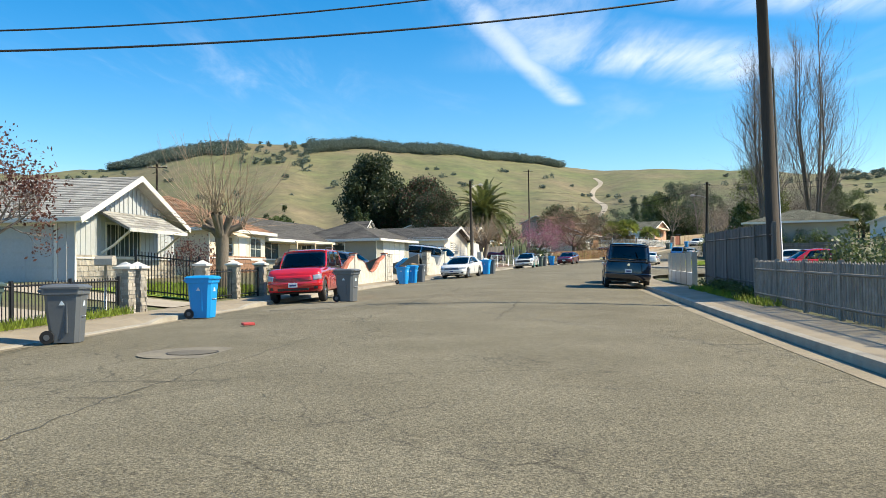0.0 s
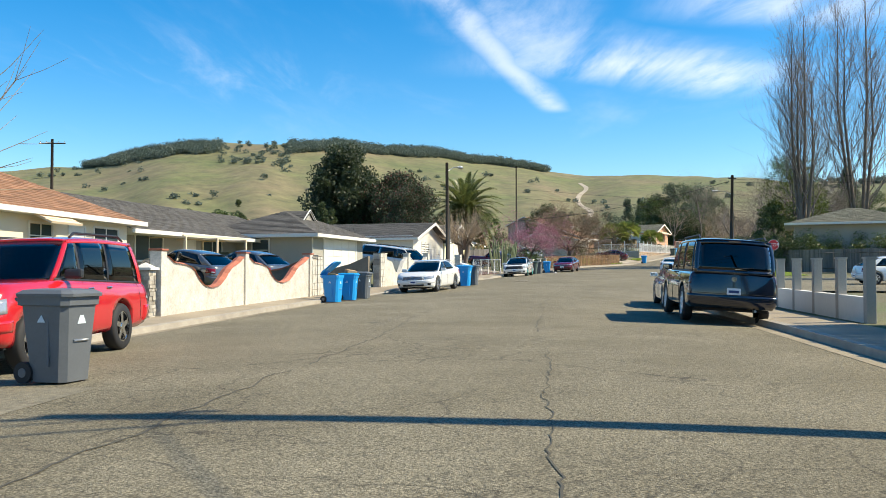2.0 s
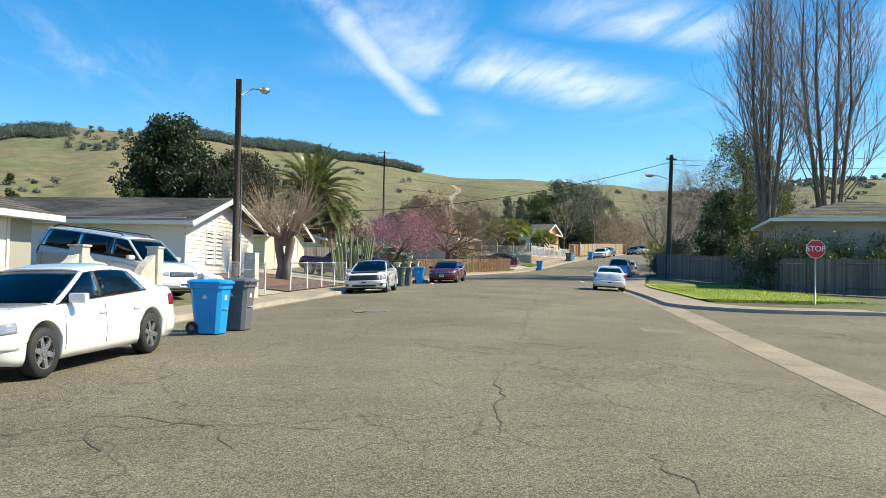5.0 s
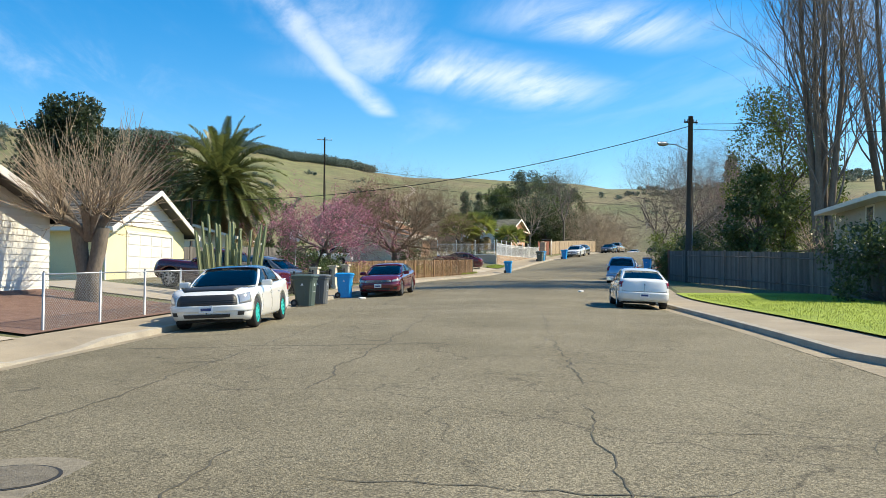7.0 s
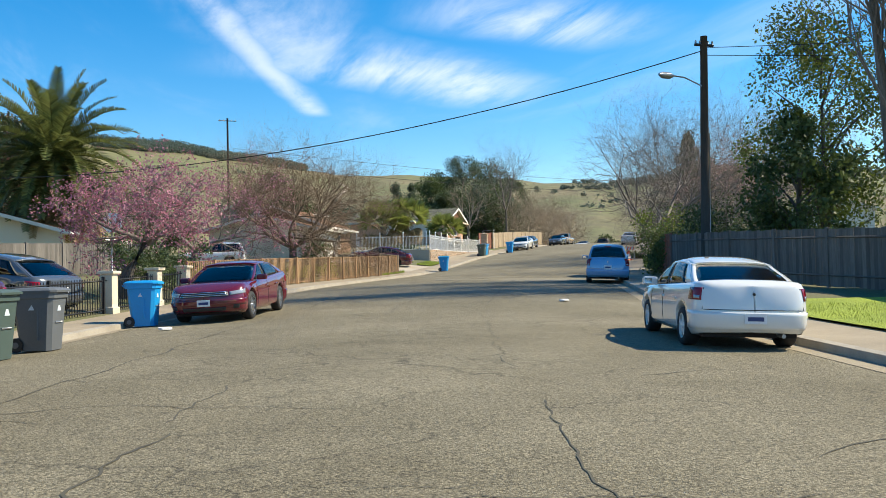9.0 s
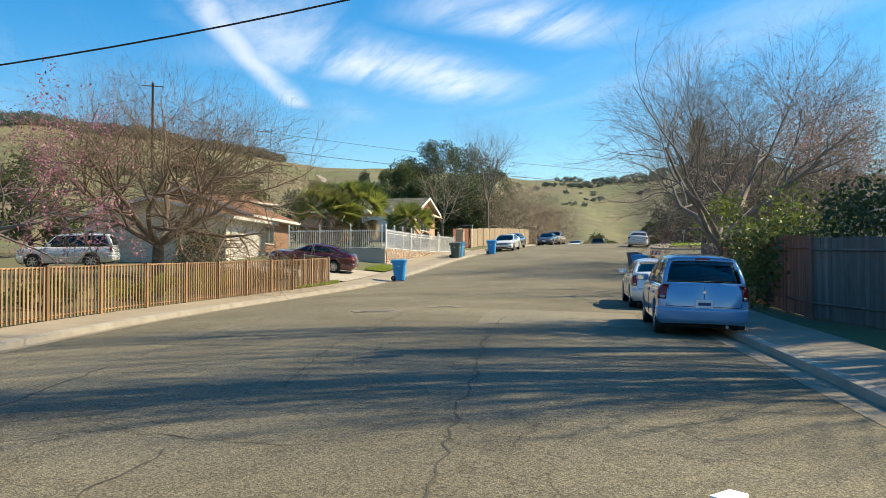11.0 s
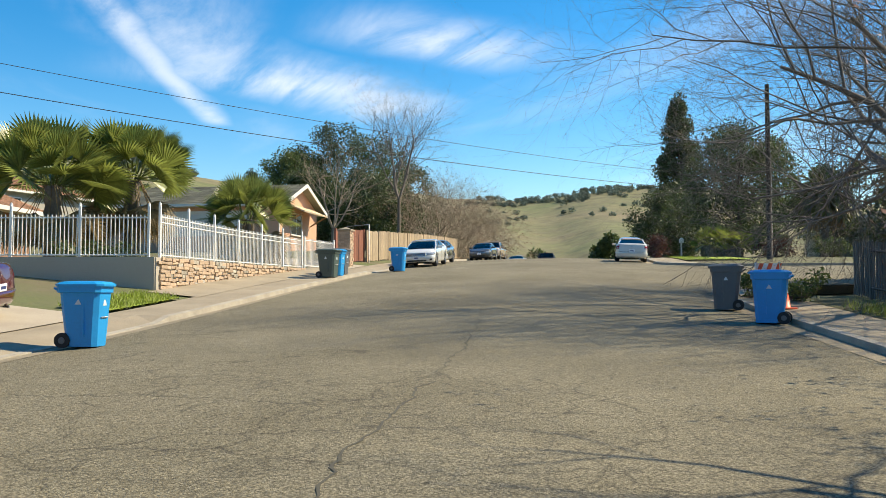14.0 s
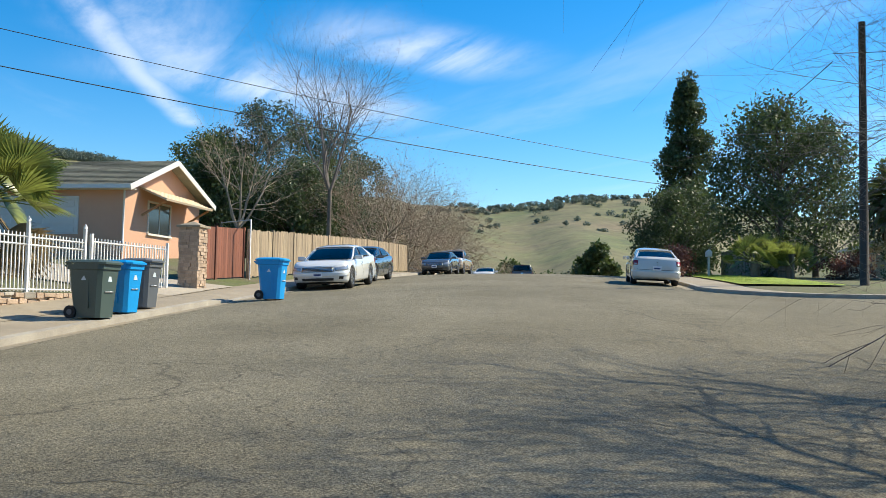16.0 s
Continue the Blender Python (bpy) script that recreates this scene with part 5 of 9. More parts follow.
def wheelie_bin(m, colour, label, lid_open=False, group="kerbside bins", h=1.08, w=0.60, lid_mat=None):
    """A two-wheeled kerbside bin whose front faces +y."""
    ob = thing("wheelie_bin", m, label, "bin", group)
    mat = "bin_" + colour
    bm = bmesh.new()
    rings = []
    for z, k, yb in ((0.02, 0.80, 0.06), (0.12, 0.82, 0.03), (0.60, 0.91, 0.0), (h - 0.18, 0.98, 0.0), (h - 0.17, 1.06, -0.02), (h - 0.07, 1.07, -0.02)):
        hw, y0, y1 = w / 2 * k, -w * 0.56 * k + yb, w * 0.56 * k
        c = 0.07
        out = [(-hw + c, y0), (hw - c, y0), (hw, y0 + c), (hw, y1 - c), (hw - c, y1), (-hw + c, y1), (-hw, y1 - c), (-hw, y0 + c)]
        rings.append([bm.verts.new((x, y, z)) for x, y in out])
    for a, b in zip(rings, rings[1:]):
        for k in range(8):
            bm.faces.new((a[k], a[(k + 1) % 8], b[(k + 1) % 8], b[k]))
    bm.faces.new(rings[0][::-1])
    body = part("body", bm, mat, ob)
    bm = bmesh.new()
    rings = []
    for z, k in ((0.0, 1.12), (0.035, 1.13), (0.075, 0.95), (0.09, 0.55)):
        hw, y0, y1, c = w / 2 * k, -w * 0.60 * k, w * 0.60 * k, 0.08 * k
        out = [(-hw + c, y0), (hw - c, y0), (hw, y0 + c), (hw, y1 - c), (hw - c, y1), (-hw + c, y1), (-hw, y1 - c), (-hw, y0 + c)]
        rings.append([bm.verts.new((x, y, z)) for x, y in out])
    for a, b in zip(rings, rings[1:]):
        for k in range(8):
            bm.faces.new((a[k], a[(k + 1) % 8], b[(k + 1) % 8], b[k]))
    bm.faces.new(rings[0][::-1])
    bm.faces.new(rings[-1])
    q = pose(0, 0, h - 0.07) if not lid_open else pose(0, -w * 0.6, h - 0.05) @ pose(0, 0, 0, 38, 0, 0) @ pose(0, w * 0.6, 0)
    bmesh.ops.transform(bm, matrix=q, verts=bm.verts)
    part("lid", bm, lid_mat or mat, ob)
    part("handle", tube_bm([(-w * 0.36, -w * 0.56, h - 0.16), (-w * 0.36, -w * 0.72, h - 0.10), (w * 0.36, -w * 0.72, h - 0.10), (w * 0.36, -w * 0.56, h - 0.16)], 0.018, 6), mat, ob)
    for sx in (1, -1):
        bm = bmesh.new()
        add_tube(bm, [(sx * w * 0.36, -w * 0.45, 0.125), (sx * w * 0.47, -w * 0.45, 0.125)], 0.125, 18)
        wl = part("wheel", bm, "rubber", ob)
        part("hub", tube_bm([(sx * w * 0.465, -w * 0.45, 0.125), (sx * w * 0.48, -w * 0.45, 0.125)], 0.055, 12), "bin_grey", wl)
        part("rib", box_bm(*sorted((sx * w * 0.42, sx * w * 0.475)), w * 0.1, w * 0.16, 0.2, h - 0.2, 0.01), mat, ob)
    part("lift_bar", tube_bm([(-w * 0.2, w * 0.51, h * 0.46), (w * 0.2, w * 0.51, h * 0.46)], 0.016, 6), "steel", ob)
    part("recess", box_bm(-w * 0.26, w * 0.26, w * 0.455, w * 0.475, h * 0.40, h * 0.54, 0.01), "dark", ob)
    part("printed_mark", prism_bm([(-0.07, h * 0.64), (0.07, h * 0.64), (0.03, h * 0.73), (-0.03, h * 0.73)], "y", w * 0.515, w * 0.535), "mark", ob)
    for sx in (1, -1):
        part("printed_mark", prism_bm([(-0.06, h * 0.66), (0.05, h * 0.66), (0.0, h * 0.74)], "x", *sorted((sx * w * 0.478, sx * w * 0.488))), "mark", ob)
    return ob

# ---- parked cars and kerbside bins ----
car("sport_utility_car", on_ground(-4.58, 31.3, 5, True), "bright red sport utility car with a crosshair grille at the kerb", "car", "red", L=5.15, W=1.93, H=1.90, belt=1.22, hood=1.17, deck=1.10, wheelbase=2.95, front_axle=0.93, r=0.385, clear=0.34,
    a0=0.88, a1=0.26, c1=-2.12, c0=-2.42, style="suv", glass="glass", rear_glass="privacy", rails=True, bpillars=(0.05, -0.98), nose_drop=0.16, tail="tall", visor=True, grille="car_red", roof_w=0.68, spokes=5, rim="chrome", lamp=(0.50, 0.30, 0.13))
car("sport_utility_car", on_ground(9.0, 40.3, -1, False, 1.8), "large dark navy sport utility car parked at the kerb", "car", "navy", L=5.5, W=2.02, H=2.06, belt=1.24, hood=1.20, deck=1.22, wheelbase=3.3, front_axle=1.0, r=0.43, clear=0.34,
    a0=1.25, a1=0.60, c1=-2.48, c0=-2.72, style="suv", glass="privacy", rear_glass="privacy", rails=True, bpillars=(0.15, -1.0), tail="tall", rim="metal_white", spokes=10, roof_w=0.70, nose_drop=0.12)
car("sedan_car", on_ground(10.25, 46.5, 1), "glossy white modern sedan with black mirror", "car", "white", L=4.82, W=1.835, H=1.50, belt=0.97, hood=0.90, deck=1.06, wheelbase=2.795, front_axle=0.93, r=0.335, a0=1.15, a1=0.20, c1=-1.25, c0=-2.0, spokes=10)
car("sedan_car", on_ground(1.8, 58.5, -2, True), "plain white sedan parked against the kerb", "car", "white", L=4.82, W=1.79, H=1.47, belt=0.93, hood=0.90, deck=1.04, wheelbase=2.80, front_axle=0.96, r=0.325, a0=1.10, a1=0.22, c1=-1.10, c0=-1.85, spokes=6)
car("sedan_car", on_ground(8.95, 84.6, 3, True), "white sedan with a matt black bonnet, black roof and teal wheels", "car", "white", L=4.84, W=1.86, H=1.47, belt=0.95, hood=0.92, deck=1.07, wheelbase=2.776, front_axle=0.98, r=0.34, a0=1.05, a1=0.15, c1=-1.15, c0=-1.90, spokes=9, hood_mat="black", grille="black", rim="teal", trim="black", bars="black", lamp=(0.56, 0.23, 0.03))
car("sedan_car", on_ground(15.6, 101.6, 2, True), "dark red sedan with a silver sunshade behind the windscreen", "car", "maroon", L=4.88, W=1.86, H=1.45, belt=0.94, hood=0.90, deck=1.08, wheelbase=2.83, front_axle=0.93, r=0.34, a0=1.10, a1=0.15, c1=-1.30, c0=-2.10, spokes=10, sunshade=True, lamp=(0.46, 0.15, 0.07))
car("sedan_car", on_ground(22.8, 90.9, -2), "old rounded white sedan with worn paint", "car", "white", L=4.36, W=1.70, H=1.38, belt=0.88, hood=0.82, deck=0.99, wheelbase=2.64, front_axle=0.83, r=0.295, a0=1.05, a1=0.20, c1=-0.95, c0=-1.65, spokes=5, rim="metal_white", tail_lamp=(0.66, 0.24, 0.06), lamp=(0.5, 0.17, 0.08))
car("hatchback_car", on_ground(31.62, 111.15, -2), "ice blue hatchback with a large rear window", "car", "ice", L=4.10, W=1.74, H=1.60, belt=0.98, hood=0.98, deck=1.02, wheelbase=2.50, front_axle=0.80, r=0.305, a0=1.25, a1=0.20, c1=-1.55, c0=-1.92, style="hatch", bpillars=(-0.05, -1.15), spokes=8, nose_drop=0.30, tail_lamp=(0.58, 0.30, 0.02))
car("sedan_car", on_ground(35.0, 117.8, 3), "pale silver sedan with large red tail lights", "car", "silver", L=4.50, W=1.705, H=1.42, belt=0.92, hood=0.86, deck=1.02, wheelbase=2.61, front_axle=0.86, r=0.30, a0=1.05, a1=0.20, c1=-1.0, c0=-1.65, spokes=7, tail_lamp=(0.60, 0.34, 0.05))
car("sedan_car", on_ground(50.4, 165.65, 1, True), "white sedan with a dark grille", "car", "white", L=4.88, W=1.86, H=1.46, belt=0.94, hood=0.90, deck=1.07, wheelbase=2.776, front_axle=0.95, r=0.335, a0=1.10, a1=0.15, c1=-1.2, c0=-2.0, spokes=8)
car("sedan_car", on_ground(53.4, 171.2, 0, True), "dark slate hatchback sedan behind another car", "car", "slate", L=4.55, W=1.80, H=1.45, belt=0.94, hood=0.92, deck=1.04, a0=1.05, a1=0.15, c1=-1.2, c0=-1.9)
car("sedan_car", on_ground(63.4, 184.5, 0, True), "dark grey sedan parked by a plank fence", "car", "slate", L=4.6, W=1.78, H=1.42)
car("pickup_truck", on_ground(67.2, 190.3, 0, True), "tan pickup truck with a tall cab", "truck", "tan", L=5.4, W=1.95, H=1.80, belt=1.16, hood=1.12, deck=1.14, wheelbase=3.4, front_axle=0.95, r=0.37, clear=0.36, a0=0.95, a1=0.35, c1=-0.55, c0=-0.75, style="pickup", bpillars=(), nose_drop=0.12)
car("sedan_car", on_ground(63.2, 164.65, 0), "pale beige sedan seen from behind", "car", "pearl", L=4.75, W=1.80, H=1.44, belt=0.94, hood=0.88, deck=1.05, a0=1.05, a1=0.2, c1=-1.1, c0=-1.85)
car("sedan_car", on_ground(75.0, 200.0, 0, True), "white sedan beyond the crest of the road", "car", "white", L=4.7, W=1.8, H=1.44)
car("minivan", on_ground(79.0, 200.5, 0), "dark blue van beyond the crest of the road", "van", "slate", L=4.8, W=1.9, H=1.75, belt=1.05, hood=1.0, deck=1.08, style="suv", tail="tall", a0=1.3, a1=0.6, c1=-2.1, c0=-2.3, bpillars=(0.1, -1.0), r=0.34)
# on driveways
car("sedan_car", on_ground(29.0, 142.3, 100), "dark wine-red sedan parked across a driveway", "car", "wine", L=4.85, W=1.82, H=1.46, belt=0.94, hood=0.90, deck=1.07, a0=1.10, a1=0.15, c1=-1.2, c0=-2.0, spokes=8)
car("estate_car", on_ground(16.6, 143.0, 112), "silver sport utility car on a driveway behind a slat fence", "car", "silver", L=4.8, W=1.9, H=1.80, belt=1.12, hood=1.08, deck=1.12, r=0.37, clear=0.30, a0=1.0, a1=0.4, c1=-2.05, c0=-2.32, style="suv", tail="tall", bpillars=(0.0, -1.0), rear_glass="privacy")
car("minivan", on_ground(-0.3, 73.8, 75, True), "silver grey minivan on a driveway behind a garden wall", "van", "silver", L=5.3, W=1.95, H=1.80, belt=1.10, hood=1.05, deck=1.12, r=0.35, clear=0.22, a0=1.75, a1=0.95, c1=-2.35, c0=-2.6, style="suv", tail="tall", bpillars=(0.45, -0.95), rear_glass="privacy", rails=True)
car("sedan_car", on_ground(-7.9, 52.5, 70), "dark blue car on a driveway behind the scalloped wall", "car", "slate", L=4.5, W=1.78, H=1.46, rear_glass="privacy")
car("sedan_car", on_ground(-6.5, 57.0, 70), "dark blue-grey car on a driveway", "car", "slate", L=4.5, W=1.78, H=1.46, rear_glass="privacy")
car("pickup_truck", on_ground(8.2, 97.6, 80), "dark maroon pickup truck on a driveway", "truck", "wine", L=5.3, W=1.9, H=1.75, belt=1.12, hood=1.08, deck=1.14, wheelbase=3.3, r=0.37, clear=0.34, a0=0.95, a1=0.35, c1=-0.55, c0=-0.75, style="pickup", bpillars=(), nose_drop=0.12)
car("hatchback_car", on_ground(26.5, 62.5, -80), "white car in the side street", "car", "white", L=4.4, W=1.75, H=1.5)
car("sport_utility_car", on_ground(24.0, 52.5, -78), "red car behind the white-capped wall", "car", "red", L=4.6, W=1.8, H=1.6)
car("sedan_car", on_ground(9.6, 103.4, 74), "dark teal car behind a gate", "car", "slate", L=4.5, W=1.78, H=1.44)


def bin_at(x, y, turn, colour, label, **k):
    wheelie_bin(pose(x, y, (lambda s, d: float(height(s)) - 0.15 * (min(abs(d), HALF) / HALF) ** 2 if abs(d) < HALF else ground_sd(s, d))(*to_sd(x, y)) + 0.004, 0, 0, heading(to_sd(x, y)[0]) + turn), colour, label, **k)


bin_at(-6.75, 15.75, -75, "grey", "dark grey wheeled refuse bin at the kerb")
bin_at(-7.6, 14.2, -80, "green", "dark green wheeled garden-waste bin at the kerb")
bin_at(-6.0, 22.25, -90, "blue", "bright blue wheeled recycling bin at the kerb", h=1.10)
bin_at(-2.86, 28.3, -100, "grey", "grey wheeled refuse bin beside the red car")
bin_at(-1.95, 50.5, -95, "blue", "blue recycling bin overfull with its lid propped open", lid_open=True, h=1.10)
bin_at(-1.45, 51.6, -85, "blue", "blue recycling bin overfull with cardboard", h=1.06)
bin_at(-1.0, 52.6, -90, "grey", "grey wheeled refuse bin beside blue bins")
bin_at(3.65, 62.9, -90, "blue", "blue recycling bin stuffed with paper")
bin_at(4.1, 63.7, -90, "grey", "grey wheeled refuse bin beside a blue bin")
bin_at(11.25, 93.6, -95, "green", "dark green wheeled bin with a pale mark", h=1.12, w=0.66)
bin_at(11.85, 94.9, -90, "grey", "grey wheeled refuse bin beside a green bin", h=1.10, w=0.64)
bin_at(13.4, 100.0, -85, "blue", "bright blue wheeled recycling bin beside the dark red car")
bin_at(32.75, 138.1, -85, "blue", "bright blue wheeled recycling bin on a driveway edge", h=1.08)
bin_at(41.96, 155.4, -95, "green", "dark green wheeled bin at the kerb", h=1.12, w=0.66)
bin_at(42.56, 156.4, -95, "blue", "blue recycling bin between two others")
bin_at(43.06, 157.4, -95, "grey", "dark grey refuse bin beside the gate pillar")
bin_at(46.65, 159.93, -90, "blue", "bright blue wheeled recycling bin before a white car", h=1.1)
bin_at(46.9, 138.6, 75, "grey", "dark wheeled refuse bin in tree shade")
bin_at(45.6, 135.9, 70, "blue", "blue wheeled recycling bin in tree shade")
bin_at(-9.0, 64.0, -90, "green", "dark green bin behind the garden wall")


def junk(name, x, y, z, m, label, cat, turn=0, size=(0.25, 0.18, 0.16)):
    bm = box_bm(-size[0], size[0], -size[1], size[1], 0, size[2] * 2, 0.015)
    for v in bm.verts:
        v.co += Vector((0.03 * noise.noise(v.co * 5 + Vector((x, y, 0))), 0.03 * noise.noise(v.co * 5 + Vector((y, x, 0))), 0.03 * noise.noise(v.co * 4)))
    o = mesh_object(name, bm, m)
    o.matrix_world = pose(x, y, z, 12, 8, turn)
    tagged(o, label, cat)


junk("cardboard_box", -1.42, 51.62, ground(-1.45, 51.6) - KERB + 1.06, "card", "brown cardboard box on top of a blue bin", "box", 30, (0.2, 0.15, 0.14))
junk("cardboard_box", -1.95, 50.55, ground(-1.95, 50.5) - KERB + 0.98, "card", "brown cardboard in an open blue bin", "box", 70, (0.22, 0.17, 0.12))
junk("paper_parcel", 3.65, 62.9, ground(3.65, 62.9) + 1.06, "paper", "white paper bundle on a blue bin", "paper", 20, (0.2, 0.15, 0.06))

# ---- houses ----
def roof_slope(parent, mat, p0, p1, q0, q1, thick=0.10, course=0.22):
    """A slope of lapped shingles: p0-p1 is the eave, q0-q1 the ridge. Each course lies a little proud of the next."""
    p0, p1, q0, q1 = (Vector(v) for v in (p0, p1, q0, q1))
    run = ((q0 + q1) / 2 - (p0 + p1) / 2).length
    n = max(3, int(run / course))
    nrm = (p1 - p0).cross(q0 - p0).normalized()
    if nrm.z < 0:
        nrm = -nrm
    verts, faces = [], []
    rnd = random.Random(int(abs(p0.x * 131 + p1.y * 17 + run * 7)))
    for i in range(n):
        a, b = i / n, min(1.0, (i + 1.25) / n)
        l0, l1, h0, h1 = p0.lerp(q0, a), p1.lerp(q1, a), p0.lerp(q0, b), p1.lerp(q1, b)
        w = (l1 - l0).length
        m = max(1, int(w / 0.55))
        cuts = [0.0] + [(k + rnd.uniform(-0.3, 0.3)) / m for k in range(1, m)] + [1.0]
        for u, v in zip(cuts, cuts[1:]):
            up = rnd.uniform(0, 0.006)
            base = len(verts)
            lo = [l0.lerp(l1, u), l0.lerp(l1, v), h0.lerp(h1, v), h0.lerp(h1, u)]
            tops = [lo[0] + nrm * (0.026 + up), lo[1] + nrm * (0.026 + up), lo[2] + nrm * 0.004, lo[3] + nrm * 0.004]
            verts += [tuple(x) for x in tops] + [tuple(lo[0] + nrm * 0.002), tuple(lo[1] + nrm * 0.002)]
            faces += [(base, base + 1, base + 2, base + 3), (base + 4, base + 5, base + 1, base)]
    base = len(verts)
    verts += [tuple(v) for v in (p0, p1, q1, q0)] + [tuple(v - nrm * thick) for v in (p0, p1, q1, q0)]
    faces += [tuple(base + k for k in q) for q in ((0, 1, 2, 3), (7, 6, 5, 4), (0, 4, 5, 1), (1, 5, 6, 2), (2, 6, 7, 3), (3, 7, 4, 0))]
    return data_object("roof", verts, faces, mat, parent)


def board(parent, name, a, b, height_, thick, mat, drop=0.0):
    """A straight board from a to b, standing on edge."""
    a, b = Vector(a), Vector(b)
    d = (b - a).normalized()
    side = d.cross(Vector((0, 0, 1)))
    side = side.normalized() if side.length > 1e-4 else Vector((1, 0, 0))
    up = side.cross(d).normalized()
    bm = bmesh.new()
    vs = []
    for p in (a, b):
        for u, v in ((-0.5, 0), (0.5, 0), (0.5, 1), (-0.5, 1)):
            vs.append(bm.verts.new(p + side * u * thick + up * (v * height_ - drop)))
    for q in ((0, 1, 2, 3), (7, 6, 5, 4), (0, 4, 5, 1), (1, 5, 6, 2), (2, 6, 7, 3), (3, 7, 4, 0)):
        bm.faces.new([vs[i] for i in q])
    bmesh.ops.recalc_face_normals(bm, faces=bm.faces)
    return part(name, bm, mat, parent)


def opening(parent, face, u0, u1, z0, z1, kind, mats, grid=(2, 2)):
    """A window or door set on a wall. face maps (along, out, up) to the house's own axes."""
    def bx(a0, a1, o0, o1, b0, b1, bevel=0.0):
        ps = [face(a, o, z) for a in (a0, a1) for o in (o0, o1) for z in (b0, b1)]
        xs, ys, zs = zip(*ps)
        return box_bm(min(xs), max(xs), min(ys), max(ys), min(zs), max(zs), bevel)
    if kind == "window":
        # solid dark box in place of the room's shade behind the panes
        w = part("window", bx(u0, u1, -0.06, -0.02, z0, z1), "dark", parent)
        f = 0.07
        for a0, a1, b0, b1 in ((u0 - f, u0, z0 - f, z1 + f), (u1, u1 + f, z0 - f, z1 + f), (u0, u1, z1, z1 + f)):
            part("window_frame", bx(a0, a1, -0.02, 0.05, b0, b1), mats, w)
        part("window_sill", bx(u0 - 0.1, u1 + 0.1, -0.02, 0.10, z0 - 0.08, z0), mats, w)
        nx, nz = grid
        for i in range(nx):
            for j in range(nz):
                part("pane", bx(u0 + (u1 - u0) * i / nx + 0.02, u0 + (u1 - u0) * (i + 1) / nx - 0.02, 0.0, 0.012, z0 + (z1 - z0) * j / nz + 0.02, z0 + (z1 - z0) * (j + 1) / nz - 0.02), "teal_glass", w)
        for i in range(1, nx):
            u = u0 + (u1 - u0) * i / nx
            part("mullion", bx(u - 0.02, u + 0.02, 0.0, 0.03, z0, z1), mats, w)
        for j in range(1, nz):
            z = z0 + (z1 - z0) * j / nz
            part("glazing_bar", bx(u0, u1, 0.002, 0.028, z - 0.018, z + 0.018), mats, w)
        return w
    if kind == "garage":
        g = part("garage_door", bx(u0, u1, -0.05, 0.01, z0, z1), mats, parent, "white sectional garage door")
        for i in range(4):
            for j in range(4):
                a0, a1 = u0 + (u1 - u0) * i / 4, u0 + (u1 - u0) * (i + 1) / 4
                b0, b1 = z0 + (z1 - z0) * j / 4, z0 + (z1 - z0) * (j + 1) / 4
                part("panel", bx(a0 + 0.07, a1 - 0.07, 0.0, 0.028, b0 + 0.06, b1 - 0.06, 0.008), mats, g)
        for a0, a1, b0, b1 in ((u0 - 0.12, u0, z0, z1 + 0.12), (u1, u1 + 0.12, z0, z1 + 0.12), (u0, u1, z1, z1 + 0.12)):
            part("door_frame", bx(a0, a1, -0.02, 0.05, b0, b1), "white", g)
        return g
    d = part("door", bx(u0, u1, -0.05, 0.02, z0, z1), mats, parent)
    part("door_handle", bx(u1 - 0.14, u1 - 0.09, 0.02, 0.07, z0 + 0.95, z0 + 1.05, 0.01), "chrome", d)
    for a0, a1, b0, b1 in ((u0 - 0.09, u0, z0, z1 + 0.09), (u1, u1 + 0.09, z0, z1 + 0.09), (u0, u1, z1, z1 + 0.09)):
        part("door_frame", bx(a0, a1, -0.02, 0.05, b0, b1), "white", d)
    return d


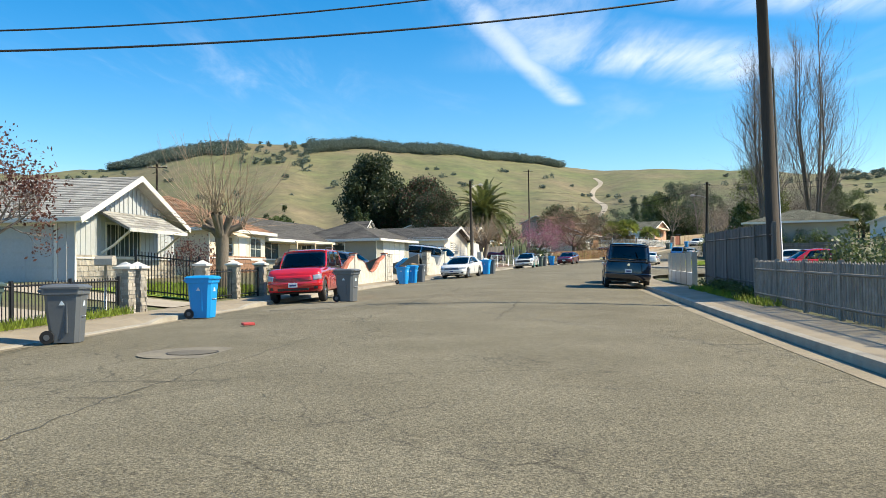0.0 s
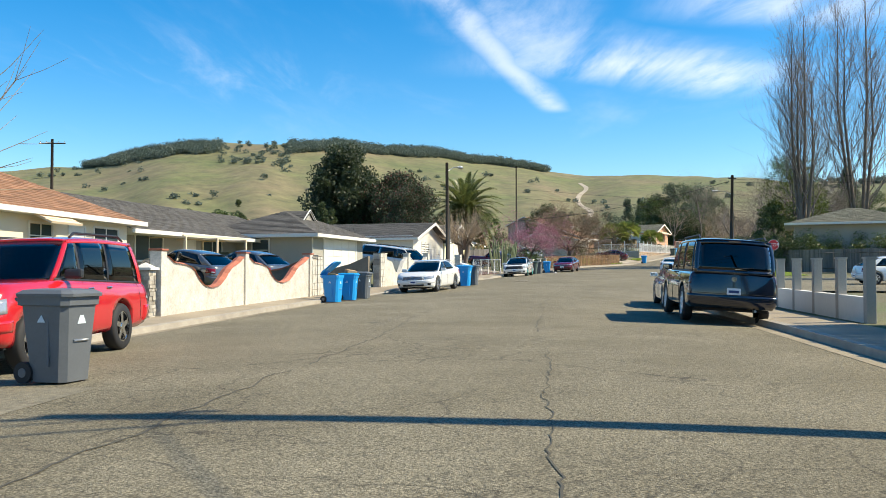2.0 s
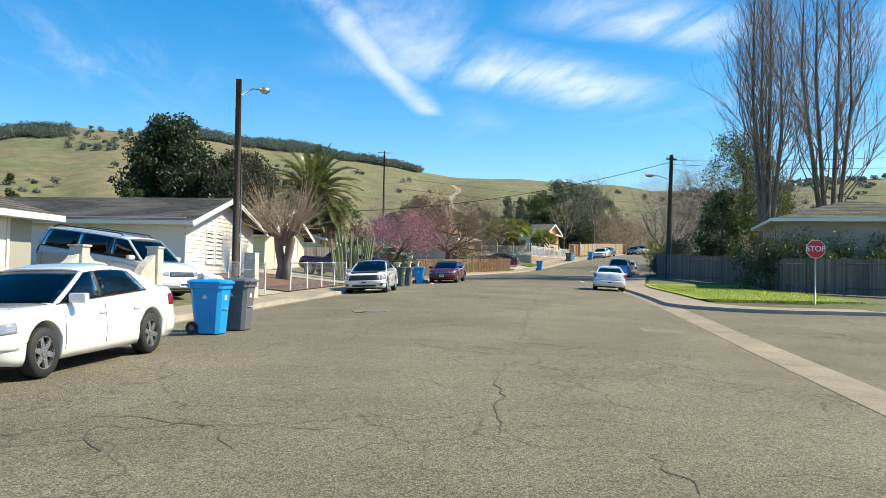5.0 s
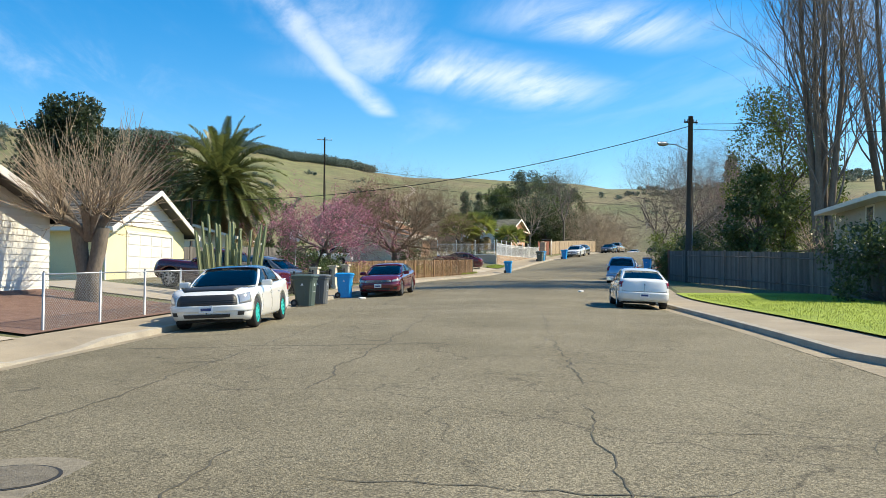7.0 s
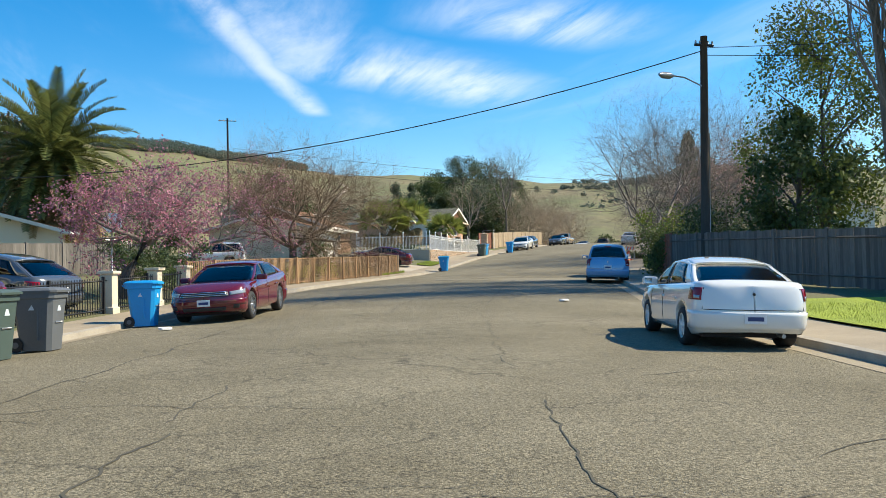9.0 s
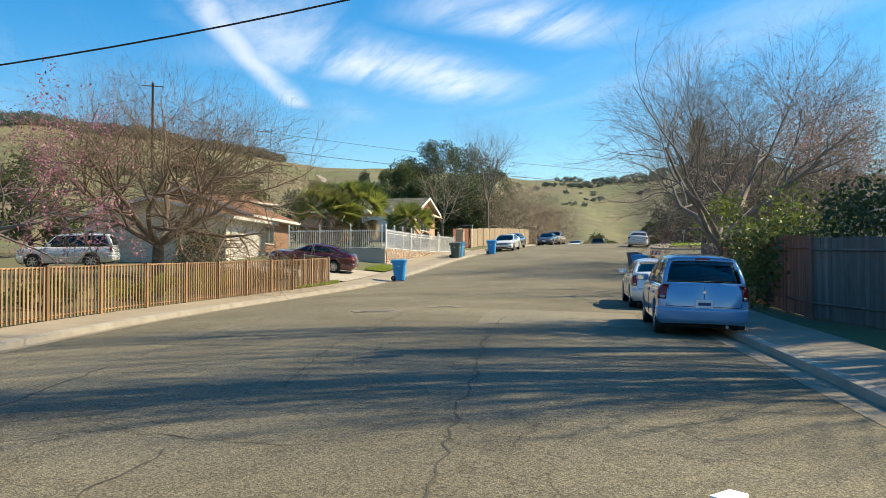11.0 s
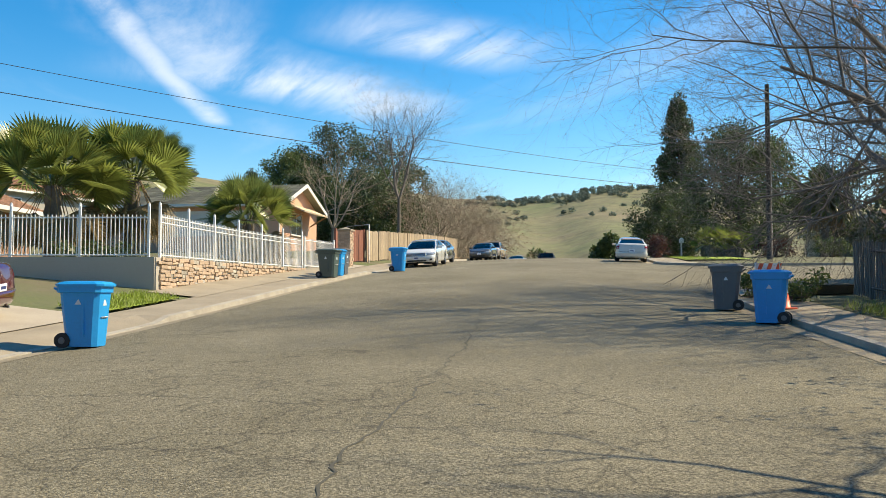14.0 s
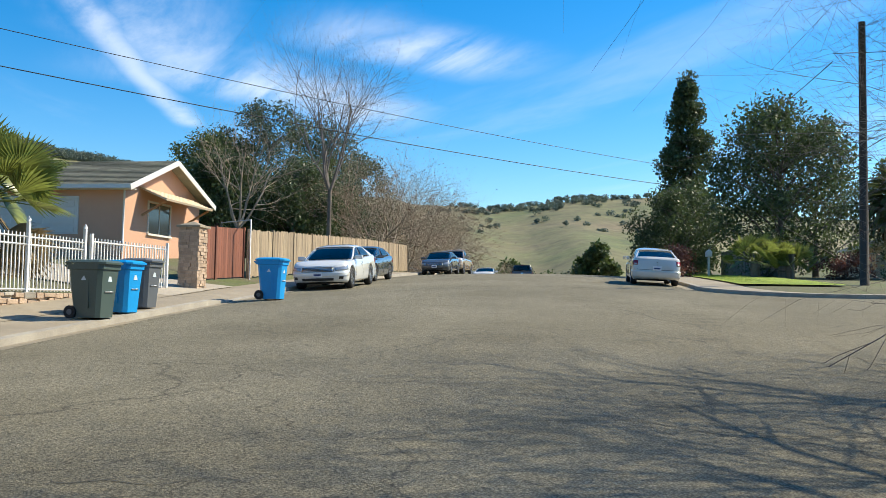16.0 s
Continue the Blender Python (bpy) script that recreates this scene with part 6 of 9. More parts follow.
def house(m, label, w, depth, wall_h, wall, roof, style="gable_front", rise=1.6, over=0.5, trim="white", front=(), near=(), siding="", base=0.5, gutter=True, veneer=None):
    """A house whose street front lies at x = 0, from y = 0 to w, and that goes back to x = -depth. front, near: openings of the street wall and of the end wall at y = 0."""
    ob = thing("house", m, label, "house")
    t = 0.16
    z0, zt = -base, wall_h
    for name, b in (("wall_front", (-t, 0, 0, w)), ("wall_back", (-depth, -depth + t, 0, w)), ("wall_near", (-depth + t, -t, 0, t)), ("wall_far", (-depth + t, -t, w - t, w))):
        part("wall", box_bm(b[0], b[1], b[2], b[3], z0, zt), wall, ob)
    o = over
    if style == "gable_front":
        k = rise / (w / 2)
        e = zt - o * k + 0.06
        r = zt + rise + 0.06
        for ya, yr in ((-o, w / 2), (w + o, w / 2)):
            roof_slope(ob, roof, (o, ya, e), (-depth - o, ya, e), (o, yr, r), (-depth - o, yr, r))
        for x, s in ((-0.02, 1), (-depth + 0.02 + t, -1)):
            part("gable", prism_bm([(0, zt), (w, zt), (w / 2, zt + rise)], "x", x - t, x), wall, ob)
        for ya in (-o, w + o):
            board(ob, "bargeboard", (o + 0.02, ya, e - 0.06), (o + 0.02, w / 2, r - 0.06), 0.22, 0.04, trim, 0.14)
            board(ob, "fascia", (o, ya, e - 0.12), (-depth - o, ya, e - 0.12), 0.16, 0.04, trim)
        part("soffit", box_bm(-depth - o, o - 0.02, -o + 0.02, 0, e - 0.13, e - 0.10), trim, ob)
        part("soffit", box_bm(-depth - o, o - 0.02, w, w + o - 0.02, e - 0.13, e - 0.10), trim, ob)
    elif style == "gable_side":
        k = rise / (depth / 2)
        e, r = zt - o * k + 0.06, zt + rise + 0.06
        for xa in (o, -depth - o):
            roof_slope(ob, roof, (xa, -o, e), (xa, w + o, e), (-depth / 2, -o, r), (-depth / 2, w + o, r))
            for y in (-o - 0.02, w + o + 0.02):
                board(ob, "bargeboard", (xa, y, e - 0.06), (-depth / 2, y, r - 0.06), 0.2, 0.04, trim, 0.13)
        for y in (0, w - t):
            part("gable", prism_bm([(-depth, zt), (0, zt), (-depth / 2, zt + rise)], "y", y, y + t), wall, ob)
        board(ob, "fascia", (o, -o, e - 0.14), (o, w + o, e - 0.14), 0.18, 0.04, trim)
        part("soffit", box_bm(0, o - 0.02, -o + 0.02, w + o - 0.02, e - 0.13, e - 0.10), trim, ob)
    else:
        k = rise / (min(w, depth) / 2)
        e, r = zt - o * k + 0.06, zt + rise + 0.06
        h = min(w, depth) / 2
        if w >= depth:
            ra, rb = (-depth / 2, h, r), (-depth / 2, w - h, r)
        else:
            ra, rb = (-h, w / 2, r), (-depth + h, w / 2, r)
        if w >= depth:
            for xa in (o, -depth - o):
                roof_slope(ob, roof, (xa, -o, e), (xa, w + o, e), ra, rb)
            roof_slope(ob, roof, (o, -o, e), (-depth - o, -o, e), ra, ra)
            roof_slope(ob, roof, (o, w + o, e), (-depth - o, w + o, e), rb, rb)
        else:
            for ya in (-o, w + o):
                roof_slope(ob, roof, (o, ya, e), (-depth - o, ya, e), ra, rb)
            roof_slope(ob, roof, (o, -o, e), (o, w + o, e), ra, ra)
            roof_slope(ob, roof, (-depth - o, -o, e), (-depth - o, w + o, e), rb, rb)
        for a, b in (((o, -o), (o, w + o)), ((o, -o), (-depth - o, -o)), ((o, w + o), (-depth - o, w + o))):
            board(ob, "fascia", (*a, e - 0.14), (*b, e - 0.14), 0.18, 0.04, trim)
        part("soffit", box_bm(-depth - o + 0.02, o - 0.02, -o + 0.02, w + o - 0.02, e - 0.13, e - 0.10), trim, ob)
    if gutter:
        ye = {"gable_front": -0.06}.get(style, -0.06)
        part("downpipe", tube_bm([(0.06, ye, zt - 0.1), (0.06, ye, 0.0)], 0.04, 8), trim, ob)

    def on_front(a, out, z):
        return (out, a, z)

    def on_near(a, out, z):
        return (a, -out, z)
    for f in front:
        opening(ob, on_front, *f)
    for f in near:
        opening(ob, on_near, *f)
    if siding == "battens":
        for y in np.arange(0.02, w, 0.36):
            zz = zt + rise * (1 - abs(2 * y / w - 1)) - 0.12 if style == "gable_front" else zt
            part("batten", box_bm(0.0, 0.022, y - 0.02, y + 0.02, 0.85 if veneer else 0, zz), wall, ob)
        for x in np.arange(-depth + 0.3, 0, 0.36):
            part("batten", box_bm(x - 0.02, x + 0.02, -0.022, 0.0, 0, zt - 0.05), wall, ob)
    if siding == "lap":
        for z in np.arange(0.0, zt + (rise if style == "gable_front" else 0), 0.19):
            half_ = w / 2 if z < zt else w / 2 * (1 - (z + 0.19 - zt) / rise)
            if half_ < 0.1:
                continue
            part("lap_board", prism_bm([(0.0, z), (0.028, z), (0.006, z + 0.185), (0.0, z + 0.185)], "y", w / 2 - half_, w / 2 + half_), wall, ob)
        for z in np.arange(0.0, zt, 0.19):
            part("lap_board", prism_bm([(0.0, z), (-0.028, z), (-0.006, z + 0.185), (0.0, z + 0.185)], "x", -depth, 0.0), wall, ob)
    if veneer:
        rnd = random.Random(5)
        z = -0.25
        while z < 0.85:
            hh = 0.21
            y = 0.0
            while y < w - 0.05:
                l = min(rnd.uniform(0.28, 0.62), w - y)
                part("stone", box_bm(0.0, 0.05 + rnd.uniform(0, 0.025), y + 0.008, y + l - 0.008, z + 0.008, z + hh - 0.008, 0.012), veneer, ob)
                y += l
            z += hh
        part("ledge", box_bm(0.0, 0.10, 0, w, 0.85, 0.91, 0.01), trim, ob)
    return ob


def lot_pose(s, d, turn=0.0, dz=0.0, flip=False):
    x, y = at_sd(s, d)
    return pose(float(x), float(y), ground_sd(s, d) + dz, 0, 0, heading(s) + turn + (180 if flip else 0))


A = house(lot_pose(29.6, -14.5), "grey board-and-batten bungalow with stone base and gabled porch", 8.2, 10, 2.5, "grey_wall", "shingle_grey", "gable_front", rise=1.75, over=0.55,
          front=[(2.2, 4.9, 0.95, 2.25, "window", "white", (3, 1))], near=[(-5.2, -0.8, 0.0, 2.1, "garage", "grey_wall")], siding="battens", veneer="stone")
# its window canopy on two brackets
roof_slope(A, "shingle_grey", (1.35, 1.5, 2.02), (1.35, 6.6, 2.02), (0.05, 1.5, 2.75), (0.05, 6.6, 2.75), 0.08)
board(A, "canopy_fascia", (1.37, 1.5, 1.90), (1.37, 6.6, 1.90), 0.14, 0.04, "white")
for y in (1.8, 6.3):
    part("bracket", tube_bm([(0.04, y, 1.1), (0.5, y, 1.35), (1.25, y, 1.95)], 0.05, 6), "white", A)
B = house(lot_pose(43.2, -15.2), "cream stucco house with a brown hipped roof", 8.6, 9, 2.65, "cream", "shingle_brown", "hip", rise=1.9, over=0.6,
          front=[(1.9, 3.2, 0.8, 2.05, "window", "white", (2, 3)), (4.3, 5.3, 0.0, 2.05, "door", "white"), (6.0, 7.8, 0.85, 2.1, "window", "white", (2, 2))], near=[(-5.5, -3.2, 0.9, 2.0, "window", "white", (2, 1))], veneer="brick")
roof_slope(B, "awning", (1.0, 1.6, 2.05), (1.0, 3.5, 2.05), (0.03, 1.6, 2.5), (0.03, 3.5, 2.5), 0.05)
C = house(lot_pose(52.0, -17.0), "taupe ranch house with a dark low roof", 17.5, 8.5, 2.5, "taupe", "shingle_dark", "gable_side", rise=1.45, over=1.5,
          front=[(1.0, 3.2, 0.8, 2.0, "window", "white", (2, 1)), (5.2, 6.2, 0.0, 2.05, "door", "white"), (7.0, 9.0, 0.8, 2.0, "window", "white", (2, 1))], near=[(-5.5, -3.0, 0.9, 2.0, "window", "white", (2, 1))])
C2 = house(lot_pose(62.0, -12.7), "taupe garage wing with a white door under a dark hipped roof", 7.6, 6.5, 2.45, "taupe", "shingle_dark", "hip", rise=1.30, over=0.65,
           front=[(1.6, 6.4, 0.0, 2.12, "garage", "white")], near=[(-3.6, -2.6, 0.85, 2.0, "window", "white", (1, 2))])
part("gablet", prism_bm([(2.6, 2.85), (5.0, 2.85), (3.8, 3.75)], "x", -2.6, -1.95), "taupe", C2)
for a, b in (((2.4, 2.82), (3.8, 3.86)), ((5.2, 2.82), (3.8, 3.86))):
    board(C2, "bargeboard", (-1.85, *a), (-1.85, *b), 0.16, 0.05, "white", 0.08)
    roof_slope(C2, "shingle_dark", (-1.8, a[0], a[1]), (-3.6, a[0], a[1]), (-1.8, b[0], b[1]), (-3.6, b[0], b[1]), 0.05)
# an open frame of posts and beams over the ranch house's yard
ob = thing("pergola", pose(-7.5, 61.5, ground(-7.5, 61.5), 0, 0, heading(60.0) - 5), "thin tan frame of posts and beams before the ranch house", "pergola")
for x_ in (0.0, -2.6):
    for y_ in (0.0, -2.4, -4.8):
        part("post", box_bm(x_ - 0.04, x_ + 0.04, y_ - 0.04, y_ + 0.04, -0.3, 1.72, 0.006), "awning", ob)
    part("beam", box_bm(x_ - 0.035, x_ + 0.035, -5.0, 0.2, 1.72, 1.80, 0.006), "awning", ob)
for y_ in (0.0, -2.4, -4.8):
    part("crossbeam", box_bm(-2.56, -0.04, y_ - 0.03, y_ + 0.03, 1.66, 1.72), "awning", ob)
D = house(lot_pose(81.2, -13.3, dz=0.05), "white lap-sided house with a dark gabled roof", 8.4, 11, 2.35, "white", "shingle_dark", "gable_front", rise=1.25, over=0.6,
          front=[(2.3, 3.1, 0.55, 2.0, "window", "white", (1, 2)), (3.4, 4.2, 0.55, 2.0, "window", "white", (1, 2))], near=[(-9.2, -3.8, 0.0, 2.1, "garage", "white")], siding="lap")
E = house(lot_pose(97.8, -15.6, dz=-0.1), "pale yellow house with a grey gabled roof and white garage door", 8.2, 11, 2.4, "yellow", "shingle_dark", "gable_front", rise=1.7, over=0.6,
          front=[(2.0, 6.6, 0.0, 2.1, "garage", "white")], near=[(-4.6, -3.0, 0.9, 2.0, "window", "white", (2, 1))], siding="")
for z in np.arange(2.45, 4.0, 0.2):
    k = 4.1 * (1 - (z + 0.2 - 2.4) / 1.7)
    if k > 0.2:
        part("lap_board", prism_bm([(0.0, z), (0.028, z), (0.006, z + 0.195), (0.0, z + 0.195)], "y", 4.1 - k, 4.1 + k), "white", E)
F = house(lot_pose(124.0, -24.0, 20), "low beige house with a dark brown roof behind a fence", 14, 9, 2.5, "cream", "shingle_brown", "gable_side", rise=1.3, over=0.7,
          front=[(2.0, 4.0, 0.9, 2.0, "window", "white", (2, 1)), (8.0, 10.0, 0.9, 2.0, "window", "white", (2, 1))])
G = house(lot_pose(146.9, -17.9, 4), "cream house with a white garage door and low brown roof", 7.2, 9, 2.75, "cream", "shingle_brown", "gable_side", rise=1.1, over=0.7,
          front=[(0.9, 5.9, 0.0, 2.35, "garage", "white")])
G2 = house(lot_pose(154.6, -20.0, 4), "brown brick house wing with an orange door", 9.5, 9, 2.9, "brick", "shingle_brown", "gable_side", rise=1.8, over=0.7,
           front=[(0.3, 1.25, 0.0, 2.1, "door", "door_orange"), (3.5, 5.5, 0.9, 2.1, "window", "white", (2, 1))])
H_ = house(lot_pose(177.2, -15.2, 0, 0.25), "salmon stucco house with an olive gabled roof", 6.9, 12, 2.75, "orange", "shingle_green", "gable_front", rise=1.35, over=0.55,
           front=[(2.0, 3.9, 0.9, 2.2, "window", "white", (2, 1))], near=[(-7.5, -2.0, 0.7, 2.1, "garage", "white")])
roof_slope(H_, "awning", (1.2, 1.2, 2.25), (1.2, 5.7, 2.25), (0.04, 1.2, 2.75), (0.04, 5.7, 2.75), 0.06)
for y in (1.4, 5.5):
    part("bracket", tube_bm([(0.04, y, 1.6), (1.1, y, 2.2)], 0.05, 6), "fence_brown", H_)
I_ = house(lot_pose(108.2, 16.0, 0, 0.9, True), "pale green house with a low olive roof behind a board fence", 8.6, 9.6, 3.0, "taupe", "shingle_green", "hip", rise=1.25, over=0.8,
           front=[(5.0, 6.0, 1.2, 2.6, "window", "white", (1, 2))])
J_ = house(lot_pose(214.0, 22.0, 0, 0, True), "pale stucco corner house behind trees", 12, 9, 2.7, "cream", "shingle_grey", "gable_side", rise=1.5, over=0.6,
           front=[(5.0, 7.0, 0.9, 2.0, "window", "white", (2, 1))])
K_ = house(lot_pose(201.0, 23.0, 0, 0, True), "white bungalow on the side street behind an iron fence", 12, 9, 2.6, "white", "shingle_grey", "gable_side", rise=1.5, over=0.6,
           front=[(2.0, 4.0, 0.9, 2.0, "window", "white", (2, 1)), (7.0, 8.0, 0.0, 2.05, "door", "white")])
far_house = house(lot_pose(150.0, -46.0, 10, 2.5), "distant tan house among trees", 12, 9, 2.7, "taupe", "shingle_brown", "gable_side", rise=1.6, over=0.5, front=[(2, 4, 0.9, 2.0, "window", "white", (2, 1))])
for (s, d, tn, dz) in ((95.0, -45.0, 5, 1.5), (185.0, -42.0, -10, 2.5), (70.0, -42.0, 8, 1.0), (45.0, -40.0, 0, 0.6), (240.0, -16.0, 0, 0.5), (262.0, -18.0, 4, 0.5), (285.0, 16.0, 184, 0.5), (255.0, 18.0, 180, 0.0), (120.0, -60.0, 8, 3.0), (300.0, -20, 0, 0)):
    copy_thing(far_house, lot_pose(s, d, tn, dz))

# ---- fences, walls, poles ----
def sd_line(points, step):
    """Even stations along a line in (s, d), as plan places with the ground's height and the heading of the line."""
    p = np.array(points, float)
    xy = np.array([at_sd(*q) for q in p])
    c = np.concatenate([[0], np.cumsum(np.hypot(*np.diff(xy, axis=0).T))])
    n = max(1, int(round(c[-1] / step)))
    out = []
    for k in range(n + 1):
        u = c[-1] * k / n
        s, d = np.interp(u, c, p[:, 0]), np.interp(u, c, p[:, 1])
        x, y = at_sd(s, d)
        i = min(len(c) - 2, int(np.searchsorted(c, u, "right")) - 1)
        t = xy[i + 1] - xy[i]
        out.append((float(x), float(y), ground_sd(s, d), math.degrees(math.atan2(t[1], t[0])), u))
    return out


def fence(label, points, kind, h, mat, pitch=0.14, board_w=0.12, posts=2.4, rails=(0.25, 0.8), thick=0.02, cap=None, top_shape="flat", level=None, group="", lift=0.02, post_mat=None, post_h=None, jitter=0.0):
    """A fence along a line in (s, d): posts, rails and boards, all separate pieces on shared meshes."""
    st = sd_line(points, pitch)
    ob = thing("fence", pose(st[0][0], st[0][1], st[0][2]), label, "fence", group)
    inv = ob.matrix_world.inverted()
    rnd = random.Random(len(st))
    if top_shape == "point":
        o = [(-board_w / 2, 0.0), (board_w / 2, 0.0), (board_w / 2, h - lift - board_w * 0.6), (0, h - lift), (-board_w / 2, h - lift - board_w * 0.6)]
        bm = prism_bm(o, "y", -thick / 2, thick / 2)
    elif kind == "bars":
        bm = box_bm(-board_w / 2, board_w / 2, -board_w / 2, board_w / 2, 0, h - lift)
    else:
        bm = box_bm(-board_w / 2, board_w / 2, -thick / 2, thick / 2, 0, h - lift)
    me = bpy.data.meshes.new("board")
    bm.to_mesh(me)
    bm.free()
    me.materials.append(MAT[mat])
    name = {"bars": "bar", "picket": "picket", "board": "board", "slat": "slat"}.get(kind, "board")
    for x, y, z, a, u in st:
        o = new(name, me)
        o.parent = ob
        zz = (level if level is not None else z) + lift + rnd.uniform(-jitter, jitter)
        o.matrix_local = inv @ pose(x, y, zz, 0, rnd.uniform(-1, 1) * jitter * 30, a)
    ps = sd_line(points, posts)
    ph = post_h or h + 0.04
    for x, y, z, a, u in ps:
        q = 0.05 if kind != "bars" else 0.035
        bm = box_bm(-q, q, -q, q, -0.3, ph, 0.008)
        o = part("post", bm, post_mat or mat, ob)
        o.matrix_local = inv @ pose(x, y, (level if level is not None else z), 0, 0, a)
        if cap:
            c = part("finial", tube_bm([(0, 0, ph), (0, 0, ph + 0.05), (0, 0, ph + 0.12)], [0.045, 0.05, 0.008], 8), cap, o)
    for (x0, y0, z0, a, u0), (x1, y1, z1, _, u1) in zip(ps, ps[1:]):
        for r in rails:
            za, zb = (level, level) if level is not None else (z0, z1)
            off = 0.03 if kind not in ("bars",) else 0.0
            bm = bmesh.new()
            ox, oy = -math.sin(radians(a)) * off, math.cos(radians(a)) * off
            add_tube(bm, [(x0 + ox, y0 + oy, za + r * h), (x1 + ox, y1 + oy, zb + r * h)], 0.028 if kind != "bars" else 0.022, 4)
            bmesh.ops.transform(bm, matrix=inv, verts=bm.verts)
            part("rail", bm, post_mat or mat, ob)
    return ob


def stone_pillar(s, d, h, w, label, mat="stone", cap="white", core="mortar", seed=1):
    m = lot_pose(s, d)
    ob = thing("stone_pillar", m, label, "pillar", "garden pillars")
    part("core", box_bm(-w / 2 + 0.03, w / 2 - 0.03, -w / 2 + 0.03, w / 2 - 0.03, -0.2, h), core, ob)
    rnd = random.Random(seed)
    z = -0.05
    while z < h - 0.05:
        hh = rnd.uniform(0.07, 0.12)
        for side in range(4):
            y = -w / 2
            while y < w / 2 - 0.02:
                l = min(rnd.uniform(0.12, 0.26), w / 2 - y)
                o = w / 2 + rnd.uniform(-0.015, 0.025)
                b = (w / 2 - 0.05, o, y + 0.004, y + l - 0.004)
                if side % 2:
                    bx = (b[2], b[3], b[0], b[1]) if side == 1 else (b[2], b[3], -b[1], -b[0])
                else:
                    bx = b if side == 0 else (-b[1], -b[0], b[2], b[3])
                part("stone", box_bm(*bx, z + 0.004, z + hh - 0.004), mat, ob)
                y += l
        z += hh
    bm = box_bm(-w / 2 - 0.07, w / 2 + 0.07, -w / 2 - 0.07, w / 2 + 0.07, h, h + 0.07, 0.01)
    part("cap", bm, cap, ob)
    bm = bmesh.new()
    vs = [bm.verts.new((x * (w / 2 + 0.02), y * (w / 2 + 0.02), h + 0.07)) for x, y in ((-1, -1), (1, -1), (1, 1), (-1, 1))]
    t = bm.verts.new((0, 0, h + 0.20))
    for i in range(4):
        bm.faces.new((vs[i], vs[(i + 1) % 4], t))
    part("cap_peak", bm, cap, ob)
    return ob


for k, (s, d) in enumerate([(15.5, -8.2), (21.7, -8.25), (22.35, -8.25), (27.2, -8.5), (29.7, -8.4), (32.2, -8.3), (36.8, -8.2), (38.95, -8.05)]):
    stone_pillar(s, d, 1.18, 0.36, "stacked pale stone gate pillar with a white cap", seed=k)
fence("low black iron garden fence", [(8.0, -8.3), (21.4, -8.3)], "bars", 0.95, "iron", 0.13, 0.018, 2.2, (0.12, 0.92))
fence("black iron garden fence between stone pillars", [(27.4, -8.45), (36.6, -8.25)], "bars", 1.05, "iron", 0.13, 0.018, 2.4, (0.12, 0.92))
fence("black iron railing beside the scalloped wall", [(37.1, -8.2), (38.7, -8.1)], "bars", 1.05, "iron", 0.13, 0.018, 1.6, (0.12, 0.92))
fence("tall black iron gate standing open", [(27.2, -8.6), (27.5, -11.0)], "bars", 1.45, "iron", 0.12, 0.022, 2.3, (0.1, 0.9))


def scalloped_wall(label, stations, d, h, dip, m_wall, tile, dz=0.0, dips=1):
    """A garden wall whose top sweeps down between posts, capped with tiles."""
    s0 = stations[0]
    x0, y0 = at_sd(s0, d)
    ob = thing("garden_wall", pose(float(x0), float(y0), ground_sd(s0, d)), label, "wall")
    inv = ob.matrix_world.inverted()
    t = 0.11
    for a, b in zip(stations, stations[1:]):
        n = 32
        bm = bmesh.new()
        rows, tops = [], []
        for k in range(n + 1):
            s = a + (b - a) * k / n
            u = k / n
            low = float(np.interp(u, (0, 0.06, 0.12, 0.25, 0.33, 0.38, 0.45, 0.55, 0.65, 0.72, 0.77, 0.82, 0.90, 0.95, 1), (0, 0.05, 0.22, 0.28, 0.38, 0.66, 0.90, 1.0, 0.92, 0.70, 0.48, 0.34, 0.22, 0.06, 0)))
            top = h - dip * low
            z = ground_sd(s, d)
            row = []
            for o, zz in ((-t, -0.2), (-t, top), (t, top), (t, -0.2)):
                x, y = at_sd(s, d + o)
                row.append(bm.verts.new(inv @ Vector((float(x), float(y), z + zz))))
            rows.append(row)
            x, y = at_sd(s, d)
            tops.append(inv @ Vector((float(x), float(y), z + top)))
        for p, q in zip(rows, rows[1:]):
            for j in range(3):
                bm.faces.new((p[j], p[j + 1], q[j + 1], q[j]))
        bm.faces.new(rows[0])
        bm.faces.new(rows[-1][::-1])
        bmesh.ops.recalc_face_normals(bm, faces=bm.faces)
        panel = part("panel", bm, m_wall, ob)
        if tile:
            for p, q in zip(tops, tops[1:]):
                bm = bmesh.new()
                v = (q - p)
                if v.length < 0.02:
                    continue
                side = v.cross(Vector((0, 0, 1))).normalized() * (t + 0.05)
                up = side.cross(v).normalized() * 0.05
                if up.z < 0:
                    up = -up
                g = v * 0.03
                vs = [bm.verts.new(c) for c in (p + g - side, p + g + side, q - g + side, q - g - side, p + g + up, q - g + up * 1.25)]
                for f in ((0, 1, 4), (1, 2, 5, 4), (2, 3, 5), (3, 0, 4, 5), (0, 3, 2, 1)):
                    bm.faces.new([vs[i] for i in f])
                part("tile", bm, tile, panel)
    for s in stations:
        x, y = at_sd(s, d + 0.02)
        o = part("post", box_bm(-0.16, 0.16, -0.16, 0.16, -0.3, h + 0.10, 0.02), m_wall, ob)
        o.matrix_local = inv @ pose(float(x), float(y), ground_sd(s, d), 0, 0, heading(s))
        c = part("post_cap", box_bm(-0.19, 0.19, -0.19, 0.19, h + 0.10, h + 0.15, 0.01), tile or m_wall, o)
    return ob


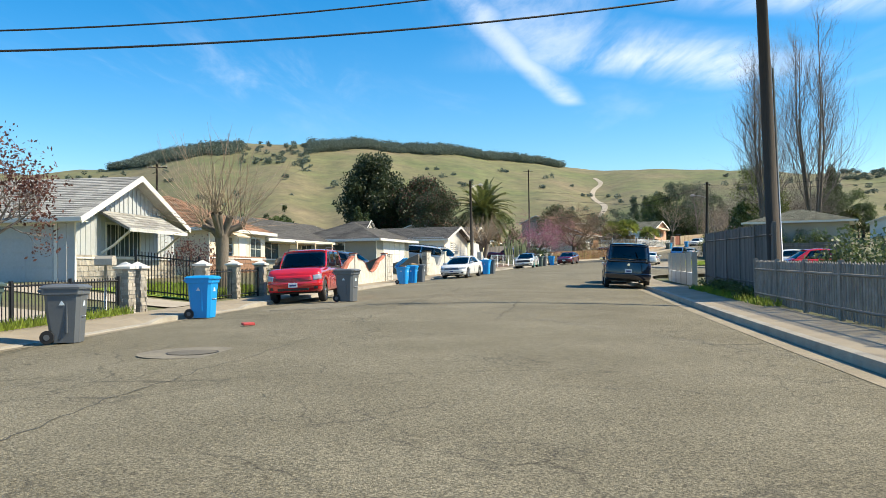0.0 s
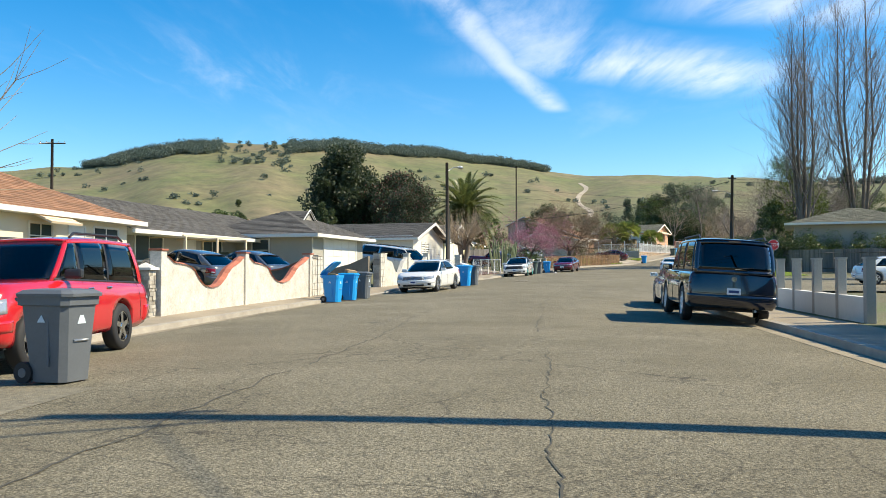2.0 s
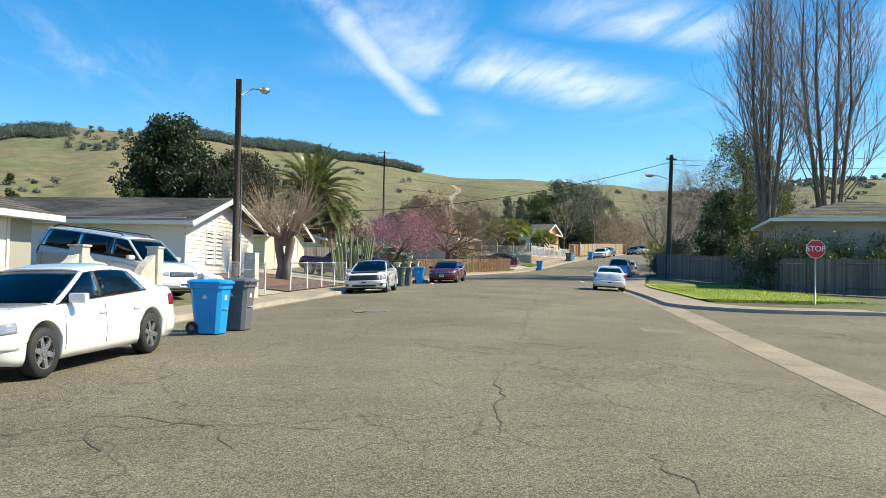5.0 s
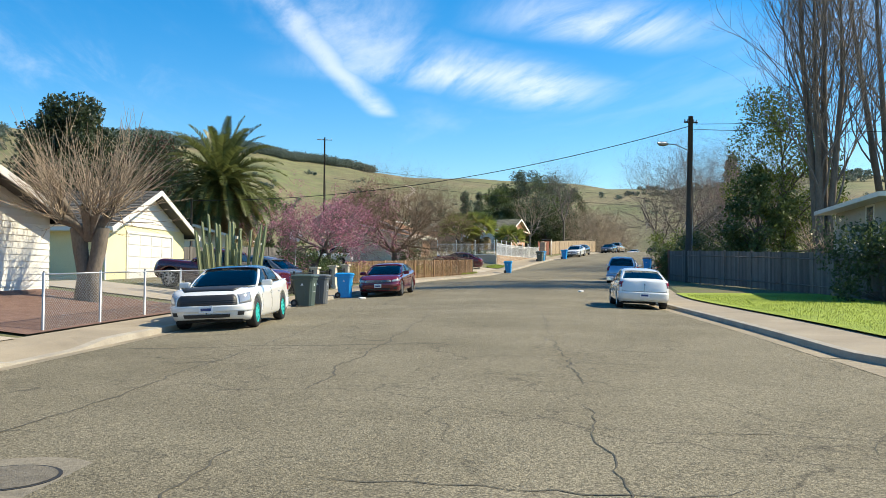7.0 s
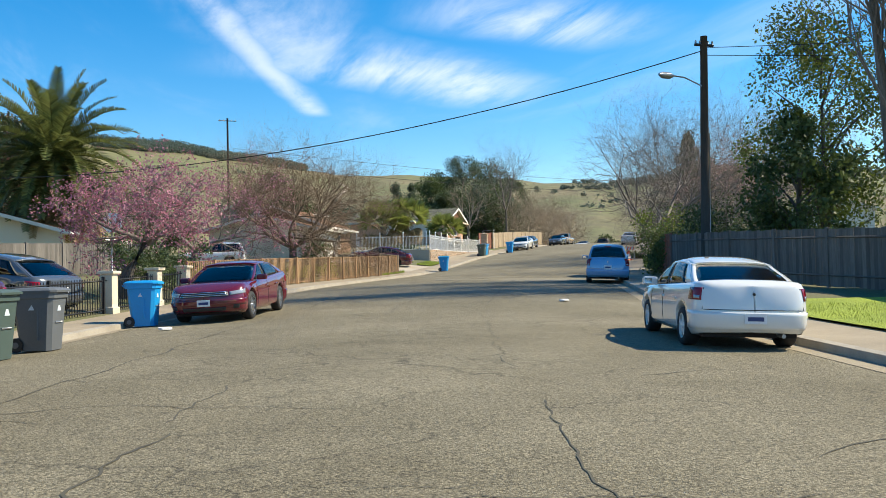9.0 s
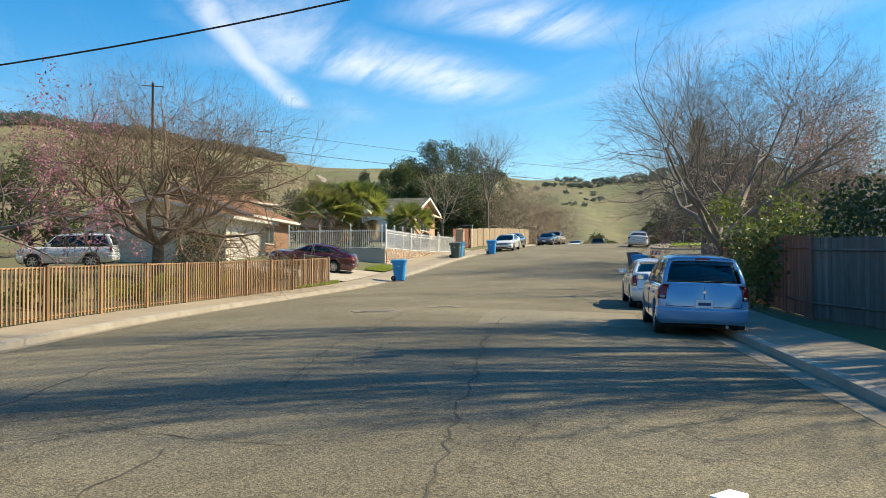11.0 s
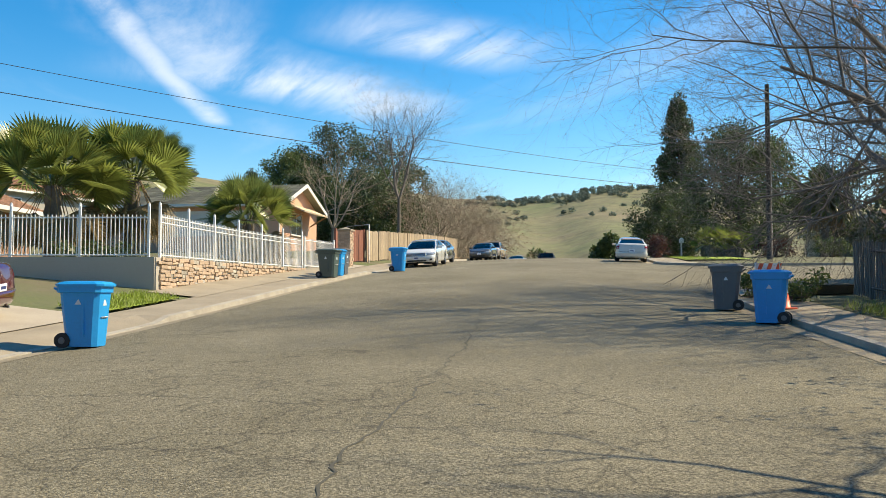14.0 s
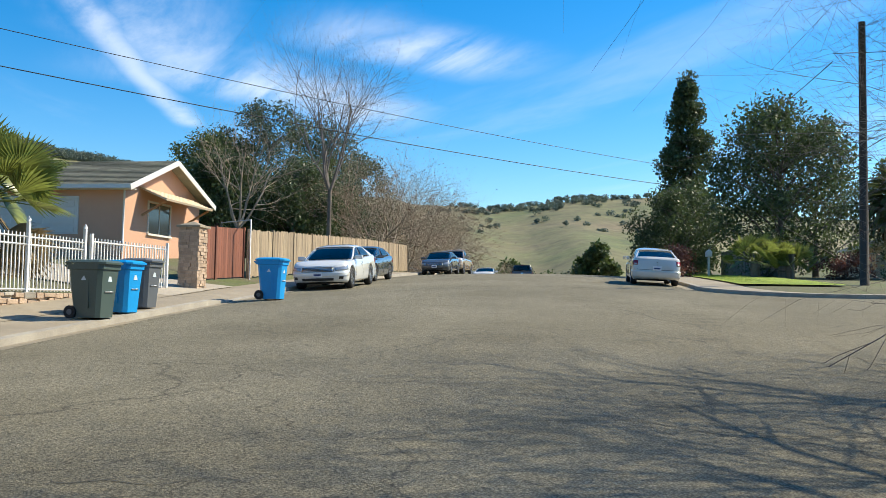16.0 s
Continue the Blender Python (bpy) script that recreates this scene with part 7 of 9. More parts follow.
scalloped_wall("weathered white garden wall with scalloped terracotta-tiled top", [39.4, 45.4, 51.2], -7.95, 1.58, 0.95, "stucco_white", "terracotta", dips=1)
W2 = scalloped_wall("pale plastered garden wall with scalloped top", [60.2, 64.0, 67.6], -7.95, 1.55, 0.95, "stucco_white", None)


def slabs_pillar(s, d, h, w, label):
    """A leaning pillar faced with large flat stones."""
    ob = thing("stone_pillar", lot_pose(s, d), label, "pillar")
    part("core", prism_bm([(-w, -0.2), (w, -0.2), (w * 0.75, h), (-w * 0.75, h)], "x", -0.17, 0.17), "mortar", ob)
    rnd = random.Random(4)
    for x0, out in ((0.17, 1), (-0.17, -1)):
        z = 0.0
        while z < h - 0.1:
            hh = rnd.uniform(0.22, 0.38)
            y = -w
            while y < w - 0.05:
                l = min(rnd.uniform(0.22, 0.45), w - y)
                q = [(y + 0.012 + rnd.uniform(0, 0.03), z + 0.012), (y + l - 0.012, z + 0.012 + rnd.uniform(0, 0.03)), (y + l - 0.012 - rnd.uniform(0, 0.03), min(h, z + hh) - 0.012), (y + 0.012, min(h, z + hh) - 0.012 - rnd.uniform(0, 0.03))]
                part("stone", prism_bm(q, "x", *sorted((x0, x0 + out * 0.035))), "stucco_white", ob)
                y += l
            z += hh
    for y0 in (-w - 0.03, w - 0.005):
        z = 0.0
        while z < h - 0.1:
            hh = rnd.uniform(0.25, 0.4)
            part("stone", box_bm(-0.16, 0.16, y0, y0 + 0.035, z + 0.01, min(h, z + hh) - 0.01), "stone", ob)
            z += hh
    part("cap", box_bm(-0.22, 0.22, -w * 0.85, w * 0.85, h, h + 0.05, 0.01), "stone", ob)


slabs_pillar(51.45, -7.95, 1.55, 0.26, "flat-stone faced gate pillar at the wall's end")
slabs_pillar(59.7, -7.95, 1.66, 0.34, "pillar faced with large pale crazy-paving stones")
slabs_pillar(52.0, -7.95, 1.60, 0.30, "white stone-faced pillar at the end of the wall")
# the wall's dark stone return along the driveway
ob = thing("garden_wall", lot_pose(59.2, -8.3), "dark rubble wall sweeping down along the driveway", "wall")
bm = prism_bm([(0, 0), (-5.5, 0.3), (-5.5, 1.35), (-4.6, 1.0), (-3.4, 0.82), (-2.2, 0.85), (-1.0, 1.15), (0, 1.55)], "y", -0.11, 0.11)
part("panel", bm, "rubble_dark", ob)
ob = thing("garden_wall", lot_pose(52.2, -8.3), "dark rubble wall with a red tiled sweep along the driveway", "wall")
part("panel", prism_bm([(0, 0), (-5.0, 0.3), (-5.0, 1.4), (-4.0, 1.15), (-2.6, 0.85), (-1.2, 1.05), (0, 1.5)], "y", -0.11, 0.11), "rubble_dark", ob)
for p, q in zip([(-5.0, 1.4), (-4.0, 1.15), (-2.6, 0.85), (-1.2, 1.05)], [(-4.0, 1.15), (-2.6, 0.85), (-1.2, 1.05), (0, 1.5)]):
    board(ob, "coping", (p[0], 0, p[1]), (q[0], 0, q[1]), 0.06, 0.30, "terracotta")


def chain_link(label, points, h):
    st = sd_line(points, 2.3)
    ob = thing("chain_link_fence", pose(*st[0][:3]), label, "fence")
    inv = ob.matrix_world.inverted()
    for x, y, z, a, u in st:
        o = part("post", tube_bm([(0, 0, -0.2), (0, 0, h + 0.03), (0, 0, h + 0.07)], [0.03, 0.03, 0.012], 8), "steel", ob)
        o.matrix_local = inv @ pose(x, y, z)
    for p, q in zip(st, st[1:]):
        bm = tube_bm([(p[0], p[1], p[2] + h), (q[0], q[1], q[2] + h)], 0.02, 6)
        bmesh.ops.transform(bm, matrix=inv, verts=bm.verts)
        part("top_rail", bm, "steel", ob)
    verts, faces = [], []
    L = st[-1][4]
    us = [s[4] for s in st]

    def at(u, v):
        return (np.interp(u, us, [s[0] for s in st]), np.interp(u, us, [s[1] for s in st]), np.interp(u, us, [s[2] for s in st]) + v)
    g, w = 0.075, 0.0035
    k = -h
    while k < L:
        for sign in (1, -1):
            a0, a1 = (k, k + h) if sign > 0 else (k + h, k)
            pts = []
            for f in (0.0, 1.0):
                pts.append((a0 + (a1 - a0) * f, h * f))
            (u0, v0), (u1, v1) = pts
            if u0 > u1:
                (u0, v0), (u1, v1) = (u1, v1), (u0, v0)
            c0, c1 = max(u0, 0.0), min(u1, L)
            if c1 - c0 < 0.02:
                continue
            f0, f1 = (c0 - u0) / (u1 - u0), (c1 - u0) / (u1 - u0)
            p, q = (c0, v0 + (v1 - v0) * f0), (c1, v0 + (v1 - v0) * f1)
            b = len(verts)
            A_, B_ = at(*p), at(*q)
            for P in (A_, B_):
                for dz in (-w, w):
                    verts.append(tuple(inv @ Vector((P[0], P[1], P[2] + dz * 1.4))))
            faces.append((b, b + 1, b + 3, b + 2))
        k += g
    o = data_object("wire_mesh", verts, faces, "steel", ob)
    return ob


chain_link("grey chain-link garden fence with a top rail", [(80.6, -8.35), (90.3, -8.35)], 1.15)
chain_link("grey chain-link gate beside the pole", [(75.4, -9.0), (75.6, -8.2), (77.0, -8.2)], 1.15)
ob = thing("block_pillar", lot_pose(75.0, -8.0), "pale concrete block pillar beside the utility pole", "pillar")
for k in range(8):
    part("block", box_bm(-0.2, 0.2, -0.2, 0.2, k * 0.2 - 0.02 + 0.004, k * 0.2 + 0.176, 0.008), "stucco_white", ob)

for s in (97.6, 103.2, 105.9, 108.0):
    o = thing("gate_pillar", lot_pose(s, -8.45), "square cream pillar with a moulded cap", "pillar", "cream gate pillars")
    part("shaft", box_bm(-0.17, 0.17, -0.17, 0.17, -0.2, 1.05, 0.02), "cream", o)
    part("plinth", box_bm(-0.21, 0.21, -0.21, 0.21, -0.2, 0.14, 0.02), "cream", o)
    part("cap", box_bm(-0.24, 0.24, -0.24, 0.24, 1.05, 1.13, 0.02), "cream", o)
fence("black iron railing between cream pillars", [(97.9, -8.45), (107.9, -8.45)], "bars", 0.95, "iron", 0.13, 0.018, 2.4, (0.1, 0.92))
fence("dark weathered fence across the garden", [(98.0, -19.0), (122.0, -16.5)], "board", 1.4, "fence_dark", 0.16, 0.15, 2.4, (0.2, 0.8))
fence("brown wooden slat fence with a top rail", [(108.6, -8.6), (116.0, -8.2), (128.0, -8.0), (136.8, -8.0)], "slat", 1.22, "fence_brown", 0.15, 0.052, 2.2, (0.08, 0.985), 0.02)
fence("grey wooden slat fence end", [(136.8, -8.0), (137.4, -9.4)], "slat", 1.25, "fence_grey", 0.12, 0.075, 1.3, (0.08, 0.985), 0.02)

# white tube fence on a level stone wall
WL = 4.75
fence("white tubular steel fence on a stone wall", [(153.2, -9.7), (159.0, -9.6), (165.0, -9.3)], "bars", 1.30, "metal_white", 0.125, 0.022, 2.0, (0.05, 0.80, 0.93), level=WL, cap="metal_white", post_h=1.55)
fence("white tubular steel fence along the garden side", [(152.9, -9.9), (152.3, -16.0)], "bars", 1.25, "metal_white", 0.125, 0.022, 2.0, (0.05, 0.93), level=WL, cap="metal_white", post_h=1.5)
fence("white tubular steel gate", [(165.2, -9.25), (168.6, -9.0)], "bars", 1.30, "metal_white", 0.125, 0.022, 3.4, (0.05, 0.93), level=WL + 0.05, post_h=1.4)
ob = thing("retaining_wall", lot_pose(153.0, -9.45), "low tan stone retaining wall under a white fence", "wall")
inv = ob.matrix_world.inverted()
rnd = random.Random(8)
core = []
for a, b in (((152.95, -9.62), (165.2, -9.18)),):
    n = 40
    for row in range(9):
        u = rnd.uniform(-0.2, 0)
        top = WL - row * 0.12
        while u < 12.3:
            l = rnd.uniform(0.16, 0.42)
            s, d = a[0] + (b[0] - a[0]) * u / 12.3, a[1] + (b[1] - a[1]) * u / 12.3
            if top > ground_sd(s, d) - 0.02 and s > 152.9:
                x, y = at_sd(s, d)
                drop = rnd.uniform(-0.05, 0.04)
                o = part("stone", box_bm(-0.10, 0.012 + rnd.uniform(0, 0.028), 0.006, l - 0.006, -0.112 + (drop if row < 8 else 0), -0.004 + (min(0, drop) if row else 0), 0.016), "tan_stone" if rnd.random() < 0.85 else "stone", ob)
                o.matrix_local = inv @ pose(float(x), float(y), top, rnd.uniform(-3.5, 3.5), 0, heading(s) - 2)
            u += l
bm = bmesh.new()
rows = []
for k in range(13):
    s, d = 152.9 + 12.4 * k / 12, -9.66 + 0.44 * k / 12
    rows.append([])
    for o, z in ((-0.18, WL - 1.3), (-0.18, WL - 0.012), (0.0, WL - 0.012), (0.0, WL - 1.3)):
        x, y = at_sd(s, d + o)
        rows[-1].append(bm.verts.new(inv @ Vector((float(x), float(y), z))))
for p, q in zip(rows, rows[1:]):
    for j in range(3):
        bm.faces.new((p[j], p[j + 1], q[j + 1], q[j]))
bm.faces.new(rows[0])
bm.faces.new(rows[-1][::-1])
bmesh.ops.recalc_face_normals(bm, faces=bm.faces)
part("core", bm, "mortar", ob)
ob = thing("retaining_wall", lot_pose(152.9, -9.8), "low grey block wall under a white fence", "wall")
bm = bmesh.new()
inv = ob.matrix_world.inverted()
vs = []
for s, d in ((152.95, -9.7), (152.3, -16.0)):
    for o in (-0.09, 0.09):
        for z in (3.3, WL):
            x, y = at_sd(s + o, d)
            vs.append(bm.verts.new(inv @ Vector((float(x), float(y), z))))
for q in ((0, 1, 3, 2), (4, 6, 7, 5), (0, 4, 5, 1), (2, 3, 7, 6), (1, 5, 7, 3)):
    bm.faces.new([vs[i] for i in q])
bmesh.ops.recalc_face_normals(bm, faces=bm.faces)
part("panel", bm, "mortar", ob)
stone_pillar(169.6, -8.7, 1.75, 0.6, "tall tan stone pillar with a pale cap", "tan_stone", "concrete", seed=9)
fence("dark red-brown board fence beside the gate", [(171.2, -9.75), (175.1, -9.35)], "board", 1.75, "fence_red", 0.15, 0.145, 2.4, (0.2, 0.85))
fence("sun-bleached plank fence along the pavement", [(175.2, -9.2), (186.0, -9.0), (201.0, -8.6)], "board", 1.72, "fence_tan", 0.15, 0.145, 2.4, (0.2, 0.85), jitter=0.03)
ob = thing("metal_gate_frame", lot_pose(174.6, -8.9), "rusty steel gate frame standing open", "gate")
part("frame", tube_bm([(0, 0, 0), (0, 0, 2.1), (-1.6, 1.2, 2.1), (-1.6, 1.2, 0)], 0.03, 6), "steel", ob)

# right side
fence("worn white picket fence in front of shrubs, greyed for shade", [(-14.0, 8.75), (25.3, 8.75)], "picket", 1.15, "pickets", 0.145, 0.075, 2.4, (0.2, 0.78), 0.02, top_shape="point", jitter=0.015)
fence("tall weathered board fence", [(25.4, 9.3), (37.6, 9.4)], "board", 2.2, "fence_dark", 0.15, 0.146, 2.4, (0.2, 0.85), jitter=0.02)
ob = thing("block_wall", lot_pose(38.2, 9.0), "low white-painted block wall with square grey posts", "wall")
inv = ob.matrix_world.inverted()
ss = np.linspace(38.2, 47.4, 6)
for a, b in zip(ss, ss[1:]):
    bm = bmesh.new()
    vs = []
    for s in (a, b):
        for o in (-0.1, 0.1):
            for z in (-0.2, 0.55):
                x, y = at_sd(s, 9.0 + o)
                vs.append(bm.verts.new(inv @ Vector((float(x), float(y), ground_sd(s, 9.0) + z))))
    for q in ((0, 1, 3, 2), (4, 6, 7, 5), (0, 4, 5, 1), (2, 3, 7, 6), (1, 5, 7, 3)):
        bm.faces.new([vs[i] for i in q])
    bmesh.ops.recalc_face_normals(bm, faces=bm.faces)
    part("panel", bm, "white", ob)
for s in ss:
    x, y = at_sd(s, 9.0)
    o = part("post", box_bm(-0.105, 0.105, -0.105, 0.105, -0.2, 1.4, 0.015), "mortar", ob)
    o.matrix_local = inv @ pose(float(x), float(y), ground_sd(s, 9.0), 0, 0, heading(s))
    part("post_cap", box_bm(-0.12, 0.12, -0.12, 0.12, 1.4, 1.44), "mortar", o)
# dark boards on these two runs: tree shade is put into the colour
fence("weathered board fence behind the lawn, shade in its colour", [(82.0, 22.0), (92.0, 15.6), (104.0, 13.9), (113.0, 10.2)], "board", 1.8, "fence_dark", 0.15, 0.146, 2.4, (0.2, 0.85), jitter=0.02)
fence("board fence beside the pavement, shade in its colour", [(113.0, 10.2), (119.0, 8.9)], "board", 1.8, "fence_dark", 0.15, 0.146, 2.4, (0.2, 0.85), jitter=0.02)
fence("red-brown board fence beside the pavement", [(119.0, 8.9), (133.5, 8.8)], "board", 1.85, "fence_red", 0.15, 0.146, 2.4, (0.2, 0.85), jitter=0.02)
fence("dark upright stake fence in tree shade", [(139.0, 9.4), (153.0, 10.0), (154.5, 16.0)], "board", 1.45, "fence_dark", 0.17, 0.09, 2.4, (0.2, 0.85), jitter=0.04)
fence("grey board fence behind shrubs", [(190.0, 13.0), (206.0, 12.0)], "board", 1.7, "fence_grey", 0.15, 0.146, 2.4, (0.2, 0.85))


def utility_pole(x, y, h, r, label, lean=(0, 0), arm=None, cross=True, turn=0.0, reach=1.1):
    z = ground(x, y)
    ob = thing("utility_pole", pose(x, y, z), label, "pole", "utility poles")
    part("shaft", tube_bm([(0, 0, -0.3), (lean[0] * 0.5, lean[1] * 0.5, h / 2), (lean[0], lean[1], h)], [r, r * 0.86, r * 0.72], 12), "pole", ob)
    c, s_ = math.cos(radians(turn)), math.sin(radians(turn))
    if cross:
        a = part("crossarm", tube_bm([(lean[0] - reach * c, lean[1] - reach * s_, h - 0.35), (lean[0] + reach * c, lean[1] + reach * s_, h - 0.35)], 0.055, 6), "pole", ob)
        for k in (-0.9 * reach, -0.45 * reach, 0.45 * reach, 0.9 * reach):
            part("insulator", tube_bm([(lean[0] + k * c, lean[1] + k * s_, h - 0.33), (lean[0] + k * c, lean[1] + k * s_, h - 0.18)], [0.05, 0.03], 8), "steel", a)
    part("conduit", tube_bm([(r + 0.02, 0, 0), (r + 0.02 + lean[0] * 0.6, lean[1] * 0.6, h * 0.6)], 0.03, 6), "steel", ob)
    if arm:
        ax, ay, az = arm
        st = part("lamp_arm", tube_bm([(lean[0], lean[1], az - 0.35), (ax * 0.45, ay * 0.45, az - 0.02), (ax * 0.8, ay * 0.8, az)], 0.03, 8), "steel", ob)
        bm = bmesh.new()
        add_tube(bm, [(ax * 0.78, ay * 0.78, az), (ax * 0.9, ay * 0.9, az - 0.02), (ax * 1.1, ay * 1.1, az - 0.02), (ax * 1.2, ay * 1.2, az)], [0.05, 0.13, 0.13, 0.05], 10)
        part("lamp_head", bm, "steel", st)
    return ob


utility_pole(9.95, 24.4, 11.2, 0.20, "dark leaning wooden utility pole beside a picket fence", (-0.30, 0.0), None, True, 10)
utility_pole(3.2, 77.5, 7.9, 0.14, "wooden street lamp pole at the kerb", (-0.05, 0.0), (0.9, 0.2, 7.6), False)
utility_pole(33.95, 107.4, 9.6, 0.19, "wooden utility pole with a street lamp arm", (0.25, 0.0), (-1.7, -0.3, 7.9), True, 0, 0.42)
utility_pole(68.95, 159.4, 10.0, 0.17, "wooden utility pole at the corner", (0.0, 0.0), None, False)
utility_pole(88.0, 190.0, 10.5, 0.15, "wooden utility pole by the cypress", (0, 0), None, True, 30)
utility_pole(20.4, 190.0, 17.0, 0.16, "distant wooden utility pole with crossarms", (0, 0), None, True, 0)
utility_pole(-28.0, 16.0, 6.6, 0.18, "wooden utility pole behind the houses", (0, 0), None, True, 0)
utility_pole(-29.5, 90.0, 10.8, 0.15, "wooden utility pole above the roofs", (0, 0), None, True, 0)


def cable(a, b, sag, r=0.016, label="black overhead cable between poles"):
    pts = []
    for k in range(25):
        u = k / 24
        p = Vector(a).lerp(Vector(b), u)
        p.z -= sag * 4 * u * (1 - u)
        pts.append(p)
    o = mesh_object("overhead_cable", tube_bm(pts, r, 5), "wire")
    tagged(o, label, "cable", "overhead cables")


cable((9.45, 24.4, 10.4), (-28, 16, 6.9), 1.6, 0.024)
cable((9.45, 24.4, 9.2), (-28, 16, 6.3), 1.2, 0.030)
cable((9.45, 24.4, 10.3), (33.9, -30, 10.5), 0.8)
utility_pole(5.5, 123.5, 4.8, 0.09, "thin wooden service pole behind the trees", (0, 0), None, False)
cable((34.2, 107.4, 11.2), (5.5, 123.5, 7.6), 1.15, 0.022)
cable((34.2, 107.4, 11.3), (66.0, 92.0, 12.5), 0.6, 0.014)
cable((34.2, 107.4, 11.0), (66.0, 92.0, 11.6), 0.8, 0.014)
cable((88.0, 190.0, 13.9), (20.0, 172.0, 15.0), 0.7, 0.024)
cable((88.0, 190.0, 15.4), (20.0, 172.0, 16.6), 0.7, 0.018)
cable((67.6, 159.6, 13.9), (88.0, 190.0, 15.8), 0.5, 0.016)
cable((67.6, 159.6, 14.2), (95.0, 130.0, 14.0), 0.5, 0.016)


def stop_sign(x, y, h, face, label, back=False):
    ob = thing("stop_sign", pose(x, y, ground(x, y), 0, 0, face), label, "sign")
    part("post", tube_bm([(0, 0, -0.1), (0, 0, h + 0.3)], 0.03, 6), "steel", ob)
    o8 = [(0.38 * math.cos(math.pi / 8 + k * math.pi / 4), h + 0.38 * math.sin(math.pi / 8 + k * math.pi / 4)) for k in range(8)]
    p = part("panel", prism_bm(o8, "y", -0.042, -0.032), "sign_white", ob)
    if not back:
        o7 = [(0.355 * math.cos(math.pi / 8 + k * math.pi / 4), h + 0.355 * math.sin(math.pi / 8 + k * math.pi / 4)) for k in range(8)]
        part("red_face", prism_bm(o7, "y", -0.048, -0.042), "sign_red", p)
        cu_ = bpy.data.curves.new("letters", "FONT")
        cu_.body, cu_.size, cu_.align_x, cu_.align_y, cu_.extrude = "STOP", 0.30, "CENTER", "CENTER", 0.002
        t = new("lettering", cu_)
        t.parent = p
        t.matrix_local = pose(0, -0.052, h, 90, 0, 0)
        me = bpy.data.meshes.new_from_object(t)
        bpy.data.objects.remove(t)
        me.materials.append(MAT["sign_white"])
        tm = new("lettering", me)
        tm.parent = p
        tm.matrix_local = pose(0, -0.052, h, 90, 0, 0)
    return ob


stop_sign(25.0, 74.9, 2.05, -15, "red octagonal stop sign on a steel post, reading STOP")
stop_sign(11.9, 111.5, 2.3, 160, "small white-backed road sign on a steel post", True)
for x, y in ((49.4, 134.9), (72.9, 171.8)):
    ob = thing("mailbox", pose(x, y, ground(x, y), 0, 0, heading(150)), "white house-shaped mailbox on a post", "mailbox", "mailboxes")
    part("post", box_bm(-0.05, 0.05, -0.05, 0.05, -0.1, 1.05), "white", ob)
    part("box", prism_bm([(-0.13, 1.05), (0.13, 1.05), (0.13, 1.30), (0, 1.42), (-0.13, 1.30)], "y", -0.22, 0.22, 0.01), "white", ob)
ob = thing("mailbox", lot_pose(21.3, -8.6), "grey metal mailbox on a post by the gate", "mailbox")
part("post", tube_bm([(0, 0, 0), (0, 0, 1.25)], 0.035, 6), "steel", ob)
part("box", prism_bm([(-0.12, 1.25), (0.12, 1.25), (0.12, 1.42), (0.07, 1.5), (-0.07, 1.5), (-0.12, 1.42)], "x", -0.25, 0.25, 0.01), "mortar", ob)
for x, y in ((47.4, 137.3), (47.9, 138.0)):
    ob = thing("traffic_cone", pose(x, y, ground(x, y)), "orange traffic cone on the pavement", "cone", "traffic cones")
    part("base", box_bm(-0.2, 0.2, -0.2, 0.2, 0, 0.04, 0.01), "cone", ob)
    part("cone", tube_bm([(0, 0, 0.04), (0, 0, 0.72)], [0.14, 0.03], 16), "cone", ob)
    part("band", tube_bm([(0, 0, 0.36), (0, 0, 0.5)], [0.092, 0.068], 16), "sign_white", ob)
ob = thing("barricade", pose(48.6, 139.0, ground(48.6, 139.0), 0, 0, -30), "striped folding barricade beside traffic cones", "barrier")
for y in (-0.12, 0.12):
    for x in (-0.28, 0.28):
        part("leg", tube_bm([(x, y * 1.6, 0), (x, y * 0.3, 1.0)], 0.02, 4), "sign_white", ob)
part("board", box_bm(-0.32, 0.32, -0.05, -0.03, 0.72, 0.96), "sign_white", ob)
for k in range(3):
    part("stripe", prism_bm([(-0.3 + k * 0.22, 0.72), (-0.2 + k * 0.22, 0.72), (-0.1 + k * 0.22, 0.96), (-0.2 + k * 0.22, 0.96)], "y", -0.056, -0.05), "cone", ob)


def manhole(s, d, r_ring, r_lid, label):
    x, y = at_sd(s, d)
    z = float(height(s)) - 0.15 * (d / HALF) ** 2
    ob = thing("manhole", pose(float(x), float(y), z, math.degrees(math.atan2(float(height(s + 1) - height(s - 1)), 2)) * 1.0, 0, heading(s)), label, "manhole")
    part("collar", tube_bm([(0, 0, -0.05), (0, 0, 0.006)], r_ring, 40), "collar", ob)
    lid = part("lid", tube_bm([(0, 0, -0.05), (0, 0, 0.012)], r_lid, 32), "lid", ob)
    part("rim", tube_bm([(0, 0, -0.05), (0, 0, 0.009)], r_lid + 0.03, 32), "rubber", lid)


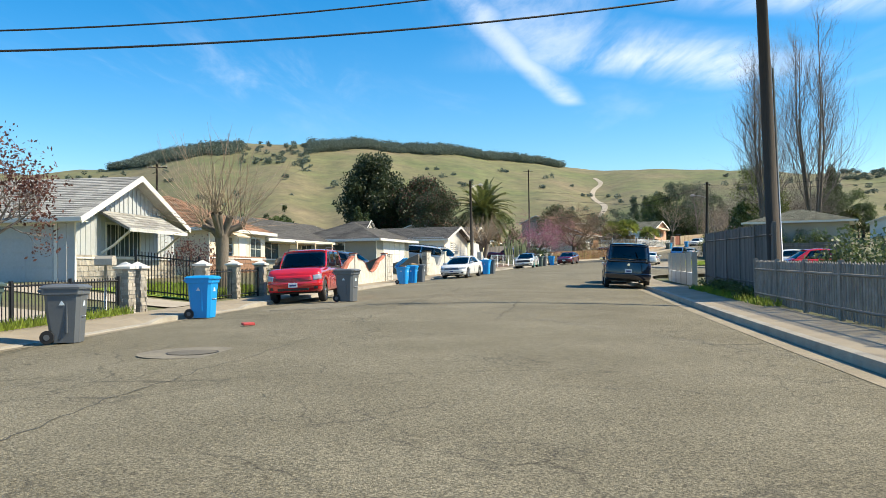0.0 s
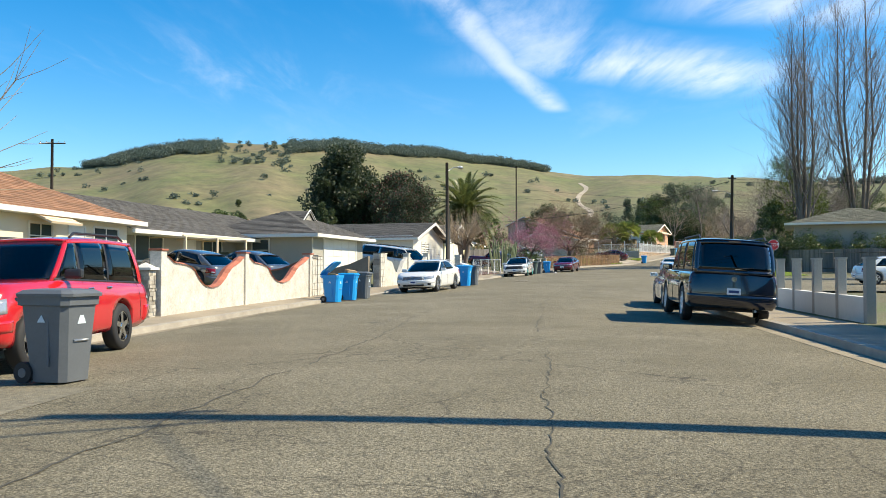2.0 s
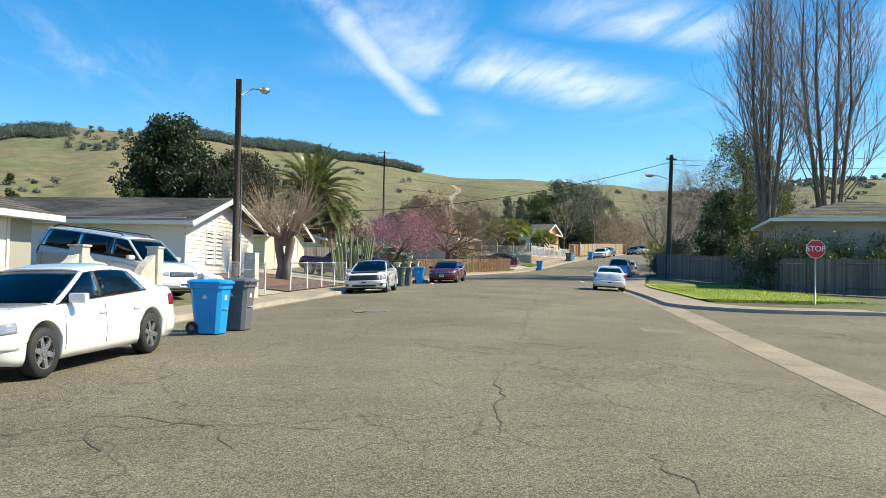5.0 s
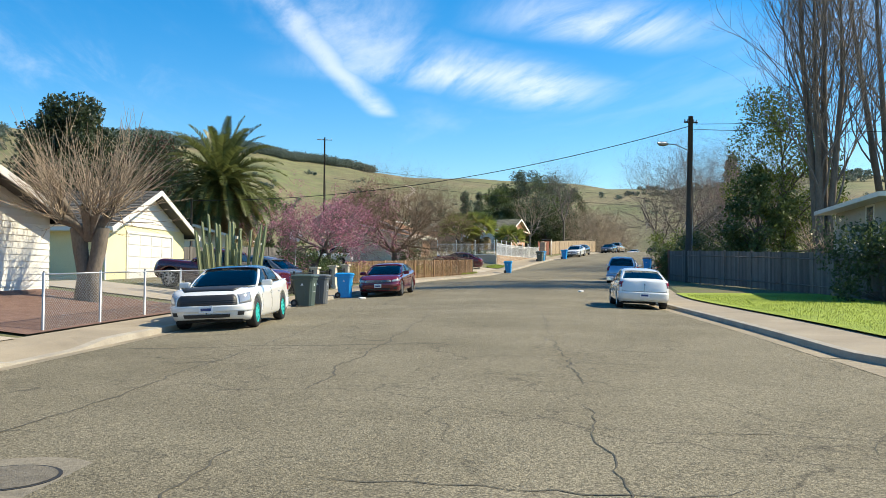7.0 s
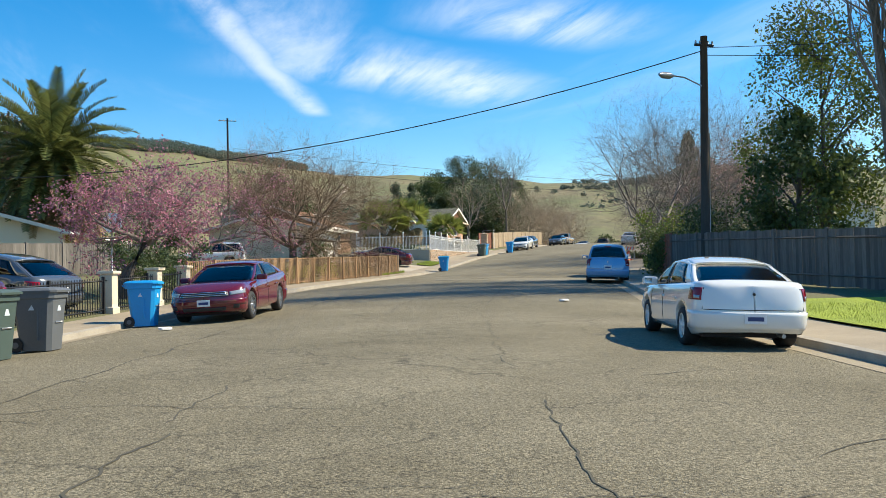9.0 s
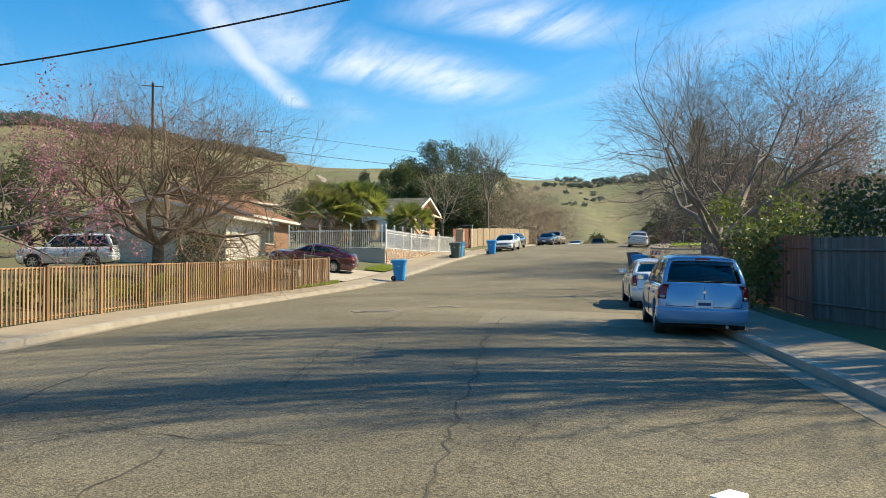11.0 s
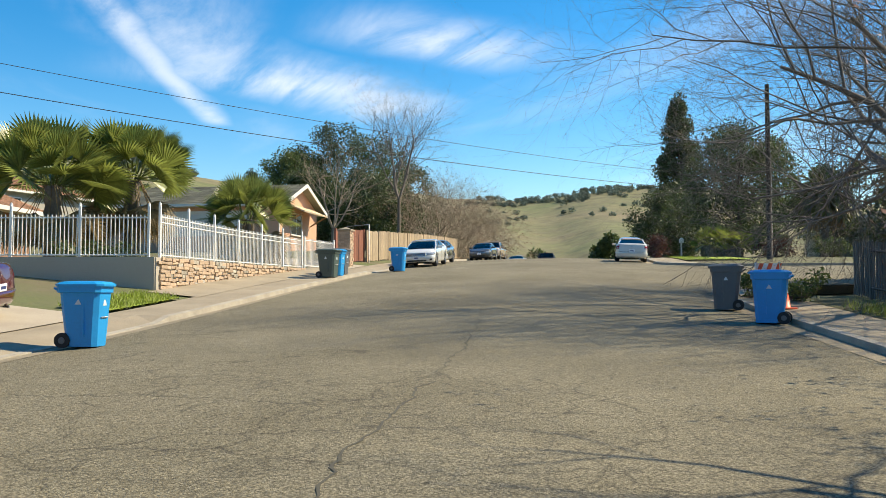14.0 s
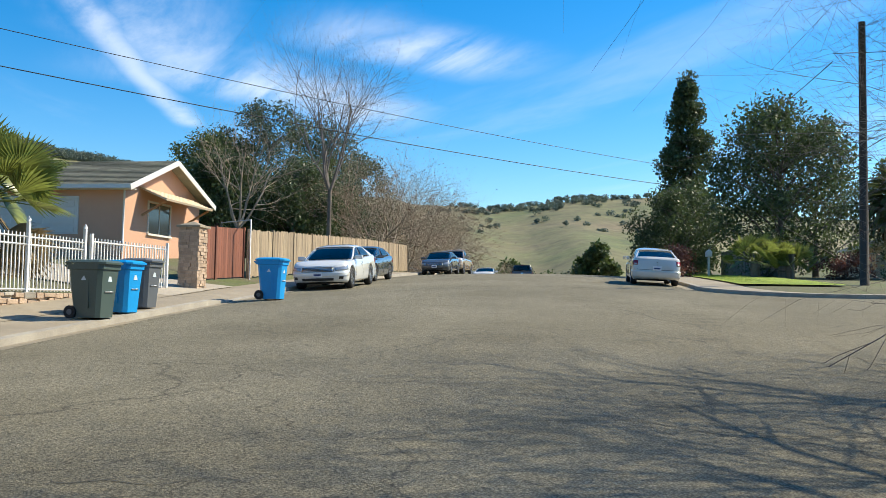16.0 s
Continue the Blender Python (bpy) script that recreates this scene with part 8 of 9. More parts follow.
manhole(12.5, -2.37, 0.80, 0.36, "iron manhole lid in a pale concrete ring")
manhole(122.9, 0.14, 0.53, 0.19, "small iron lid in a pale concrete ring")
manhole(121.1, -1.4, 0.66, 0.41, "wide iron manhole lid in a concrete ring")
manhole(69.8, -2.45, 0.62, 0.34, "iron manhole lid in a pale concrete ring")
for x, y, m, lab in ((-3.9, 18.2, "litter", "crushed red litter on the asphalt"), (13.9, 98.0, "paper", "flat white scrap of paper on the road"), (24.6, 100.5, "paper", "crumpled white paper by the kerb")):
    bm = box_bm(-0.14, 0.14, -0.08, 0.08, 0, 0.05, 0.01)
    for v in bm.verts:
        v.co += Vector((noise.noise(v.co * 9), noise.noise(v.co * 9 + Vector((3, 0, 0))), noise.noise(v.co * 9 + Vector((0, 5, 0))))) * 0.04
    o = mesh_object("litter", bm, m)
    ss_, dd_ = to_sd(x, y)
    o.matrix_world = pose(x, y, float(height(ss_)) - 0.15 * (dd_ / HALF) ** 2 + 0.02, 0, 0, 30)
    tagged(o, lab, "litter")

# ---- trees and plants ----
class Tubes:
    """Collects tapered branches as plain vertex and face lists."""
    def __init__(self):
        self.v, self.f, self.n = [], [], 0

    def add(self, pts, radii, sides):
        pts = np.asarray(pts, float)
        t = np.gradient(pts, axis=0)
        t /= np.linalg.norm(t, axis=1)[:, None] + 1e-9
        ref = np.where(np.abs(t[:, 2:3]) < 0.9, np.array([[0, 0, 1.0]]), np.array([[1.0, 0, 0]]))
        a = np.cross(t, ref)
        a /= np.linalg.norm(a, axis=1)[:, None] + 1e-9
        b = np.cross(t, a)
        ang = 2 * np.pi * np.arange(sides) / sides
        ring = pts[:, None, :] + (a[:, None, :] * np.cos(ang)[None, :, None] + b[:, None, :] * np.sin(ang)[None, :, None]) * np.asarray(radii)[:, None, None]
        self.v.append(ring.reshape(-1, 3))
        k = len(pts)
        for i in range(k - 1):
            for j in range(sides):
                self.f.append((self.n + i * sides + j, self.n + i * sides + (j + 1) % sides, self.n + (i + 1) * sides + (j + 1) % sides, self.n + (i + 1) * sides + j))
        self.n += k * sides

    def build(self, name, mat, parent):
        return data_object(name, np.concatenate(self.v), self.f, mat, parent, smooth=True)


def grow(rng, tubes, p, d, length, r, level, up, spread, kids, tips, sides=5, wander=0.22, droop=0.0, taper=0.35, shrink=(0.55, 0.85)):
    """One branch and, from along it, its children; tips collects the ends."""
    n = 5 if level > 0 else 3
    pts, q, dd = [p], p.copy(), d / np.linalg.norm(d)
    for _ in range(n):
        dd = dd + rng.normal(size=3) * wander + np.array([0, 0, up - droop * (level == 0)])
        dd /= np.linalg.norm(dd)
        q = q + dd * length / n
        pts.append(q)
    tubes.add(pts, np.linspace(r, r * taper, n + 1), max(3, sides if level > 0 else 3))
    tips.append(q)
    if level <= 0:
        return
    for k in range(kids):
        u = 0.30 + 0.70 * (k + rng.random() * 0.8) / kids
        i = min(n - 1, int(u * n))
        base = pts[i] + (pts[i + 1] - pts[i]) * (u * n - i)
        out = rng.normal(size=3)
        out -= dd * out.dot(dd)
        out /= np.linalg.norm(out)
        nd = dd * (1 - spread) + out * spread
        grow(rng, tubes, base, nd, length * rng.uniform(*shrink), r * (1 - 0.6 * u) * 0.62, level - 1, up, spread, kids, tips, sides - 1, wander, droop, taper, shrink)


def tree_thing(x, y, label, category="tree", group="", dz=0.0):
    return thing("tree", pose(x, y, ground(x, y) + dz), label, category, group)


def bare_tree(x, y, h, spread, label, seed, trunk=(1.8, 0.22), limbs=5, levels=3, kids=4, mat="twig_grey", bark="bark", up=0.05, lean=(0, 0), leaf=None, leaf_n=0, leaf_size=0.05, wide=0.6, droop=0.0, dz=0.0, first=0.55):
    """A tree without leaves: trunk, limbs, and fine twigs; leaf adds buds or blossom along the twigs."""
    rng = np.random.default_rng(seed)
    ob = tree_thing(x, y, label, dz=dz)
    th, tr = trunk
    tb = Tubes()
    top = np.array([lean[0], lean[1], th])
    tb.add([(0, 0, -0.2), (lean[0] * 0.3, lean[1] * 0.3, th * 0.4), top], [tr * 1.25, tr, tr * 0.85], 9)
    tb.build("trunk", bark, ob)
    tubes, tips = Tubes(), []
    reach = h - th
    for k in range(limbs):
        a = 2 * math.pi * (k + rng.random() * 0.7) / limbs
        d = np.array([math.cos(a) * wide, math.sin(a) * wide, 1 - wide * 0.45])
        grow(rng, tubes, top + np.array([0, 0, -0.15]), d * np.array([spread / reach * 1.6, spread / reach * 1.6, 1.0]) if spread else d, reach * first, tr * 0.55, levels, up, 0.52, kids, tips, 6, 0.16, droop)
    tubes.build("branchwork", mat, ob)
    if leaf:
        pts = np.array(tips)
        v, f = leaf_cloud(rng, pts, np.full(len(pts), 0.30), leaf_n, leaf_size)
        data_object("crown", v, f, leaf, ob)
    return ob


def pollard(x, y, trunk_h, r, shoot_len, n_knobs, shoots, label, seed, mat="twig", twin=False, spread=0.9):
    """A hard-pruned tree: a knuckled trunk and a fan of long thin shoots."""
    rng = np.random.default_rng(seed)
    ob = tree_thing(x, y, label)
    tb, sh = Tubes(), Tubes()
    fine = sh
    feet = [(-0.18, 0.05), (0.2, -0.05)] if twin else [(0, 0)]
    heads = []
    for fx, fy in feet:
        tb.add([(fx, fy, -0.2), (fx * 0.6, fy, trunk_h * 0.35), (fx * 1.3, fy + 0.05, trunk_h * 0.7), (fx * 1.6, fy, trunk_h)], [r * 1.3, r, r * 1.05, r * 1.2], 9)
    for k in range(n_knobs):
        a = 2 * math.pi * k / n_knobs + rng.random()
        e = np.array([math.cos(a) * rng.uniform(0.35, 0.9) * spread, math.sin(a) * rng.uniform(0.35, 0.9) * spread, trunk_h + rng.uniform(0.1, 0.75)])
        m_ = np.array([e[0] * 0.45, e[1] * 0.45, trunk_h + 0.05])
        tb.add([(0, 0, trunk_h - 0.3), m_, e], [r * 0.8, r * 0.55, r * 0.62], 7)
        heads.append(e)
    tb.build("trunk", "bark", ob)
    for k in range(shoots):
        p = heads[k % len(heads)] + rng.normal(size=3) * 0.07
        d = np.array([p[0], p[1], 0]) * 0.75 + rng.normal(size=3) * 0.42 + np.array([0, 0, rng.uniform(0.5, 1.2)])
        d /= np.linalg.norm(d)
        L = shoot_len * rng.uniform(0.45, 1.05)
        pts = [p]
        for i in range(4):
            d = d + rng.normal(size=3) * 0.07 + np.array([0, 0, 0.06])
            d /= np.linalg.norm(d)
            pts.append(pts[-1] + d * L / 4)
        sh.add(pts, np.linspace(0.016, 0.004, 5), 3)
        for _ in range(2):
            i = rng.integers(1, 4)
            e = d + rng.normal(size=3) * 0.5
            e /= np.linalg.norm(e)
            fine.add([pts[i], pts[i] + e * L * 0.16, pts[i] + e * L * 0.3 + np.array([0, 0, 0.05])], [0.007, 0.005, 0.003], 3)
    sh.build("shoot_fan", mat, ob)
    return ob


def leafy_tree(x, y, h, r, label, seed, mat="leaf_dark", trunk=(2.0, 0.22), shape="round", clumps=60, leaves=5200, size=0.16, second=None, dz=0.0, bark="bark_dark"):
    """A tree in leaf: trunk, limbs to each clump, and clumps of leaves with gaps between."""
    rng = np.random.default_rng(seed)
    ob = tree_thing(x, y, label, dz=dz)
    th, tr = trunk
    tb, lim = Tubes(), Tubes()
    tb.add([(0, 0, -0.3), (0.05, 0.03, th * 0.5), (0, 0, th), (0.1, 0.05, th + (h - th) * 0.55)], [tr * 1.3, tr, tr * 0.8, tr * 0.25], 8)
    tb.build("trunk", bark, ob)
    cs, rs = [], []
    for _ in range(clumps):
        u = rng.random()
        z = th * 0.75 + (h - th * 0.75) * u
        if shape == "round":
            w = r * math.sqrt(max(0.03, 1 - (2 * u - 0.85) ** 2 / 1.35))
        elif shape == "cone":
            w = r * (1.02 - u) ** 0.8
        elif shape == "column":
            w = r * min(1.0, (1.02 - u) * 2.2) * (0.75 + 0.25 * min(1, u * 6))
        else:
            w = r * (0.55 + 0.45 * math.sin(math.pi * min(1, u * 1.1)))
        a = rng.random() * 2 * math.pi
        q = w * rng.random() ** 0.45
        c = np.array([math.cos(a) * q, math.sin(a) * q, z])
        cs.append(c)
        rs.append(r * rng.uniform(0.17, 0.33) * (1.25 if shape == "column" else 1))
        if rng.random() < 0.6:
            lim.add([(0, 0, max(th * 0.6, z - q * 0.8)), c * np.array([0.5, 0.5, 0]) + np.array([0, 0, z - q * 0.3]), c], [tr * 0.3, tr * 0.18, 0.02], 4)
    lim.build("limb_frame", bark, ob)
    v, f = leaf_cloud(rng, cs, np.array(rs) * 1.15, int(leaves * 2.4), size * 0.62)
    data_object("crown", v, f, mat, ob)
    if second:
        v, f = leaf_cloud(rng, cs, np.array(rs) * 1.22, leaves // 2, size * 0.62)
        data_object("outer_crown", v, f, second, ob)
    return ob


def shrub(x, y, w, l, h, label, seed, mat, leaves=1800, size=0.09, turn=0.0, dz=0.0, name="shrub", clumps=26):
    rng = np.random.default_rng(seed)
    ob = thing(name, pose(x, y, ground(x, y) + dz, 0, 0, turn), label, "shrub")
    cs, rs, st = [], [], Tubes()
    for _ in range(clumps):
        c = np.array([rng.uniform(-0.5, 0.5) * w, rng.uniform(-0.5, 0.5) * l, rng.uniform(0.12, 0.85) * h])
        cs.append(c)
        rs.append(min(w, l, h) * rng.uniform(0.22, 0.42))
        st.add([(0, 0, -0.05), (c[0] * 0.6, c[1] * 0.85, 0.12 * h), c], [0.02, 0.014, 0.008], 3)
    st.build("stem_frame", "bark_dark", ob)
    v, f = leaf_cloud(rng, cs, rs, int(leaves * 1.8), size * 0.68, 0.9)
    data_object("foliage", v, f, mat, ob)
    return ob


def date_palm(x, y, trunk_h, r, frond, label, seed):
    """A feather palm: rough trunk and a round head of arching fronds, each with its rows of leaflets."""
    rng = np.random.default_rng(seed)
    ob = tree_thing(x, y, label)
    tb = Tubes()
    zs = np.linspace(-0.2, trunk_h, 22)
    tb.add([(0.06 * math.sin(z * 0.8), 0.04 * math.cos(z), z) for z in zs], [r * (1.15 if i % 2 else 0.95) * (1.25 if i < 2 else 1) * (1.3 if i > 19 else 1) for i in range(22)], 12)
    tb.build("trunk", "bark_dark", ob)
    for dead in (False, True):
        verts, faces, ribs = [], [], Tubes()
        for k in range(118 if not dead else 38):
            a = k * 2.39996 + rng.random() * 0.3
            e = (1.45 - 1.95 * (k / 117.0) ** 0.85) if not dead else rng.uniform(-1.0, -0.6)
            L = frond * rng.uniform(0.85, 1.05)
            d = np.array([math.cos(a) * math.cos(e), math.sin(a) * math.cos(e), math.sin(e)])
            p = np.array([math.cos(a) * 0.2, math.sin(a) * 0.2, trunk_h + 0.15])
            pts, dirs = [p], [d]
            for i in range(9):
                d = d + np.array([0, 0, -0.11 - 0.10 * (i / 9)])
                d /= np.linalg.norm(d)
                p = p + d * L / 9
                pts.append(p)
                dirs.append(d)
            ribs.add(pts, np.linspace(0.035, 0.008, 10), 3)
            side = np.cross(dirs[0], [0, 0, 1.0])
            side /= np.linalg.norm(side) + 1e-9
            for i in range(42):
                u = 0.08 + 0.92 * i / 42
                j = min(8, int(u * 9))
                c = pts[j] + (pts[j + 1] - pts[j]) * (u * 9 - j)
                dd = dirs[j]
                upv = np.cross(side, dd)
                ll = 0.50 * math.sin(math.pi * min(0.98, 0.16 + 0.8 * u)) ** 0.6 * frond / 3.6
                for s_ in (1, -1):
                    t = dd * 0.55 + side * s_ * 0.75 + upv * (0.28 + rng.normal() * 0.08)
                    t /= np.linalg.norm(t)
                    b = len(verts)
                    w = dd * 0.060
                    verts += [c - w, c + w, c + t * ll * 0.6 + w * 1.1 - np.array([0, 0, 0.02]), c + t * ll - np.array([0, 0, 0.10 * ll])]
                    faces.append((b, b + 1, b + 2, b + 3))
        ribs.build("rib_frame" if not dead else "dry_rib_frame", "palm" if not dead else "palm_dead", ob)
        data_object("crown" if not dead else "dry_skirt", np.array(verts), faces, "palm" if not dead else "palm_dead", ob)
    return ob


def fan_palm(x, y, trunk_h, r, spread, count, label, seed, dz=0.0, skirt=True):
    """A fan palm: a short shaggy trunk and stiff fan leaves of pointed blades."""
    rng = np.random.default_rng(seed)
    ob = tree_thing(x, y, label, dz=dz)
    tb = Tubes()
    zs = np.linspace(-0.2, trunk_h, 14)
    tb.add([(0, 0, z) for z in zs], [r * (1.2 if i % 2 else 0.95) for i in range(14)], 10)
    tb.build("trunk", "bark", ob)
    for dead, num in ((False, count), (True, count // 3 if skirt else 0)):
        if not num:
            continue
        verts, faces, ribs = [], [], Tubes()
        for k in range(num):
            a = k * 2.39996 + rng.random() * 0.4
            e = 1.40 - 1.55 * (k / num) if not dead else rng.uniform(-1.2, -0.75)
            d = np.array([math.cos(a) * math.cos(e), math.sin(a) * math.cos(e), math.sin(e)])
            base = np.array([math.cos(a) * r, math.sin(a) * r, trunk_h + 0.05])
            stem = spread * rng.uniform(0.42, 0.62)
            hub = base + d * stem + np.array([0, 0, -0.06 * stem])
            ribs.add([base, base + d * stem * 0.5, hub], [0.022, 0.018, 0.014], 3)
            side = np.cross(d, [0, 0, 1.0])
            side /= np.linalg.norm(side) + 1e-9
            nrm = np.cross(side, d)
            rl = rng.uniform(-1.1, 1.1)
            side, nrm = side * math.cos(rl) + nrm * math.sin(rl), nrm * math.cos(rl) - side * math.sin(rl)
            L = spread * rng.uniform(0.40, 0.52)
            for i in range(24):
                g = -1.45 + 2.9 * i / 23
                t = d * math.cos(g) + side * math.sin(g) + nrm * (0.10 - 0.08 * math.cos(g))
                t /= np.linalg.norm(t)
                l = L * (0.72 + 0.28 * math.cos(g * 0.7)) * rng.uniform(0.93, 1.05)
                w = np.cross(t, nrm)
                w /= np.linalg.norm(w) + 1e-9
                b = len(verts)
                mid, tip = hub + t * l * 0.55, hub + t * l - np.array([0, 0, 0.16 * l * (0.4 + (0.5 if e < 0.2 else 0))])
                q = 0.042 * spread / 1.9
                verts += [hub, mid - w * q, tip, mid + w * q]
                faces.append((b, b + 1, b + 2, b + 3))
        ribs.build("stem_frame" if not dead else "dry_stem_frame", "palm_fan" if not dead else "palm_dead", ob)
        data_object("crown" if not dead else "dry_skirt", np.array(verts), faces, "palm_fan" if not dead else "palm_dead", ob)
    return ob


def cactus(x, y, label, seed):
    rng = np.random.default_rng(seed)
    ob = thing("cactus", pose(x, y, ground(x, y)), label, "cactus")
    for k in range(30):
        a, q = rng.random() * 6.28, 0.95 * rng.random() ** 0.55
        bx, by, h, r = math.cos(a) * q * 1.1, math.sin(a) * q, rng.uniform(1.5, 3.3) * (1.05 - 0.25 * q), rng.uniform(0.055, 0.078)
        n, ring, vs, fs = 12, 5, [], []
        for i in range(ring + 2):
            u = i / ring
            z = h * min(1, u) + (0.06 if i == ring + 1 else 0)
            rr = r * (1 if i < ring else 0.75 if i == ring else 0.2)
            for j in range(n):
                t = 2 * math.pi * j / n
                w = rr * (1.14 if j % 2 else 0.84)
                vs.append((bx * (1 + 0.35 * u) + w * math.cos(t), by * (1 + 0.35 * u) + w * math.sin(t), z))
        for i in range(ring + 1):
            for j in range(n):
                fs.append((i * n + j, i * n + (j + 1) % n, (i + 1) * n + (j + 1) % n, (i + 1) * n + j))
        data_object("column", vs, fs, "cactus", ob)
    return ob


# left side, from the start of the road
bare_tree(-13.6, 25.6, 4.6, 2.2, "small plum tree with dark red leaves", 11, (1.4, 0.12), 5, 3, 4, "twig_grey", leaf="dead_leaf", leaf_n=2600, leaf_size=0.06)
pollard(-8.35, 33.5, 2.35, 0.24, 3.6, 8, 130, "hard-pruned tree with long bare shoots", 12)
shrub(-11.2, 39.0, 2.0, 2.4, 1.9, "reddish garden shrub by the house", 13, "dead_leaf", 900, 0.07)
leafy_tree(-13.6, 185.0, 21.0, 7.2, "tall dark conifer behind the houses", 14, "oak", (3.0, 0.45), "oval", 120, 15000, 0.46, dz=-0.5)
leafy_tree(0.5, 148.0, 10.8, 5.0, "broad reddish-brown tree behind the roofs", 15, "oak", (2.5, 0.3), "round", 70, 9000, 0.20, "dead_leaf")
leafy_tree(-3.8, 180.0, 14.5, 6.8, "dark russet tree behind the roofs", 16, "oak", (2.5, 0.3), "round", 90, 12000, 0.34, "dead_leaf")
for k, (x, y, h) in enumerate(((-34, 150, 9), (-30.5, 152, 8), (-27, 151, 9.5), (-14, 150, 9), (-12.4, 149, 8))):
    leafy_tree(x, y, h, 1.3, "narrow dark cypress behind the roofs", 20 + k, "leaf_dark", (1.0, 0.12), "column", 26, 1100, 0.24)
for k, (x, y, h, r, mt) in enumerate(((-45, 165, 7, 4, "leaf_mid"), (-58, 150, 7, 4, "leaf_dark"), (12, 165, 7, 4.0, "leaf_mid"), (24, 172, 8, 3.6, "leaf_dark"), (31, 205, 7, 4, "leaf_mid"), (40, 220, 7.5, 4.5, "leaf_blue"), (-22, 120, 6, 3, "leaf_mid"), (-40, 95, 6, 3.5, "leaf_mid"))):
    leafy_tree(x, y, h, r, "garden tree standing among houses", 40 + k, mt, (1.6, 0.2), "round", 34, 2600, 0.26)
pollard(4.85, 88.4, 2.1, 0.20, 2.7, 12, 300, "pruned tree with a dense head of bare tan shoots", 17, "twig", True, 1.25)
cactus(8.6, 94.6, "clump of tall ribbed column cactus", 18)
date_palm(7.2, 133.6, 6.6, 0.42, 5.7, "tall feather palm with a full round crown", 19)
bare_tree(12.35, 107.6, 5.2, 3.2, "old tree with deep pink blossom and a leaning trunk", 21, (1.9, 0.20), 6, 3, 4, "twig_grey", "bark_dark", 0.02, (0.9, 0.4), "blossom", 9000, 0.045, 0.8)
bare_tree(20.9, 131.0, 9.4, 6.0, "wide bare tree with many fine branches", 22, (1.5, 0.25), 9, 4, 6, "twig_brown", "bark_dark", 0.02, wide=0.85, first=0.54)
bare_tree(15.0, 124.6, 7.0, 4.4, "pink flowering tree beside a driveway", 23, (1.2, 0.18), 6, 4, 3, "twig_grey", "bark_dark", 0.02, leaf="blossom", leaf_n=7000, leaf_size=0.045, wide=0.8)
shrub(22.6, 133.4, 1.6, 1.6, 2.2, "glossy green shrub before the garage", 24, "leaf_mid", 1600, 0.09)
shrub(13.5, 118.5, 4, 6, 1.6, "dark clipped hedge in a front garden", 25, "leaf_dark", 3200, 0.10)
for k, (s, d, mt, hh) in enumerate(((111, -10.2, "leaf_mid", 0.9), (115, -9.6, "leaf_bright", 0.75), (119, -9.5, "leaf_mid", 0.85), (123, -9.4, "leaf_bright", 0.7), (127, -9.4, "leaf_bright", 0.8), (131, -9.4, "leaf_mid", 0.8), (134.5, -9.6, "leaf_dark", 0.7))):
    x, y = at_sd(s, d)
    shrub(float(x), float(y), 1.3, 3.9, hh, "yellow-flowering plants behind a slat fence" if mt == "leaf_bright" else "low green plants behind a slat fence", 270 + k, mt, 1700, 0.06, heading(s))
fan_palm(32.0, 154.2, 2.7, 0.26, 2.5, 48, "bushy fan palm behind a white fence", 31)
fan_palm(34.6, 155.6, 3.2, 0.26, 2.4, 48, "tall bushy fan palm behind a white fence", 32)
fan_palm(39.6, 159.6, 2.0, 0.24, 2.1, 42, "low fan palm behind a white fence", 33)
shrub(33.4, 151.8, 2.5, 2.0, 1.1, "dark plants behind a white fence", 34, "leaf_dark", 900, 0.10)
for k, (x, y, h, r, mt, sh) in enumerate(((60.0, 214.0, 14.8, 4.6, "leaf_blue", "oval"), (54.0, 213.0, 11.0, 4.6, "leaf_mid", "round"), (56.5, 216.0, 12.5, 4.4, "leaf_dark", "round"), (63.5, 217.0, 15.0, 4.8, "leaf_mid", "round"), (67.5, 219.0, 15.5, 4.8, "leaf_blue", "oval"), (72.0, 222.0, 13.5, 4.5, "leaf_dark", "round"), (58.0, 252.0, 18.0, 3.6, "leaf_blue", "cone"), (62.5, 256.0, 19.0, 3.4, "leaf_blue", "cone"),
                                  (57.5, 196.5, 6.5, 3.2, "leaf_dark", "round"), (64.0, 232.0, 12, 5, "leaf_mid", "round"), (78.0, 232.0, 11, 5, "leaf_dark", "round"), (70.0, 238.0, 13, 6, "leaf_mid", "round"), (53.0, 200.0, 7.5, 3.4, "leaf_dark", "round"), (61.5, 203.0, 7.0, 3.4, "leaf_dark", "round"))):
    leafy_tree(x, y, h, r, "dark evergreen tree behind a plank fence", 60 + k, mt, (2.0, 0.26), sh, 60, 7000, 0.19)
bare_tree(57.0, 187.0, 14.5, 3.6, "tall bare tree with fine grey branches", 71, (4.5, 0.14), 8, 4, 4, "twig_grey", "bark", 0.10, wide=0.45)
bare_tree(51.5, 187.0, 10.0, 3.2, "bare pale tree before dark evergreens", 72, (1.8, 0.14), 6, 3, 4, "twig", "bark", 0.06, wide=0.6)
for k, (x, y, h, sp) in enumerate(((64.0, 196.0, 10.0, 4.6), (68.5, 201.5, 9.8, 4.6), (73.5, 208.5, 9.2, 4.4), (79.0, 217.0, 9.0, 4.4))):
    bare_tree(x, y, h, sp, "brownish bare shrubby tree beside the road", 80 + k, (0.8, 0.14), 9, 3, 7, "twig", "bark_dark", 0.03, wide=0.8, leaf="dead_leaf", leaf_n=900, leaf_size=0.06)

